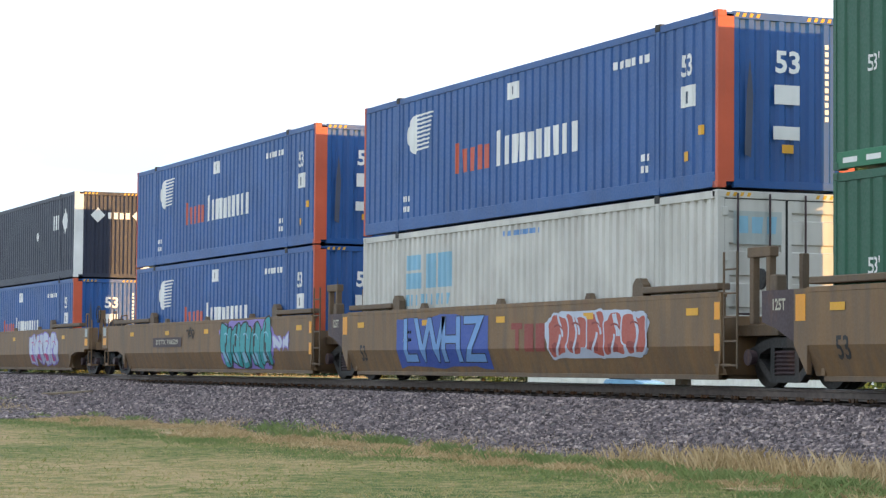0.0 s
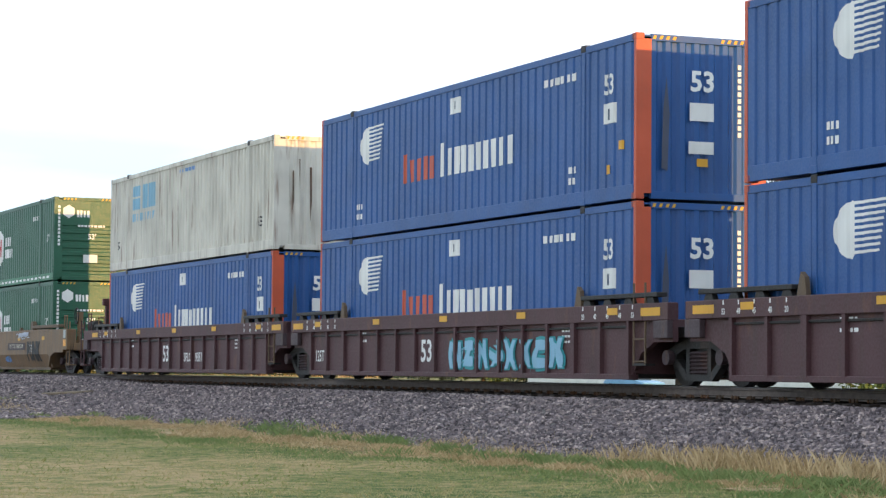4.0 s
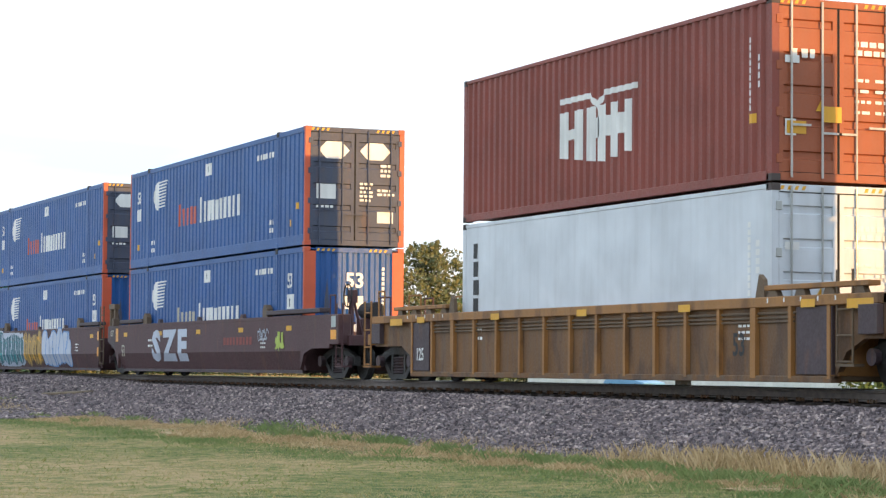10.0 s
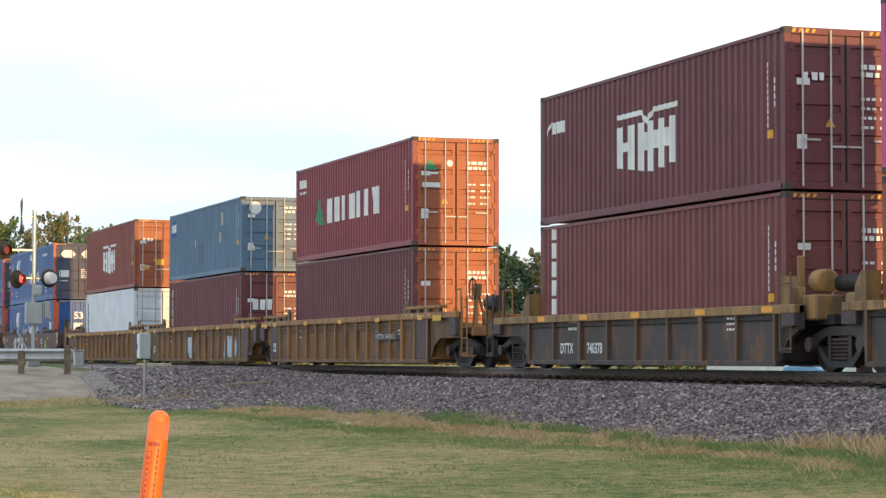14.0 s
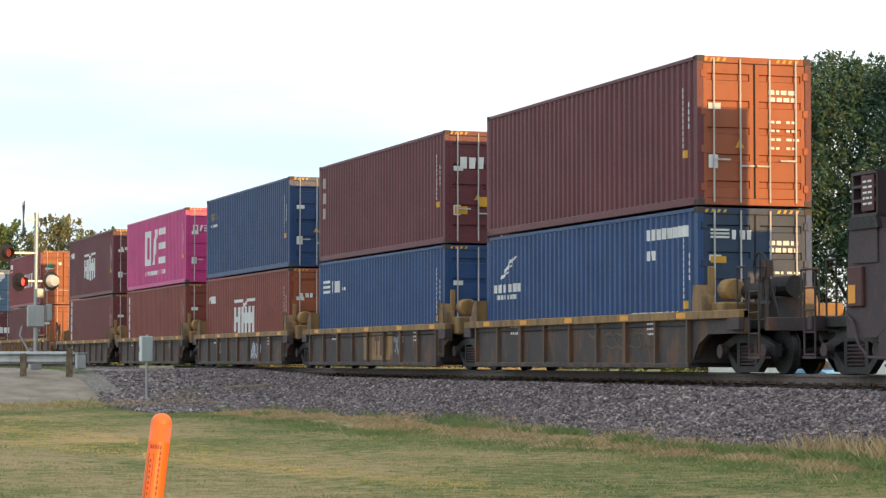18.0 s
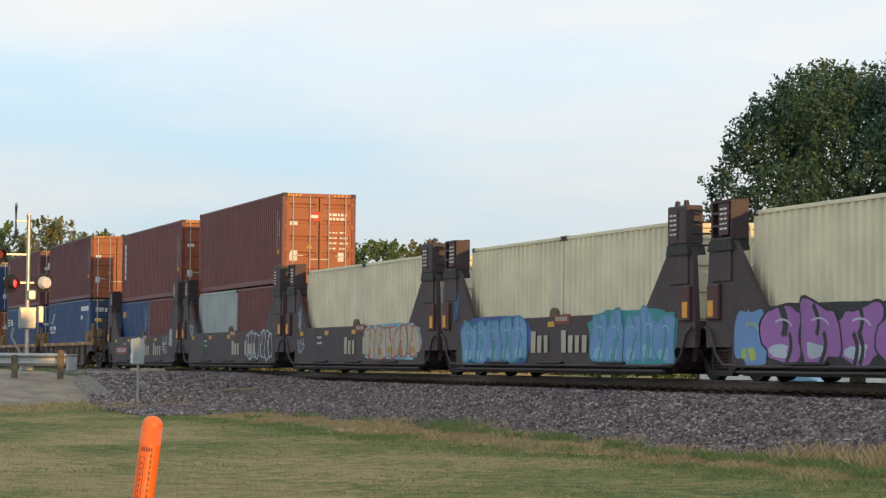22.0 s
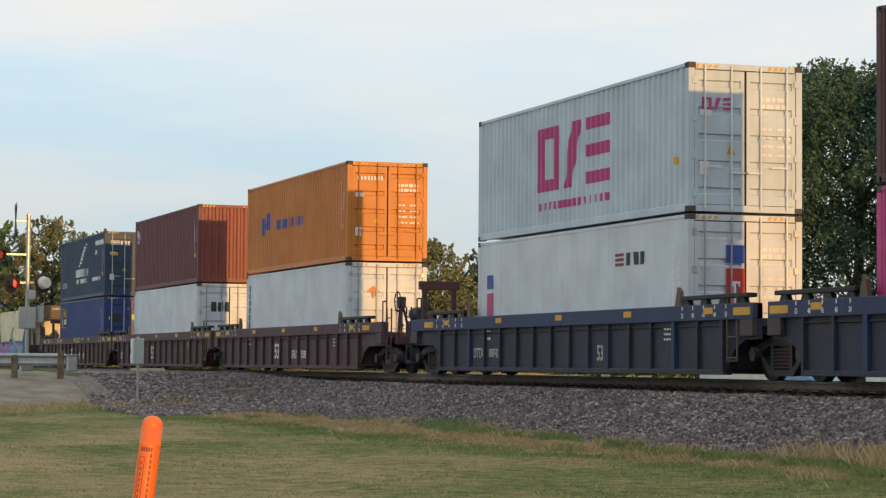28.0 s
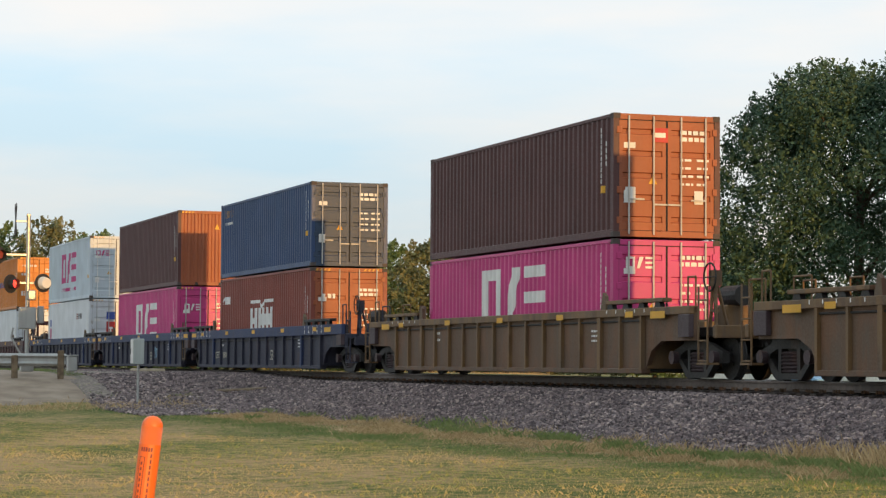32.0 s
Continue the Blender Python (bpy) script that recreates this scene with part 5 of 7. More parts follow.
    for e, over, coup in ends:
        if not coup and e > 0:
            ladder(car, half + (.58 if style == "smooth" else .35), -1.47, .30 if style == "smooth" else .36, 1.75 if style != "smooth" else 2.15, "car_brown" if style != "tower" else dark, .42)
            part("end_step", slab(half + .1, half + .6, -1.48, -1.3, .34, .38), dark, car)
        if not coup and e < 0 and style == "smooth":
            part("end_hook", slab(-half - 1.5, -half - 1.3, -1.4, -1.2, 1.4, 1.75, .02), "car_brown", car)
        if coup and style == "ribbed" and e < 0:
            x = -half - (1.05 if sheet == "car_maroon" else 2.55)
            for y in (-1.05, -.25):
                part("stand_post", slab(x - .07, x + .07, y - .06, y + .06, .98, 2.28, .01), "end_red", car)
                for k in range(3):
                    part("post_hole", slab(x - .035, x + .075, y - .03, y + .03, 1.35 + k * .3, 1.47 + k * .3), "ink", car)
            part("stand_bar", slab(x - .08, x + .08, -1.2, -.1, 2.2, 2.42, .01), "end_red", car)
    # reflectors
    zr = {"smooth": 1.22, "tower": 1.16}.get(style, H - .12)
    yr = -1.506 if style != "tower" else -1.505
    for x in np.linspace(-half + .6, half - .6, 5) if style != "deck" else ():
        part("reflector", decal([rect(x - .2, x + .2, zr - .06, zr + .06)], lambda u, v: (u, yr - .004, v)), "yellow", car)
    part("load_print", decal(tiny_lines(-half * .62, 1.0, .5, 2, .16, .06, 7) + tiny_lines(half * .66, .95, .45, 3, .1, .04, 9), lambda u, v: (u, (-1.424 if style not in ("smooth", "tower") else -1.506), v)), "white", car, "small white load data")
    for e, over, coup in ends:
        platform(car, e * half, e * (half + over + (1.25 if coup else -.25)), e, coup, chord if style == "thin" else sheet, dark)
    return car


def on_side(car, polys, mat, name, text="", style="smooth"):
    """Paint on the near side of a car."""
    y_flat = {"smooth": -1.506, "tower": -1.508}.get(style, -1.426)

    def where(u, v):
        if style == "smooth" and v < .66:
            return (u, -1.506 + (.66 - v) * .16 / .46, v - .0015)
        return (u, y_flat, v)
    ob = part(name, decal(polys, where, level=.66 if style == "smooth" else None, layer=(0, -.0007, 0)), mat, car, text)
    return tagged(ob, kind="stuff") if name == "graffiti" else ob


def spray(car, u0, u1, v0, v1, fill, edge, glyphs, seed, style="smooth", back=None):
    """A sprayed piece: a backing cloud, slanting strokes and an outline, none of it readable."""
    rnd = random.Random(seed)
    w = (u1 - u0) / glyphs
    v0 = max(v0, .25)
    fat, line = [], []
    if back:
        cloud = []
        for k in range(28):
            a = k * math.tau / 28
            cloud.append(((u0 + u1) / 2 + (u1 - u0) * .55 * math.copysign(abs(math.cos(a)) ** .45, math.cos(a)) + rnd.uniform(-.12, .12), max(.24, (v0 + v1) / 2 + (v1 - v0) * .54 * math.copysign(abs(math.sin(a)) ** .45, math.sin(a)) + rnd.uniform(-.05, .05))))
        on_side(car, [cloud], back, "graffiti", "sprayed backing cloud", style)

    def stroke(p, q, t, bend):
        """A fat curved stroke from p to q."""
        a, b = [], []
        for k in np.linspace(0, 1, 6):
            x, z = p[0] + (q[0] - p[0]) * k + bend * math.sin(math.pi * k), p[1] + (q[1] - p[1]) * k
            steep = abs(q[1] - p[1]) > abs(q[0] - p[0])
            h = t / 2 * (1.0 + .15 * math.sin(math.pi * k))
            a.append((x - h, z) if steep else (x, z + h))
            b.append((x + h, z) if steep else (x, z - h))
        return a + b[::-1]

    for i in range(glyphs):
        a, lean = u0 + i * w, rnd.uniform(-.16, .16)
        t = w * rnd.uniform(.20, .27)
        lo, hi = v0 + rnd.uniform(.02, .10), v1 - rnd.uniform(.02, .10)
        mid = (lo + hi) / 2
        x1, x2 = a + w * .16, a + w * .78
        kind = rnd.choice("nzux")
        if kind == "n":
            runs = [((x1, lo), (x1 + lean, hi)), ((x2, lo), (x2 + lean, hi)), ((x1 + lean, hi - .05), (x2, lo + .05))]
        elif kind == "z":
            runs = [((x1, hi - t / 2), (x2, hi - t / 2)), ((x1, lo), (x2 + lean, hi)), ((x1, lo + t / 2), (x2, lo + t / 2))]
        elif kind == "u":
            runs = [((x1, lo), (x1 + lean, hi)), ((x2, lo), (x2 + lean, hi)), ((x1, lo + t / 2), (x2, lo + t / 2))]
        else:
            runs = [((x1, lo), (x2 + lean, hi)), ((x2, lo), (x1 + lean, mid)), ((x2, lo + .1), (x2 + lean * 2, hi - .1))]
        for p, q in runs:
            bend = rnd.uniform(-.28, .28) * w
            fat.append(stroke(p, q, t, bend))
            line.append(stroke((p[0] + (p[0] - q[0]) * .05, p[1] + (p[1] - q[1]) * .05), (q[0] + (q[0] - p[0]) * .05, q[1] + (q[1] - p[1]) * .05), t * 1.5 + .02, bend))
    def clipped(polys):
        return [[(u, max(v, .225)) for u, v in p] for p in polys]
    on_side(car, clipped(line), edge, "graffiti", "sprayed outline strokes", style).location.y -= .0025
    on_side(car, clipped(fat), fill, "graffiti", "sprayed fat strokes", style).location.y -= .0025 + .0007 * len(line) + .001


def piece(car, u0, u1, v0, v1, halo, edge, fill, accent, glyphs, seed, style="smooth", soft_by=.62):
    """A sprayed piece of fat rounded shapes, each with its outline, over a ragged halo."""
    rnd = random.Random(seed)
    mats = [edge, fill, accent, halo or edge]
    w, mid, h = (u1 - u0) / glyphs, (v0 + v1) / 2, (v1 - v0) / 2
    done = []

    def ring(cu, cv, ru, rv, wave, n=40, power=soft_by):
        out = []
        for k in range(n):
            a = k * math.tau / n
            g = 1 + sum(q * math.cos(m * a + p) for m, q, p in wave)
            out.append((cu + ru * g * math.copysign(abs(math.cos(a)) ** power, math.cos(a)), cv + rv * g * math.copysign(abs(math.sin(a)) ** power, math.sin(a))))
        return out

    def ribbon(pts, t):
        left, right = [], []
        for k, (x, z) in enumerate(pts):
            (xa, za), (xb, zb) = pts[max(0, k - 1)], pts[min(len(pts) - 1, k + 1)]
            d = math.hypot(xb - xa, zb - za) or 1
            nx, nz = -(zb - za) / d * t / 2, (xb - xa) / d * t / 2
            left.append((x + nx, z + nz))
            right.append((x - nx, z - nz))
        return left + right[::-1]

    if halo:
        done.append((ring((u0 + u1) / 2, mid, (u1 - u0) * .54, h * 1.08, [(5, .03, rnd.uniform(0, 6)), (11, .025, rnd.uniform(0, 6)), (17, .02, rnd.uniform(0, 6))], 60, .4), 3))
    order = list(range(glyphs))
    rnd.shuffle(order)
    for i in order:
        cu, cv = u0 + (i + .5) * w + rnd.uniform(-.05, .05) * w, mid + rnd.uniform(-.06, .06) * h
        wave = [(2, rnd.uniform(.03, .12), rnd.uniform(0, 6)), (3, rnd.uniform(.05, .14), rnd.uniform(0, 6)), (5, rnd.uniform(.04, .10), rnd.uniform(0, 6)), (7, rnd.uniform(.01, .05), rnd.uniform(0, 6))]
        done.append((ring(cu, cv, w * .55 + .035, h * .92 + .035, wave), 0))
        done.append((ring(cu, cv, w * .55 - .01, h * .92 - .01, wave), 1))
        done.append((ring(cu - w * .08, cv - h * .55, w * .26, h * .22, wave), 2))
        lean = rnd.uniform(-.1, .1)
        for top in rnd.choice(((1, -1), (-1, 1, -1), (1, -1, 1))):
            x0 = cu + rnd.uniform(-.16, .16) * w
            run = [(x0 + lean * q + .10 * w * math.sin(3 * q + seed), cv + top * h * (.95 - 1.0 * q)) for q in np.linspace(0, 1, 7)]
            done.append((ribbon(run, .07 * w + .02), 0))
        hook = [(cu + w * .30 * math.cos(q), cv + h * .12 + h * .38 * math.sin(q)) for q in np.linspace(.4, 2.2, 6)]
        done.append((ribbon(hook, .035), 2))
    bm = B()
    for k, (poly, m) in enumerate(done):
        f = bm.faces.new([bm.verts.new((u, max(v, .225), k)) for u, v in poly])
        f.material_index = m
    bm.normal_update()
    bmesh.ops.triangulate(bm, faces=bm.faces[:])
    if style == "smooth":
        bmesh.ops.bisect_plane(bm, geom=bm.verts[:] + bm.edges[:] + bm.faces[:], plane_co=(0, .66, 0), plane_no=(0, 1, 0), dist=1e-5)
    y_flat = {"smooth": -1.508, "tower": -1.510}.get(style, -1.428)
    for v in bm.verts:
        u, z, k = v.co
        v.co = (u, y_flat + ((.66 - z) * .16 / .46 if style == "smooth" and z < .66 else 0) - .0005 * k, z)
    ob = part("graffiti", bm, mats[0], car, "sprayed graffiti in fat rounded shapes")
    for m in mats[1:]:
        ob.data.materials.append(MAT[m])
    tagged(ob, kind="stuff")


def tag_line(car, u, v, wide, high, mat, seed, style="smooth", thick=.03):
    """A quick sprayed tag: one looping line, not readable."""
    rnd = random.Random(seed)
    n = 40
    f, g = rnd.uniform(2.5, 4.5), rnd.uniform(5, 8)
    pts = [(u + wide * (k / n) + .10 * wide * math.sin(g * k / n * 6.3 + seed), v + high * (.5 + .34 * math.sin(f * k / n * 6.3) + .16 * math.sin(g * 1.7 * k / n * 6.3 + 1))) for k in range(n + 1)]
    polys = []
    for (xa, za), (xb, zb) in zip(pts, pts[1:]):
        d = math.hypot(xb - xa, zb - za) or 1
        nx, nz = -(zb - za) / d * thick / 2, (xb - xa) / d * thick / 2
        polys.append([(xa + nx, za + nz), (xa - nx, za - nz), (xb - nx, zb - nz), (xb + nx, zb + nz)])
    y_flat = {"smooth": -1.512, "tower": -1.514}.get(style, -1.430)
    bm = B()
    for p in polys:
        bm.faces.new([bm.verts.new((x, y_flat + ((.66 - z) * .16 / .46 if style == "smooth" and z < .66 else 0), z)) for x, z in p])
    bmesh.ops.remove_doubles(bm, verts=bm.verts[:], dist=.004)
    tagged(part("graffiti", bm, mat, car, "sprayed looping tag"), kind="stuff")


def spray_word(car, text, u0, u1, v0, v1, fill, edge, style="smooth", back=None, bold=.035):
    """A sprayed word in stout letters with an outline behind them."""
    if back:
        rnd = random.Random(len(text))
        n = 12
        top = [(u0 - .15 + (u1 - u0 + .3) * k / n, v1 + .06 + rnd.uniform(-.05, .05)) for k in range(n + 1)]
        low = [(u1 + .15 - (u1 - u0 + .3) * k / n, max(.225, v0 - .05 + rnd.uniform(-.04, .04))) for k in range(n + 1)]
        on_side(car, [low + top], back, "graffiti", "sprayed backing block", style)
    size = (v1 - v0) / .74
    pitch = (u1 - u0) / len(text)
    for k, ch in enumerate(text):
        mid = u0 + pitch * (k + .5)
        wide = pitch / (size * (.34 if ch == "I" else .72))
        for grow, mat, off in ((bold * 2, edge, .003 + .0008 * k), (bold, fill, .007)):
            on_side(car, [T(ch, size, mid, (v0 + v1) / 2, grow, wide)], mat, "graffiti", "", style).location.y -= off


# side sheet, chord, underframe; yellow, deck, rusty and blue sheets darker than their chords
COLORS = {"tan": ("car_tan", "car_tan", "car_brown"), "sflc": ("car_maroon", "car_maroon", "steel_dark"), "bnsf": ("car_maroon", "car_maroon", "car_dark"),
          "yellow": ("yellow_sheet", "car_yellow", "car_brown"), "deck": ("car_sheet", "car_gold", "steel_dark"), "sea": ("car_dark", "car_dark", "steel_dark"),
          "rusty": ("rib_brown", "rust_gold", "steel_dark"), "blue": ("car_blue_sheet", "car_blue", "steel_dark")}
WORDS = {"tan": "weathered tan smooth-sided articulated well car", "sflc": "maroon ribbed articulated well car", "bnsf": "maroon smooth-sided articulated well car",
         "yellow": "rust-stained yellow ribbed well car", "deck": "brown short well car with worn yellow top chord",
         "sea": "dark grey well car with tall end towers", "blue": "grimy blue ribbed well car", "rusty": "grimy brown single well car with dull gold ribs"}
# style, colours, half length of the well, first and last well of each coupled set
SETS = [("smooth", "tan", 8.22, 0, 0), ("smooth", "tan", 8.22, 1, 3), ("ribbed", "sflc", 8.22, 4, 6), ("smooth", "bnsf", 8.22, 7, 9), ("thin", "yellow", 8.22, 10, 12),
        ("deck", "deck", 6.22, 13, 17), ("tower", "sea", 6.22, 18, 22), ("ribbed", "sflc", 8.22, 23, 25), ("ribbed", "blue", 8.22, 26, 28),
        # well 31 is unseen, added only for its shadow
        ("thin", "rusty", 8.22, 29, 29), ("thin", "rusty", 8.22, 30, 30), ("thin", "rusty", 8.22, 31, 31)]
CARS = []
PROTO = {}
for style, hue, half, first, last in SETS:
    for i in range(first, last + 1):
        x = WELLS[i][0]
        dl = 1.72 if i == first else (x - half - (WELLS[i - 1][0] + half)) / 2
        dr = 1.72 if i == last else (WELLS[i + 1][0] - half - (x + half)) / 2
        end_kind = (style, hue, i == first, i == last)
        if end_kind not in PROTO:
            PROTO[end_kind] = well_car(style, half, (dl, i == first), (dr, i == last), COLORS[hue], WORDS[hue])
            car = PROTO[end_kind]
        else:
            car = copy_thing(PROTO[end_kind], Matrix())
        CARS.append((car, style, half, x, i == first, i == last))
# bogies and painted marks come after copying, so that each car has its own
for i, (car, style, half, x, is_first, is_last) in enumerate(CARS):
    if is_first:
        bogie(car, -half - 1.72, .42)
    bogie(car, half + 1.72 if is_last else (CARS[i + 1][3] - CARS[i + 1][2] + half + x) / 2 - x, .42 if is_last else .48)
    RIDERS.append((car, x, MID, 0.0))


def car_mark(i, text, size, u, v, mat="white", wide=.8):
    car, style = CARS[i][0], CARS[i][1]
    on_side(car, [T(text, size, u, v, size * .02, wide)], mat, "number", "", style)


for i, u, v in ((2, -7.5, .58), (3, -7.5, .60), (7, -8.05, .74), (8, -7.6, .72), (9, -7.9, .72)):
    car_mark(i, "53", .48, u, v, "ink" if i < 7 else "sand_word")
for i, n in ((4, "9351"), (6, "9351"), (23, "9363"), (25, "9380")):
    car_mark(i, "53", .64, -1.09, .61, wide=1.0)
    car_mark(i, "SFLC", .34, 1.09, .52, wide=.98)
    car_mark(i, n, .34, 2.18, .52, wide=.98)
for i in (5, 24):
    car_mark(i, "53", .64, -1.09, .61, wide=1.0)
    car_mark(i, "125T", .36, -7.68, .53)
for i in (26, 27, 28):
    car_mark(i, "53", .45, 2.18, .50, "sand_word")
for i in (10, 11, 12):
    car_mark(i, "53", .5, 5.44, .66, "ink")
for i in (10, 11, 12):
    ob = on_side(CARS[i][0], [T("125", .36, -7.72, .55, .007, .8)], "white", "number", "", "thin")
    ob.location.y -= .056
for i in (26, 28):
    car_mark(i, "DTTX", .32, -5.44, .52, "sand_word", .80)
    car_mark(i, "888742", .28, -4.35, .52, "sand_word", .78)
car_mark(13, "DTTX", .31, -3.95, .44, "white", .92)
car_mark(13, "740378", .31, -2.35, .44, "white", .92)


def panel_with(i, text, size, u0, u1, v0, v1, panel, ink):
    """A painted number panel with its number."""
    car, style = CARS[i][0], CARS[i][1]
    proud = .072 if style == "thin" else .012
    on_side(car, [rect(u0, u1, v0, v1)], panel, "number_panel", "painted number panel", style).location.y -= proud
    ob = on_side(car, [T(text, size, (u0 + u1) / 2, (v0 + v1) / 2, size * .02, (u1 - u0) / len(text) / size * 1.45)], ink, "number", "", style)
    ob.location.y -= proud + .004


panel_with(1, "DTTX 768529", .19, -5.24, -2.34, .82, 1.09, "car_dark", "sand_word")
panel_with(3, "DTTX 768529", .19, 1.94, 4.84, .82, 1.08, "car_dark", "sand_word")
panel_with(12, "DTTX 768215", .16, 3.4, 5.6, .72, .92, "car_dark", "sand_word")
panel_with(18, "CSXT 620163", .24, -5.63, -2.94, .58, .92, "faded_red", "white")
panel_with(22, "CSXT 620163", .24, 3.0, 5.25, .58, .90, "car_dark", "white")
piece(CARS[0][0], 2.6, 6.8, .3, 1.36, None, "violet", "silver_paint", "pink_word", 4, 1)
piece(CARS[1][0], 1.4, 5.5, .26, 1.42, "violet", "ink", "teal", "faded_blue", 5, 2)
spray(CARS[1][0], 5.7, 7.0, .7, 1.1, "silver_paint", "violet", 2, 3)
spray_word(CARS[2][0], "LWHZ", -5.3, -.75, .34, 1.28, "sky_paint", "ink", back="blue_paint", bold=.02)
piece(CARS[2][0], 2.2, 5.95, .50, 1.28, "silver_paint", "silver_paint", "brick_paint", "faded_red", 5, 5)
on_side(CARS[2][0], [rect(.5, 1.0, 1.02, 1.14), rect(.68, .84, .62, 1.02), rect(1.1, 1.5, .6, 1.12), rect(1.6, 2.0, .6, 1.12)], "faded_red", "lettering", "faded red word mark", "smooth")
piece(CARS[3][0], -3.9, -1.0, .40, 1.34, "silver_paint", "ink", "silver_paint", "silver_paint", 4, 6)
spray_word(CARS[3][0], "PUNK", 5.0, 7.15, .42, 1.05, "ink", "steel_dark", bold=.03)
spray(CARS[3][0], 1.45, 2.2, .37, .62, "sky_paint", "sky_paint", 3, 8)
spray(CARS[3][0], 3.7, 5.4, 1.28, 1.46, "silver_paint", "silver_paint", 6, 30)
spray(CARS[5][0], .2, 5.6, .22, .90, "faded_blue", "teal", 8, 9, style="ribbed")
piece(CARS[7][0], 1.5, 5.7, .28, 1.44, "mustard", "mustard", "silver_paint", "yellow", 4, 10)
spray(CARS[7][0], -2.4, -1.05, .7, 1.42, "silver_paint", "ink", 3, 11)
on_side(CARS[7][0], word(-5.3, .86, .2, 8, .28, 4), "faded_red", "lettering", "faded red code", "smooth")
on_side(CARS[9][0], word(2.3, .84, .2, 9, .28, 5), "faded_red", "lettering", "faded red code", "smooth")
piece(CARS[8][0], -6.4, -2.4, .28, 1.42, "silver_paint", "silver_paint", "deep_teal", "teal", 5, 12, soft_by=.45)
piece(CARS[8][0], -2.3, .6, .3, 1.42, None, "car_brown", "mustard", "yellow", 4, 13)
piece(CARS[8][0], .75, 4.75, .26, 1.46, None, "sky_paint", "silver_paint", "silver_paint", 4, 14)
spray_word(CARS[9][0], "SZE", -4.86, -.9, .40, 1.24, "silver_paint", "silver_paint", bold=.03)
spray(CARS[9][0], 6.6, 7.3, .68, 1.18, "lime", "lime", 2, 16)
piece(CARS[11][0], -1.66, -.5, .24, 1.06, None, "faded_blue", "silver_paint", "silver_paint", 1, 17, style="thin")
piece(CARS[11][0], 4.5, 6.3, .24, .98, None, "faded_blue", "silver_paint", "faded_blue", 2, 18, style="thin")
spray(CARS[15][0], 1.8, 3.2, .25, .9, "silver_paint", "car_brown", 3, 19, style="deck")
spray(CARS[18][0], 5.4, 6.1, .85, 1.6, "silver_paint", "car_dark", 2, 20, style="tower")
piece(CARS[19][0], 2.6, 6.0, .40, 1.30, None, "silver_paint", "car_dark", "car_dark", 4, 21, style="tower")
piece(CARS[20][0], 1.2, 5.9, .42, 1.30, "faded_blue", "brick_paint", "sand_word", "mustard", 5, 22, style="tower")
piece(CARS[21][0], -5.9, -1.5, .28, 1.34, "blue_paint", "teal", "sky_paint", "faded_blue", 5, 23, style="tower")
piece(CARS[21][0], 2.4, 6.5, .28, 1.34, "teal", "teal", "sky_paint", "faded_blue", 5, 24, style="tower")
piece(CARS[22][0], -5.0, .4, .28, 1.32, "ink", "ink", "orchid", "silver_paint", 4, 25, style="tower")
piece(CARS[22][0], -6.1, -5.0, .28, 1.32, None, "sky_paint", "sky_paint", "lime", 1, 28, style="tower")
piece(CARS[22][0], .5, 5.5, .28, 1.32, "blue_paint", "ink", "sky_paint", "lime", 5, 26, style="tower")
on_side(CARS[23][0], [T("ECLIPS", .29, .85, 1.26, .008, 1.75)], "lime", "graffiti", "sprayed lime word", "tower")
tag_line(CARS[23][0], 2.0, 1.22, .5, .14, "lime", 5, "tower", .025)
tag_line(CARS[23][0], -5.4, 1.14, 1.5, .24, "silver_paint", 9, "tower", .025)
for i, u, v, wide, high, mat, st in ((7, -4.9, 1.12, 1.3, .26, "silver_paint", "smooth"), (7, -1.9, .42, .8, .4, "silver_paint", "smooth"), (7, 6.1, .45, .9, .4, "mustard", "smooth"), (8, -7.4, .9, .9, .45, "silver_paint", "smooth"),
                                     (8, -6.95, .34, .5, .3, "silver_paint", "smooth"), (9, 5.2, .9, .8, .35, "silver_paint", "smooth"), (1, -1.8, 1.02, .7, .34, "ink", "smooth"), (3, 1.6, .34, .7, .3, "sky_paint", "smooth"),
                                     (3, 3.4, 1.2, 1.9, .24, "silver_paint", "smooth"), (18, 4.2, .5, .9, .8, "silver_paint", "tower"), (19, -4.2, .45, .7, .7, "green_mark", "tower"), (19, -6.2, 1.2, .6, .5, "silver_paint", "tower"),
                                     (20, -6.1, .5, .8, .55, "silver_paint", "tower"), (20, -6.0, 1.2, .35, .8, "silver_paint", "tower"), (21, -6.6, 1.3, .4, .9, "sky_paint", "tower"), (15, -3.4, .4, .7, .5, "sand_word", "deck"),
                                     (16, 2.4, .35, .8, .6, "silver_paint", "deck"), (17, 1.0, .4, 3.4, .5, "car_brown", "deck"), (27, 2.9, .4, .5, .5, "faded_blue", "blue"), (5, .3, .3, 1.6, .5, "faded_blue", "ribbed")):
    tag_line(CARS[i][0], u, v, wide, high, mat, int(100 * (u + 9)), st)
on_side(CARS[16][0], [rect(-.55, 2.25, .26, 1.0)], "car_gold", "paint_patch", "worn gold side panel", "deck")
ob = on_side(CARS[16][0], [rect(.55, 1.0, .78, .88), rect(.72, .84, .38, .78), rect(1.1, 1.26, .38, .88), rect(1.4, 1.62, .38, .88)], "end_red", "lettering", "faded dark red word mark", "deck")
ob.location.y -= .004
for i, u in ((18, .56), (19, .56), (20, -.9), (21, -1.2)):
    for k, (a, c) in enumerate(((u, 3), (u + 1.85, 4))):
        ob = on_side(CARS[i][0], word(a, .54, .38, c, .40, 6 + k, "cap"), "sand_word", "lettering", "pale word mark", "tower")
        ob.location.y -= .014


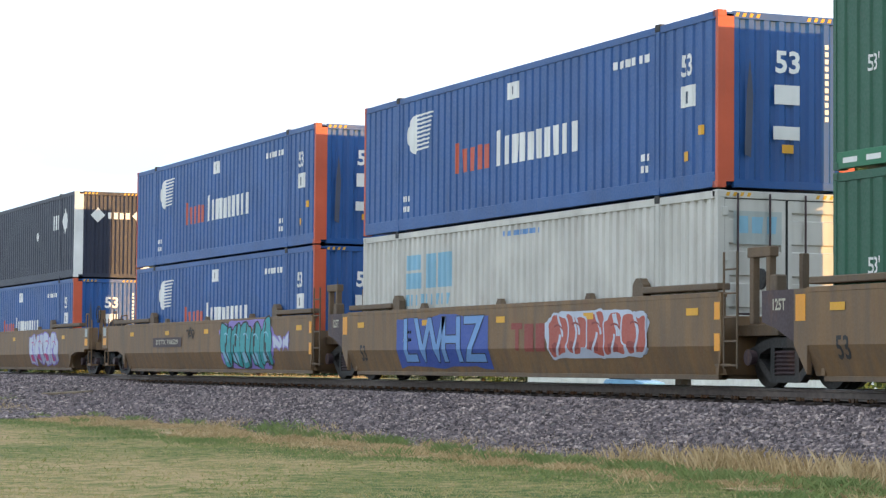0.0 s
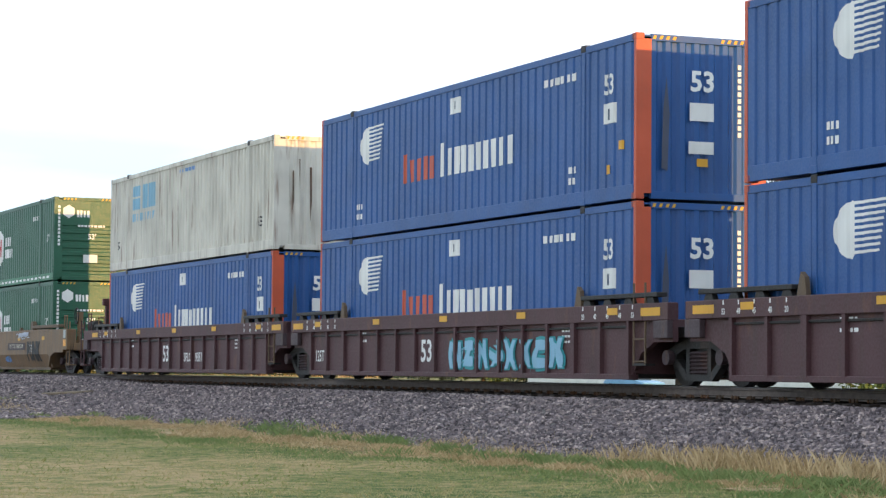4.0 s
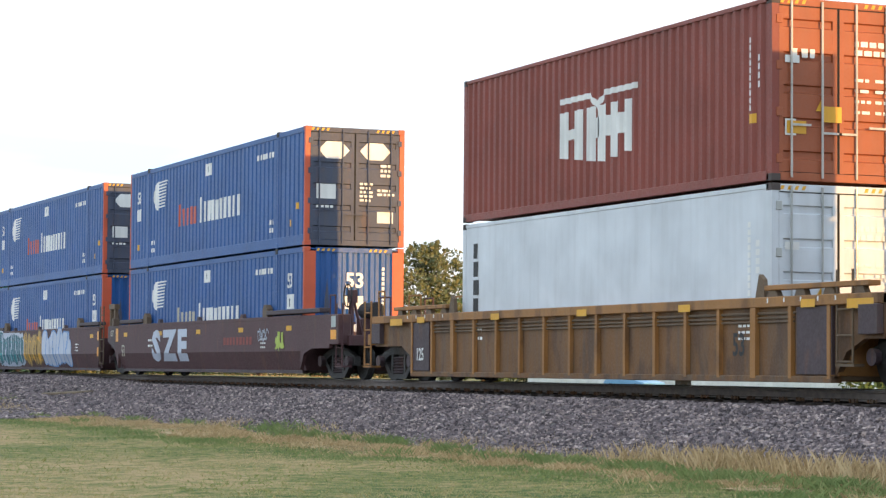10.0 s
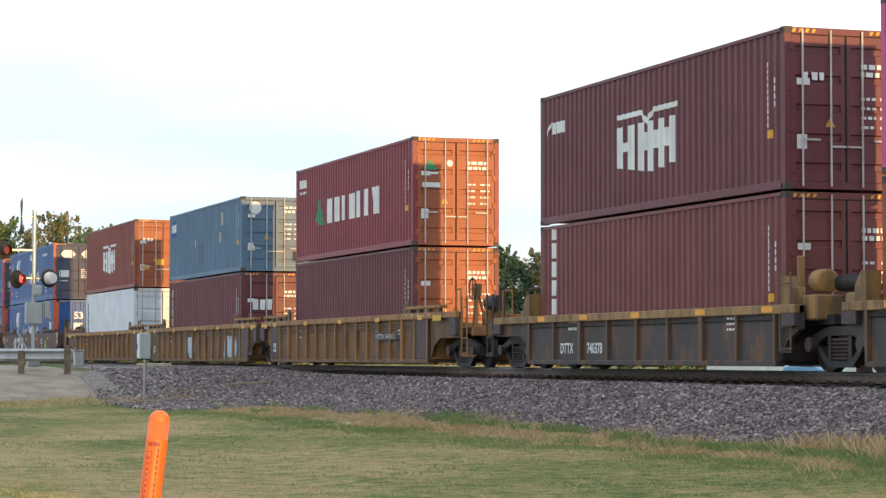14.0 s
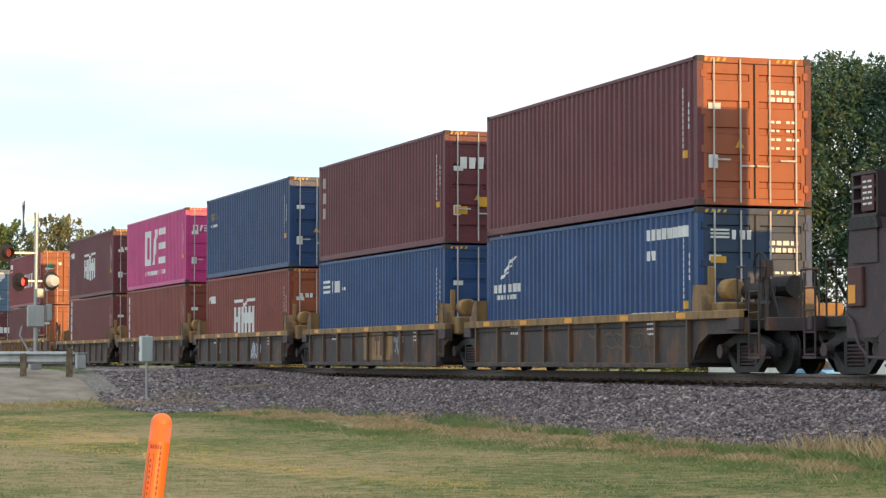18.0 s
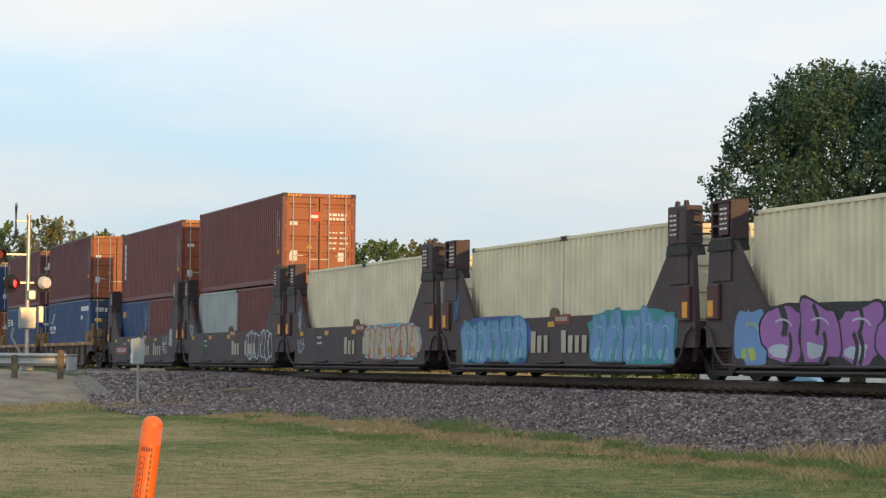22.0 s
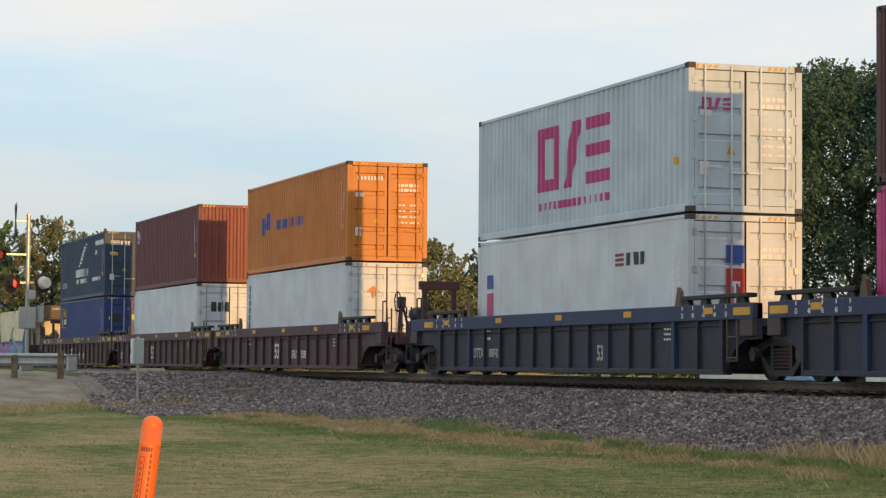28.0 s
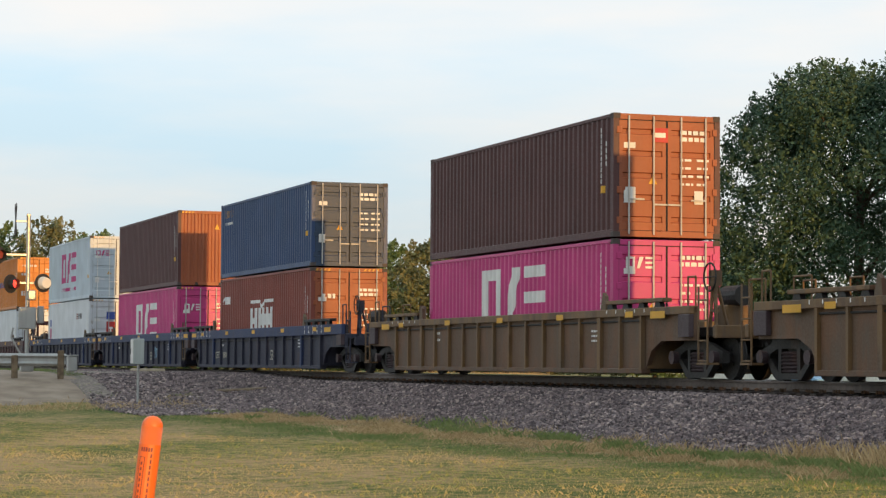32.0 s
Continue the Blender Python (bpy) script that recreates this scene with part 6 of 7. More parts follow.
# ---- ground, track and crossing ----
def bank(x, y):
    """The height of the ground: lawn, ballast bank and the rise at the crossing."""
    d = abs(y - MID)
    if d < 1.9:
        z = -.28
    elif d < 4.5:
        z = -.28 + (d - 1.9) / 2.6 * -.80
    else:
        z = -1.08 - min(.16, (d - 4.5) * .02)
    rise = 1 / (1 + math.exp(max(-40, min(40, (x + 71) / 1.7)))) * (1 if x > -105 else math.exp(-((x + 105) / 10) ** 2))
    return max(z, z + (-.10 - z) * rise * (1.0 if y > 8 else math.exp(-((8 - y) / 5) ** 2))) if y < MID + 12 else z


def sheet(name, xs, ys, height, material, label, kind="structure", category="ground"):
    verts = [(x, y, height(x, y)) for y in ys for x in xs]
    w = len(xs)
    faces = [(j * w + i, j * w + i + 1, (j + 1) * w + i + 1, (j + 1) * w + i) for j in range(len(ys) - 1) for i in range(w - 1)]
    me = bpy.data.meshes.new(name)
    me.from_pydata(verts, [], faces)
    for p in me.polygons:
        p.use_smooth = True
    me.materials.append(MAT[material])
    return tagged(new(name, me), label, category, kind=kind)


def steps(*spans):
    out = []
    for a, b, n in spans:
        out += list(np.linspace(a, b, n, endpoint=False))
    return out + [spans[-1][1]]


far_x = steps((-3000, -400, 14), (-400, -140, 27), (-140, -10, 131), (-10, 200, 15), (200, 3000, 10))
far_y = steps((-600, -20, 10), (-20, 10, 31), (10, 34, 49), (34, 120, 18), (120, 3000, 16))


def ground_height(x, y):
    z = bank(x, y)
    if -140 < x < 5 and -10 < y < 15.4:
        z += .05 * noise.noise((x * .25, y * .25, 0)) + .02 * noise.noise((x * 1.3, y * 1.3, 3))
    return z - (.05 if abs(y - MID) < 4.4 else 0)


sheet("ground", far_x, far_y, ground_height, "lawn", "mown lawn with green and straw-coloured patches")


def edge(x):
    """Where the ballast ends on the lawn's side."""
    return 15.30 + .55 * noise.noise((x * .22, 0, 7)) + .35 * noise.noise((x * .8, 2, 7))


def bed_height(x, y):
    return bank(x, y) + .03 * noise.noise((x * 2.1, y * 2.1, 5)) - (.12 if y < edge(x) or y > 24.0 else 0)


sheet("ballast_bed", steps((-400, -140, 40), (-140, -15, 260), (-15, 200, 20)), steps((14.9, 19, 22), (19, 24.4, 10)), bed_height, "ballast_bed", "grey crushed-stone railway ballast", category="ballast")


sheet("verge", steps((-120, -18, 400)), steps((13.2, 15.9, 28)), lambda x, y: bank(x, y) + (.05 * noise.noise((x * .25, y * .25, 0)) + .014 + .02 * noise.noise((x * 1.3, y * 1.3, 3)) if x > -60 and edge(x) - (1.65 if x > -33 else 2.4) + .8 * noise.noise((x * .5, 4, 2)) < y < edge(x) - (0 if x > -33 else .25) else -.1), "thatch", "strip of dry tan thatch between lawn and ballast", category="verge")


def scatter(name, pts, sizes, flat, material, label, category, seed, turn=True):
    """Many rough stones in one mesh."""
    rng = np.random.default_rng(seed)
    k = len(pts)
    cube = np.array([(x, y, z) for z in (-1, 1) for x, y in ((-1, -1), (1, -1), (1, 1), (-1, 1))], float)
    v = cube[None] * (1 + rng.uniform(-.42, .32, (k, 8, 3))) * (sizes[:, None, None] * np.array([1.0, .8, flat])[None, None])
    a = rng.uniform(0, math.tau, k)
    c, s = np.cos(a)[:, None], np.sin(a)[:, None]
    t = rng.uniform(-.6, .6, k)
    ct, st = np.cos(t)[:, None], np.sin(t)[:, None]
    x, y, z = v[..., 0], v[..., 1], v[..., 2]
    x, z = x * ct + z * st, -x * st + z * ct
    x, y = x * c - y * s, x * s + y * c
    v = np.stack([x, y, z], -1) + pts[:, None]
    f = np.array(((3, 2, 1, 0), (4, 5, 6, 7), (0, 1, 5, 4), (1, 2, 6, 5), (2, 3, 7, 6), (3, 0, 4, 7)))
    faces = (f[None] + (np.arange(k) * 8)[:, None, None]).reshape(-1, 4)
    me = bpy.data.meshes.new(name)
    me.from_pydata(v.reshape(-1, 3), [], faces.tolist())
    me.materials.append(MAT[material])
    return tagged(new(name, me), label, category, kind="stuff")


rng = np.random.default_rng(5)


def along(n, near, far, power=1.6):
    """x places, thicker near the camera."""
    return near + (far - near) * rng.uniform(0, 1, n) ** power


n = 92000
sx = along(n, -20.5, -105.0, 1.9)
sy = rng.uniform(14.9, 18.96, n)
keep = np.array([y > edge(x) - abs(rng.normal(0, .28)) for x, y in zip(sx, sy)])
sx, sy = sx[keep], sy[keep]
sz = np.array([bank(x, y) + .03 * noise.noise((x * 2.1, y * 2.1, 5)) for x, y in zip(sx, sy)]) + .012
scatter("ballast_stones", np.stack([sx, sy, sz], 1), rng.uniform(.013, .034, len(sx)), .75, "stone", "grey and tan crushed ballast stones", "ballast", 6)

# rails and ties
for k, y in enumerate((MID - .755, MID + .755)):
    ob = tagged(new("rail"), "worn steel rail with bright running surface", "rail", "rails of the track", "structure")
    prof = [(-.07, -.172), (.07, -.172), (.07, -.155), (.012, -.135), (.010, -.05), (.035, -.038), (.035, -.006), (-.035, -.006), (-.035, -.038), (-.010, -.05), (-.012, -.135), (-.07, -.155)]
    bm = B()
    a = [bm.verts.new((-900, y + u, v)) for u, v in prof]
    b = [bm.verts.new((300, y + u, v)) for u, v in prof]
    for i in range(len(prof)):
        bm.faces.new((a[i], b[i], b[(i + 1) % len(prof)], a[(i + 1) % len(prof)]))
    part("rail_web", bm, "rail_side", ob)
    part("rail_head", slab(-900, 300, y - .0365, y + .0365, -.045, -.012, .004), "rail_side", ob)
    part("running_surface", slab(-900, 300, y - .0345, y + .0345, -.013, .0, .006), "rail_top", ob)

k = np.repeat(np.arange(170), 4)
fix = np.stack([-22.0 - k * .5 + np.tile((-.075, -.03, .03, .075), 170), np.tile((MID - .86, MID - .84, MID - .86, MID - .83), 170), np.full(680, -.165)], 1)
scatter("rail_spikes", fix, np.full(680, .018), 1.5, "rust_sheet", "rusty spikes and plates holding the rail", "rail spikes", 21)

# lawn grass, weeds and tall dry stems
def blades(name, xy, heights, widths, lean, material, label, seed, base=None):
    rng = np.random.default_rng(seed)
    k = len(xy)
    z = np.array([bank(x, y) + .05 * noise.noise((x * .25, y * .25, 0)) if y < 15.4 else bank(x, y) for x, y in xy]) if base is None else base
    a = rng.uniform(0, math.tau, k)
    dx, dy = np.cos(a) * widths, np.sin(a) * widths
    lx, ly = rng.normal(0, lean, k) * heights, rng.normal(0, lean, k) * heights
    x, y = xy[:, 0], xy[:, 1]
    v = np.stack([np.stack([x - dx, y - dy, z - .02], 1), np.stack([x + dx, y + dy, z - .02], 1),
                  np.stack([x + lx * .45 + dx * .7, y + ly * .45 + dy * .7, z + heights * .6], 1), np.stack([x + lx, y + ly, z + heights], 1)], 1)
    i = np.arange(k) * 4
    faces = np.concatenate([np.stack([i, i + 1, i + 2], 1), np.stack([i, i + 2, i + 3], 1)]).tolist()
    me = bpy.data.meshes.new(name)
    me.from_pydata(v.reshape(-1, 3), [], faces)
    me.materials.append(MAT[material])
    return tagged(new(name, me), label, "grass", kind="stuff")


n = 190000
gx = along(n, -14.0, -100.0, 1.5)
gy = np.clip(-gx * rng.uniform(.10, .80, n), 1.5, 15.9)
g = np.stack([gx, gy], 1)
g = g[[y < edge(x) - 1.5 + .6 * noise.noise((x * .5, 4, 2)) + abs(noise.noise((x * 3, y * 3, 1))) * .5 for x, y in g]]
blades("lawn_grass", g, rng.uniform(.014, .034, len(g)) * (.6 + 1.6 * np.abs([noise.noise((x * .8, y * 1.1, 6)) for x, y in g])), rng.uniform(.0016, .0040, len(g)), .9, "grass", "short mown lawn grass, green to straw", 7)
n = 125000
gx = along(n, -20.0, -95.0, 1.5)
gy = np.array([edge(x) for x in gx]) - np.where(gx > -33, .85, 1.25) + rng.normal(0, .52, n)
bare = np.array([noise.noise((x * .9, y * 1.7, 12)) for x, y in zip(gx, gy)])
gx, gy = gx[(gx > -59) & (bare > -.30)], gy[(gx > -59) & (bare > -.30)]
n = len(gx)
blades("verge_grass", np.stack([gx, gy], 1), rng.uniform(.015, .080, n) * (.30 + np.abs([noise.noise((x * .7, y * 1.2, 4)) for x, y in zip(gx, gy)]) * 2.6), rng.uniform(.0014, .0032, n), .65, "dry_grass", "dry straw-coloured grass along the ballast", 8)
n = 26000
gx = along(n, -20.0, -95.0, 1.4)
gy = np.array([edge(x) for x in gx]) - np.where(gx > -33, 1.95, 2.7) + rng.normal(0, .45, n)
blades("weed_grass", np.stack([gx, gy], 1), rng.uniform(.03, .085, n) * (.35 + np.abs([noise.noise((x * .35, 9, 4)) for x in gx]) * 1.8), rng.uniform(.0022, .005, n), .75, "weed", "taller green weeds along the ballast", 9)
tx, ty = [], []
for cx, cy, spread, count in ((-30.6, 15.1, .45, 500), (-28.6, 15.0, .45, 900), (-26.4, 15.0, .45, 2600), (-25.2, 14.8, .5, 900), (-23.2, 14.9, .6, 2400), (-33.0, 15.0, .5, 500), (-40.5, 15.1, .6, 500), (-36.2, 15.2, .4, 400), (-43.6, 15.4, .5, 500), (-49.0, 15.3, .7, 500)):
    tx += list(rng.normal(cx, spread, count))
    ty += list(rng.normal(cy, .25, count))
g = np.stack([tx, ty], 1)
blades("tall_dry_grass", g, rng.uniform(.05, .36, len(g)) * rng.uniform(.4, 1.0, len(g)) * np.where(g[:, 0] > -29.5, 1.25, .62), rng.uniform(.0012, .0026, len(g)), .28, "dry_grass", "tall dry seed stems by the ballast", 10)
tx, ty = [], []
for cx, cy, spread, count in ((-45.5, 15.35, 1.0, 700), (-42.4, 15.0, .5, 300), (-38.2, 14.9, .5, 500), (-34.6, 14.6, .35, 300), (-30.5, 14.4, .6, 700), (-27.4, 14.3, .6, 900), (-24.6, 14.0, .6, 900), (-22.6, 14.2, .4, 700)):
    tx += list(rng.normal(cx, spread, count))
    ty += list(rng.normal(cy, .18, count))
g = np.stack([tx, ty], 1)
for cx in rng.uniform(-62, -21, 16):
    tx += list(rng.normal(cx, .22 + .004 * abs(cx), 130))
    ty += list(rng.normal(edge(cx) - rng.uniform(.1, 1.9), .12, 130))
g = np.stack([tx, ty], 1)
blades("green_tufts", g, rng.uniform(.03, .19, len(g)), rng.uniform(.002, .0045, len(g)), .6, "weed", "green weed tufts at the ballast edge", 11)
tx, ty = rng.normal(-66.8, .9, 2600), rng.uniform(4, 15.0, 2600)
blades("ramp_weeds", np.stack([tx, ty], 1), rng.uniform(.03, .17, 2600), rng.uniform(.003, .007, 2600), .5, "dry_grass", "brown weeds at the foot of the road bank", 12)


# ---- the crossing: road, signal, guard rail, cabinet ----
sheet("gravel_bank", steps((-112, -60, 90)), steps((11.6, 15.9, 30)), lambda x, y: bank(x, y) + (.02 + .04 * noise.noise((x * 1.1, y * 1.1, 6)) if x < -64.5 - 2.5 * noise.noise((y * .7, 3, 3)) and y > 12.0 else -.12), "gravel_dirt", "grey-tan gravel bank beside the crossing", category="gravel")
k = 9000
bx, by = rng.uniform(-76, -59.5, k), rng.uniform(11.9, 16.0, k)
bz = np.array([bank(x, y) + .02 + .04 * noise.noise((x * 1.1, y * 1.1, 6)) for x, y in zip(bx, by)])
ok = (bx > -69.6 + rng.normal(0, .5, k)) | (by > 12.9)
scatter("gravel_stones", np.stack([bx, by, bz], 1)[ok], rng.uniform(.02, .055, int(ok.sum())), .7, "stone", "grey stones scattered beside the crossing road", "gravel", 16)
road = sheet("road", steps((-110, -84, 8), (-84, -67.5, 34)), steps((-30, 2, 12), (2, 12.6, 34)), lambda x, y: bank(x, y) + (.05 if x < -68.6 - .4 * noise.noise((x, y * .6, 3)) and y < 12.2 + .3 * noise.noise((x * .7, 1, 3)) else -.08), "asphalt", "dusty tan asphalt of the level-crossing road", category="road")


def crossing_signal(x, y):
    s = tagged(new("crossing_signal"), "silver level-crossing signal with flashing red lamps", "railway signal")
    s.location = (x, y, -.06)
    part("base", slab(-.2, .2, -.2, .2, 0, .32, .03), "galvanised", s)
    part("mast", tube(B(), (0, 0, .2), (0, 0, 5.02), .068, 14), "galvanised", s)
    part("mast_cap", slab(-.06, .06, -.06, .06, 4.98, 5.06, .02), "galvanised", s)
    part("lamp_arm", slab(-.03, .03, -1.0, .06, 3.70, 3.77, .01), "galvanised", s)
    part("lamp_arm", slab(-.03, .03, -.58, .5, 2.80, 2.87, .01), "galvanised", s)
    for yy, z, turn, lit in ((-.98, 3.72, 28, False), (-.55, 2.80, 38, True), (.48, 2.84, 205, False)):
        hold = pose(.04, yy, z, 0, 0, turn) @ pose(0, 0, 0, 0, 90, 0)
        bm = B()
        bmesh.ops.create_cone(bm, cap_ends=True, segments=28, radius1=.30, radius2=.30, depth=.025, matrix=hold)
        disc = part("background_disc", bm, "ink", s)
        bm = B()
        bmesh.ops.create_cone(bm, cap_ends=True, segments=20, radius1=.21 if turn > 180 else .24, radius2=.17 if turn > 180 else .11, depth=.2, matrix=hold @ Matrix.Translation((0, 0, -.11)) @ pose(0, 0, 0, 180))
        part("lamp_housing", bm, "shed_white" if turn > 180 else "steel_dark", disc)
        bm = B()
        bmesh.ops.create_cone(bm, cap_ends=False, segments=20, radius1=.16, radius2=.16, depth=.26, matrix=hold @ Matrix.Translation((0, 0, .13)))
        part("hood", bm, "ink", disc)
        bm = B()
        bmesh.ops.create_cone(bm, cap_ends=True, segments=20, radius1=.14, radius2=.14, depth=.02, matrix=hold @ Matrix.Translation((0, 0, .10)))
        part("lens", bm, "signal_red" if lit else "faded_red", disc, "glowing red lens" if lit else "")
    for a in (52, -52):
        bm = box(B(), -.6, .6, -.012, .012, -.11, .11)
        part("crossbuck_board", bm, "ink", s, "crossbuck board seen from behind", at=pose(-.1, -.40, 4.85, 0, a, -4))
    part("crossbuck_arm", slab(-.03, .03, -.42, .06, 4.78, 4.84, .01), "galvanised", s)
    part("relay_box", slab(-.12, .16, -.27, .27, 1.36, 2.06, .03), "galvanised", s)
    part("side_box", slab(-.1, .1, .32, .52, 1.55, 2.10, .03), "galvanised", s)
    part("bell", slab(.02, .24, -.02, .24, 2.28, 2.6, .04), "galvanised", s)
    bm = B()
    for p, q in (((0, -.44, 1.4), (0, -.5, 1.1)), ((0, -.5, 1.1), (.05, -.1, .35))):
        tube(bm, p, q, .03, 6)
    part("conduit", bm, "galvanised", s)
    return s


crossing_signal(-74.74, 10.94)

rail_guard = tagged(new("guard_rail"), "galvanised road guard rail on wooden posts", "guard rail")
rail_guard.matrix_world = pose(-73.4, 11.87, -.04, 0, 0, 80)
for x, top_z in ((-.05, .66), (-1.48, .50), (-3.4, .5)):
    part("post", slab(x - .1, x + .1, -.27, -.07, -.7, top_z, .02), "wood", rail_guard)
bm = B()
prof = [(0, .16), (-.06, .24), (0, .32), (0, .40), (-.06, .48), (0, .56)]
a = [bm.verts.new((.1, u, v)) for u, v in prof]
b = [bm.verts.new((-6.0, u, v)) for u, v in prof]
for i in range(5):
    bm.faces.new((a[i], b[i], b[i + 1], a[i + 1]))
part("beam", bm, "galvanised", rail_guard)

cab = tagged(new("signal_cabinet"), "pale grey steel cabinet on a thin post", "cabinet")
cab.location = (-68.24, 13.26, 0)
part("post", tube(B(), (.12, 0, -1.1), (.12, 0, 1.0), .04, 10), "galvanised", cab)
part("body", slab(-.24, .22, -.16, .16, .20, .96, .02), "pale_grey", cab)
part("door", slab(-.21, .19, -.175, -.16, .23, .93, .006), "white", cab)
part("latch", slab(-.18, -.13, -.195, -.175, .5, .66), "steel_dark", cab)
cab2 = tagged(new("junction_box"), "small grey junction box beside the road", "box")
cab2.location = (-75.2, 12.47, -.05)
part("body", slab(-.22, .22, -.15, .15, 0, .5, .03), "galvanised", cab2)
part("lid", slab(-.24, .24, -.17, .17, .5, .54, .01), "galvanised", cab2)
slabob = tagged(new("concrete_slab", shape("concrete_slab", soft(prism(B(), [(-.9, 0), (.9, 0), (.75, .28), (-.75, .28)], -.5, .5), .04), "concrete")), "tan concrete block lying beside the rail", "concrete block")
slabob.location = (-82.5, 16.4, -.24)
plank = tagged(new("timber", shape("timber", slab(-1.2, 1.2, -.08, .08, 0, .09, .02), "wood")), "weathered discarded timber lying on the ballast", "timber")
plank.matrix_world = pose(-68.6, 16.5, -.60, 14, -2.5, 24)

marker = tagged(new("marker_post"), "orange plastic utility marker post with dark print", "marker post")
marker.matrix_world = pose(-10.80, 2.03, -1.28, -6.6, 0, 0)
bm = tube(B(), (0, 0, 0), (0, 0, 1.245), .0505, 24)
bmesh.ops.create_uvsphere(bm, u_segments=24, v_segments=10, radius=.0505, matrix=Matrix.Translation((0, 0, 1.245)))
tube_part = part("tube", bm, "post_orange", marker)
for p in tube_part.data.polygons:
    p.use_smooth = True
part("sleeve", tube(B(), (0, 0, .2), (0, 0, 1.16), .0515, 24), "post_orange", marker)


def wrapped(polys, mid):
    """Print bent round the post, its middle at the angle mid."""
    return decal(polys, lambda u, v: (.0525 * math.cos(mid + u / .0525), .0525 * math.sin(mid + u / .0525), v))


face = math.atan2(-2.19, 10.78)
part("print", wrapped([rect(-.030 + k * .012, -.022 + k * .012, 1.125, 1.145) for k in range(5)] + [rect(-.034, -.031, .86, 1.10), rect(-.008, -.005, .86, 1.10), rect(-.031, -.008, .86, .863), rect(-.031, -.008, 1.097, 1.10)] + [rect(-.024, -.016, .88 + k * .026, .894 + k * .026) for k in range(8)], face - .2), "faded_red", marker, "faint warning print")
part("print", wrapped([rect(.014, .022, .72 + k * .027, .738 + k * .027) for k in range(15)], face - .1), "faded_red", marker, "faint upright print")


# ---- trees and the far side ----
def tree(name, x, y, high, wide, leaves, mat, seed, label, leaf=.16, trunk_h=.22, base_z=-1.1, full=False, sprays=0):
    rnd = np.random.default_rng(seed)
    t = tagged(new(name), label, "tree")
    t.location = (x, y, base_z)
    bm = B()
    segs = 8

    def limb(p, q, r0, r1):
        d = Vector(q) - Vector(p)
        m = Matrix.Translation((Vector(p) + Vector(q)) / 2) @ d.to_track_quat('Z', 'Y').to_matrix().to_4x4()
        bmesh.ops.create_cone(bm, cap_ends=False, segments=segs, radius1=r0, radius2=r1, depth=d.length, matrix=m)
    r = high * .022
    limb((0, 0, -.2), (0, 0, high * trunk_h), r * 1.25, r)
    limb((0, 0, high * trunk_h), (.02 * high, 0, high * .7), r, r * .35)
    clumps = []

    def reach_at(k):
        return wide / 2 * max(.05, 1 - abs((k - .25) / (.77 if k > .25 else .5)) ** 2.2) ** .5

    for i in range(18):
        a, k = rnd.uniform(0, math.tau), rnd.uniform(.1, .92)
        z = high * (trunk_h + (1 - trunk_h) * k)
        reach = reach_at(k) * rnd.uniform(.55, .85)
        tip = (reach * math.cos(a), reach * math.sin(a), z)
        limb((0, 0, max(high * trunk_h * .8, z - reach * .9)), tip, r * .4, r * .1)
        clumps.append((tip, wide * rnd.uniform(.12, .18)))
    for i in range(150 if full else 70):
        a, k = rnd.uniform(0, math.tau), rnd.uniform(.0, 1.0)
        z = high * (trunk_h + (1 - trunk_h) * (k * .97))
        size = wide * (rnd.uniform(.07, .13) if full else rnd.uniform(.045, .11))
        reach = max(0, reach_at(k) * (rnd.uniform(.35, 1.05) if full else rnd.uniform(.82, 1.06)) - size * .7)
        clumps.append(((reach * math.cos(a), reach * math.sin(a), z - size * .5), size))
    clumps.append(((0, 0, high * .62), wide * .27))
    clumps.append(((0, 0, high * .36), wide * .33))
    part("trunk", bm, "bark", t)
    w = np.array([c[1] for c in clumps]) ** 2
    pick = rnd.choice(len(clumps), leaves, p=w / w.sum())
    c = np.array([clumps[i][0] for i in pick])
    rad = np.array([clumps[i][1] for i in pick])
    d = rnd.normal(0, 1, (leaves, 3))
    d /= np.linalg.norm(d, axis=1)[:, None]
    c = c + d * (rad * rnd.uniform(.25, 1.0, leaves) ** .5)[:, None] * np.array([1, 1, .8])
    if sprays:                          # leafy shoots that stand out of the crown
        each = leaves // 4 // sprays
        k = rnd.uniform(.02, 1.0, sprays) ** .8
        a = rnd.uniform(0, math.tau, sprays)
        reach = np.array([reach_at(q) for q in k]) * rnd.uniform(.80, 1.0, sprays)
        root = np.stack([reach * np.cos(a), reach * np.sin(a), high * (trunk_h + (1 - trunk_h) * k * .95)], 1)
        way = np.stack([np.cos(a) * (1.1 - .6 * k), np.sin(a) * (1.1 - .6 * k), .15 + .9 * k], 1) * (wide * rnd.uniform(.04, .10, sprays))[:, None]
        step = np.tile(np.linspace(0, 1, each), sprays)[:, None]
        shoot = np.repeat(root, each, 0) + np.repeat(way, each, 0) * step + rnd.normal(0, 1, (sprays * each, 3)) * (.019 * wide * (1.15 - step))
        c[:len(shoot)] = shoot
    u = rnd.normal(0, 1, (leaves, 3))
    u /= np.linalg.norm(u, axis=1)[:, None]
    v2 = np.cross(u, rnd.normal(0, 1, (leaves, 3)))
    v2 /= np.linalg.norm(v2, axis=1)[:, None]
    s = (leaf * rnd.uniform(.6, 1.3, leaves))[:, None]
    verts = np.stack([c - u * s, c + v2 * s * .55, c + u * s, c - v2 * s * .55], 1).reshape(-1, 3)
    i = np.arange(leaves) * 4
    me = bpy.data.meshes.new("crown")
    me.from_pydata(verts, [], np.stack([i, i + 1, i + 2, i + 3], 1).tolist())
    me.materials.append(MAT[mat])
    part("crown", me, mat, t)
    return t


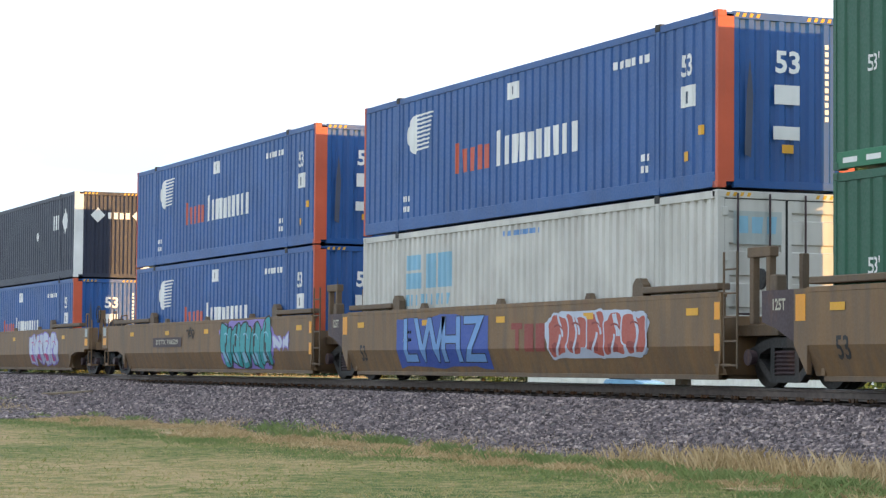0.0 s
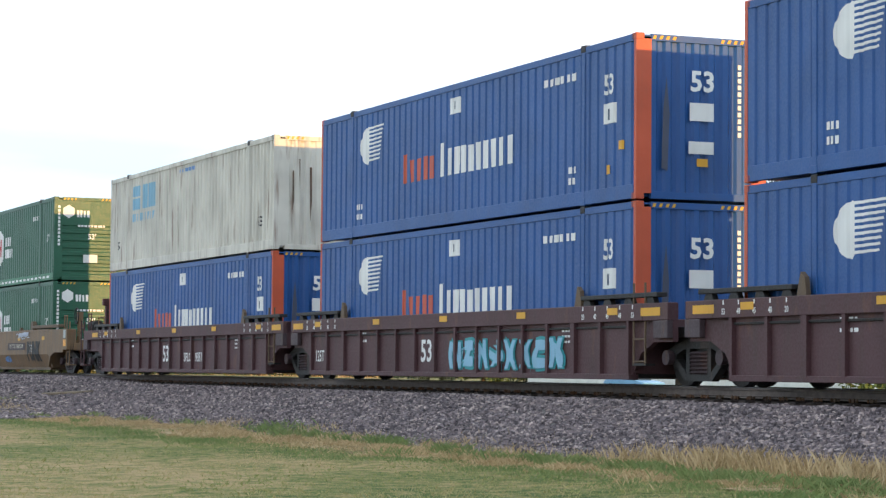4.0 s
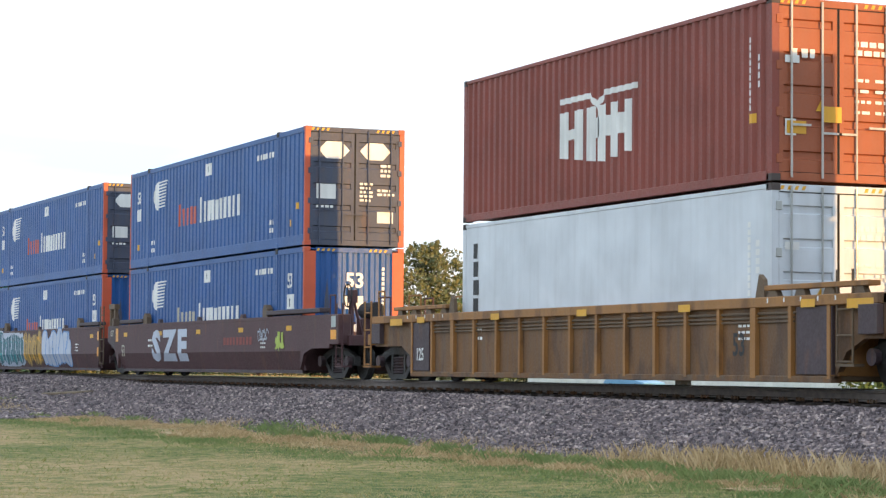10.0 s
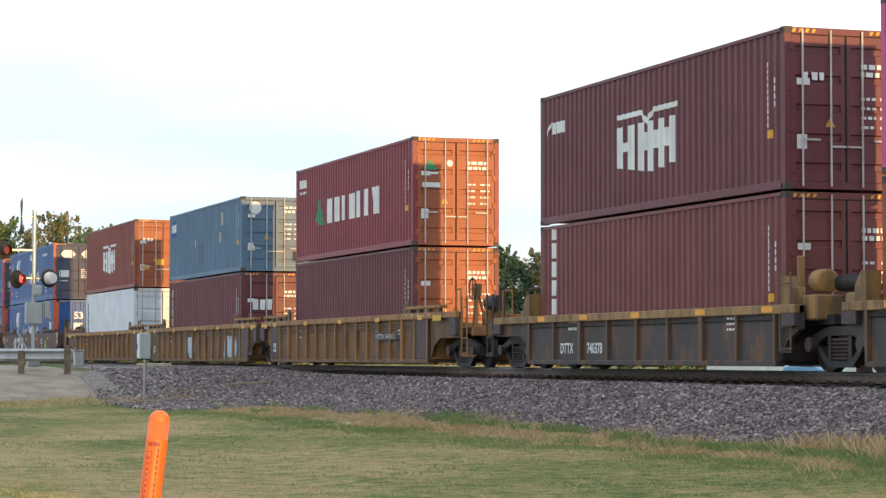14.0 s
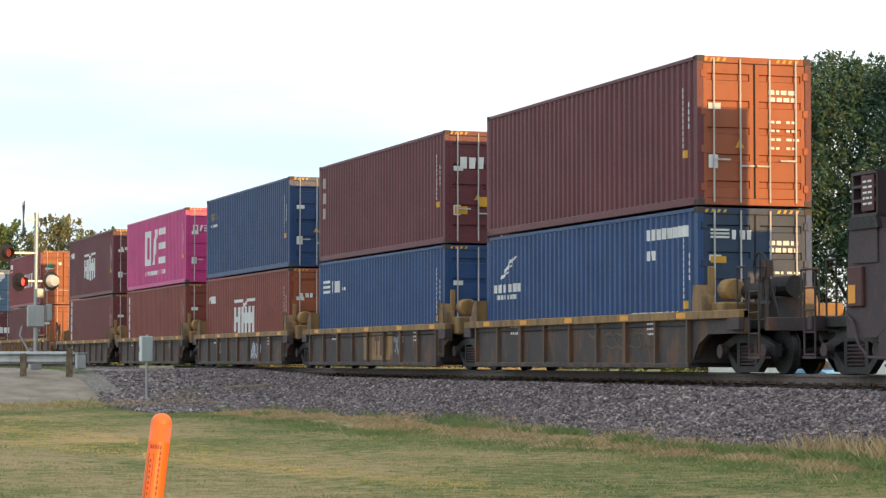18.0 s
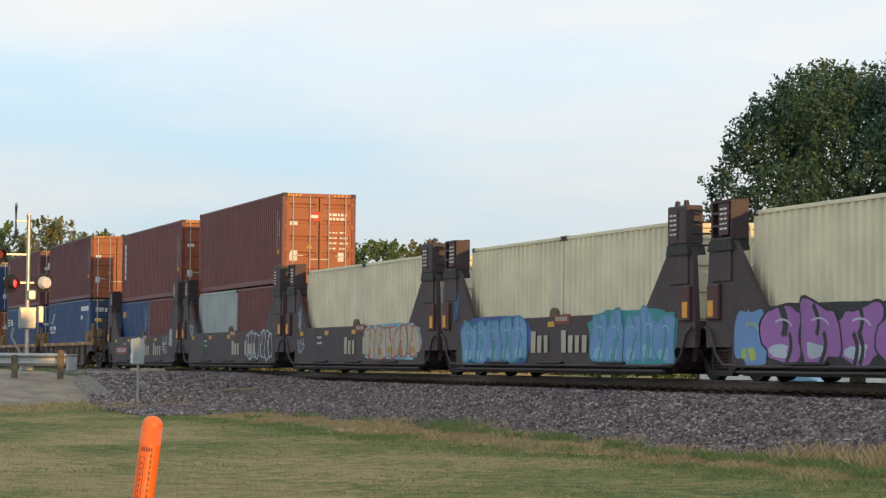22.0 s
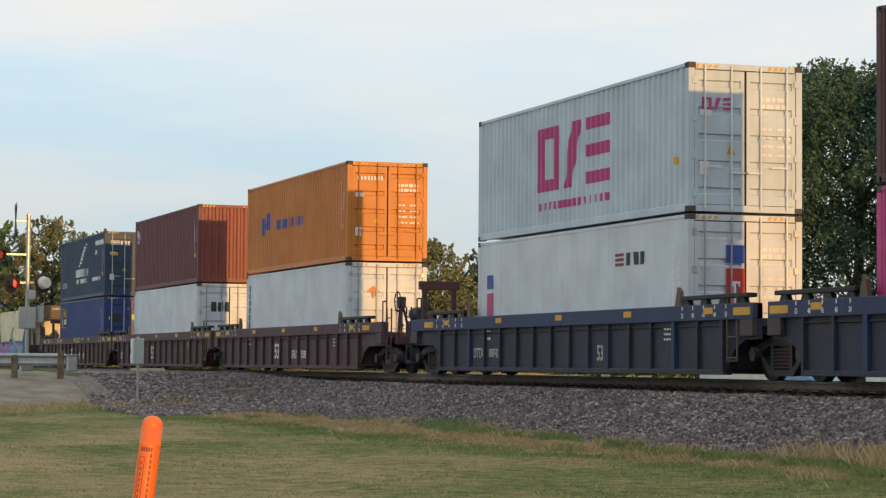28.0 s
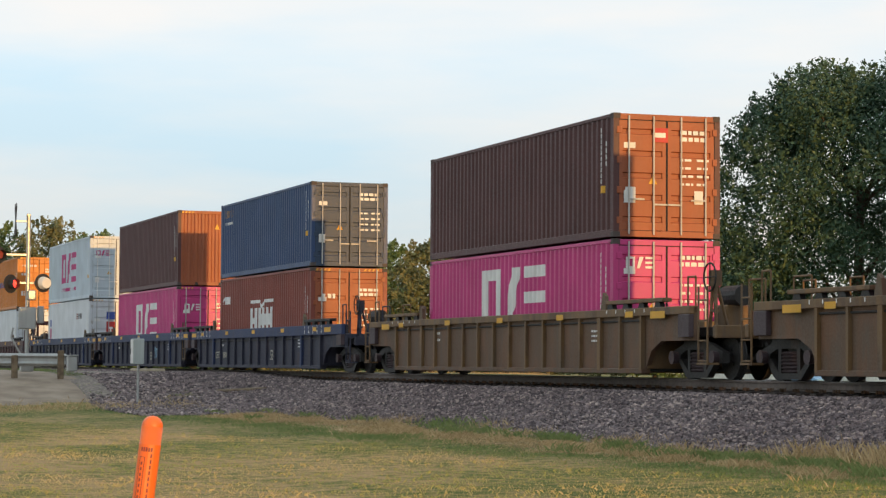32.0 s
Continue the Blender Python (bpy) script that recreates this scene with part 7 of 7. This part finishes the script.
def at(turn, dist):
    """A place by its bearing from the camera, degrees to the left of +y, and its distance."""
    return -dist * math.sin(radians(turn)), dist * math.cos(radians(turn))


tree("tree", *at(61.4, 88), 12.6, 11.4, 125000, "leaf_dark", 1, "broad dark green maple tree in full leaf", .080, .17, sprays=420)
tree("tree", *at(55.5, 80), 13.2, 10.0, 100000, "leaf_fresh", 2, "tall yellow-green tree behind the track", .105, .10, full=True, sprays=300)
FAR = {"leaf_autumn": "olive and yellow autumn tree far behind the track", "leaf_fresh": "light green tree far behind the track", "leaf_dark": "dark green tree far behind the track"}
for k, (turn, high, wide, mat) in enumerate((
        (75.6, 12.4, 5.6, "leaf_autumn"), (74.2, 11.2, 4.6, "leaf_dark"), (73.0, 10.9, 5.6, "leaf_fresh"), (71.8, 10.3, 5.4, "leaf_autumn"), (70.5, 9.6, 5.2, "leaf_dark"), (69.2, 9.6, 5.4, "leaf_autumn"),
        (67.7, 10.4, 5.2, "leaf_autumn"), (66.3, 9.6, 4.6, "leaf_fresh"), (65.0, 8.8, 5.4, "leaf_autumn"), (77.6, 11.1, 5.0, "leaf_dark"), (76.6, 10.6, 4.6, "leaf_autumn"), (78.6, 10.3, 5.4, "leaf_autumn"),
        (79.9, 10.6, 5.2, "leaf_fresh"), (81.1, 12.0, 5.6, "leaf_autumn"), (82.5, 11.8, 5.6, "leaf_fresh"), (83.9, 11.4, 6, "leaf_autumn"), (63.4, 8.2, 6, "leaf_dark"))):
    tree("tree", *at(turn, 232 + 10 * (k % 3)), 1.3 + (high - 1.36) * 1.43, wide * 1.85, 15000, mat, 20 + k, FAR[mat], .21, .06, full=True, sprays=90)
shed = tagged(new("metal_shed"), "low white ribbed metal building beyond the track", "building")
sx0, sy0 = at(60.0, 190)
shed.matrix_world = pose(sx0, sy0, -1.15, 0, 0, 6)
pts = [(u, d) for u, d in ribs("wide", -27.0, 27.0)]
part("wall", wall_sheet(pts, 0, 4.8, lambda u, v, d: (u, -4 + d, v)), "shed_white", shed)
part("wall", slab(-27.0, 27.0, 3.9, 4, 0, 4.8), "shed_white", shed)
part("wall", slab(-27.0, -26.9, -4, 4, 0, 4.8), "shed_white", shed)
part("wall", slab(26.9, 27.0, -4, 4, 0, 4.8), "shed_white", shed)
part("roof", slab(-27.3, 27.3, -4.3, 4.3, 4.8, 5.0, .02), "roof_metal", shed)
auto = tagged(new("parked_car"), "pale blue parked car beyond the track", "car")
ax, ay = at(62.6, 150)
auto.matrix_world = pose(ax, ay, -1.2, 0, 0, 8)
part("body", soft(prism(B(), [(-2.2, .25), (2.2, .25), (2.25, .7), (1.2, .85), (-2.0, .9), (-2.25, .7)], -.85, .85), .05), "pale_blue_car", auto)
part("cabin", soft(prism(B(), [(-1.9, .86), (1.0, .84), (.3, 1.4), (-1.3, 1.42)], -.72, .72), .05), "car_glass", auto)
for xx in (-1.4, 1.4):
    for yy in (-.82, .82):
        bm = tube(B(), (xx, yy - .1, .32), (xx, yy + .1, .32), .32, 16)
        part("wheel", bm, "rubber", auto)
cx = rng.uniform(69.0, 77.0, 9000)
cd = rng.uniform(150, 175, 9000)
crop = np.stack([-cd * np.sin(np.radians(cx)), cd * np.cos(np.radians(cx))], 1)
blades("dry_crop", crop, rng.uniform(.5, 1.05, 9000), rng.uniform(.03, .07, 9000), .25, "dry_grass", "sunlit dry straw-coloured crop beyond the track", 15)
field = sheet("field", steps((-2500, -150, 12)), steps((150, 900, 6)), lambda x, y: -1.0, "field", "sunlit straw field beyond the trees", category="field")

# ties, each its own piece
tie_mesh = shape("tie", slab(-.115, .115, -1.3, 1.3, -.40, -.20, .015), "tie")
track = tagged(new("tie_row"), "weathered wooden railway ties under the rails", "railway ties", kind="structure")
for i in range(190):
    part("tie", tie_mesh, "tie", track, at=pose(-22 - i * .5, MID, 0))


# ---- what moves ----
def motions():
    # the train checks for a moment at 1.35 s and then rolls on evenly
    times = (0.0, 0.4, 0.7, 0.8, 0.9, 1.0, 1.1, 1.2, 1.3, 1.4, 1.5, 1.6,
             1.7, 1.8, 1.9, 2.0, 2.2, 2.5, 3.0, 4.0, 5.5, 8.0, 12.0, 16.0, 24.0, 32.0)
    for ob, x, y, z in RIDERS:
        walk(ob, [(t, pose(x - SPEED * (t - 20.0) - (.57 if t < 1.35 else 0), y, z)) for t in times])
    for w in BOGIES:                    # wheels roll while they pass the camera
        hub, car = w.parent, w.parent.parent
        here = next(x for ob, x, y, z in RIDERS if ob == car) + hub.location.x + w.location.x
        r = .42 if w.location.z < .45 else .48
        t0 = max(0.0, min(31.9, 20.0 + (here + 24.0) / SPEED))
        t1 = max(t0 + .1, min(32.0, 20.0 + (here + 80.0) / SPEED))
        rows = [] if t0 == 0 else [(0.0, 0.0)]
        k = int(round((t1 - t0) * FPS))
        rows += [(t0 + i / FPS, i / FPS) for i in range(k + 1)]
        if rows[-1][0] < 31.95:
            rows.append((32.0, rows[-1][1]))
        x, y, z = w.location
        walk(w, [(t, pose(x, y, z, 0, -math.degrees(SPEED / r * s), 0)) for t, s in rows])


motions()
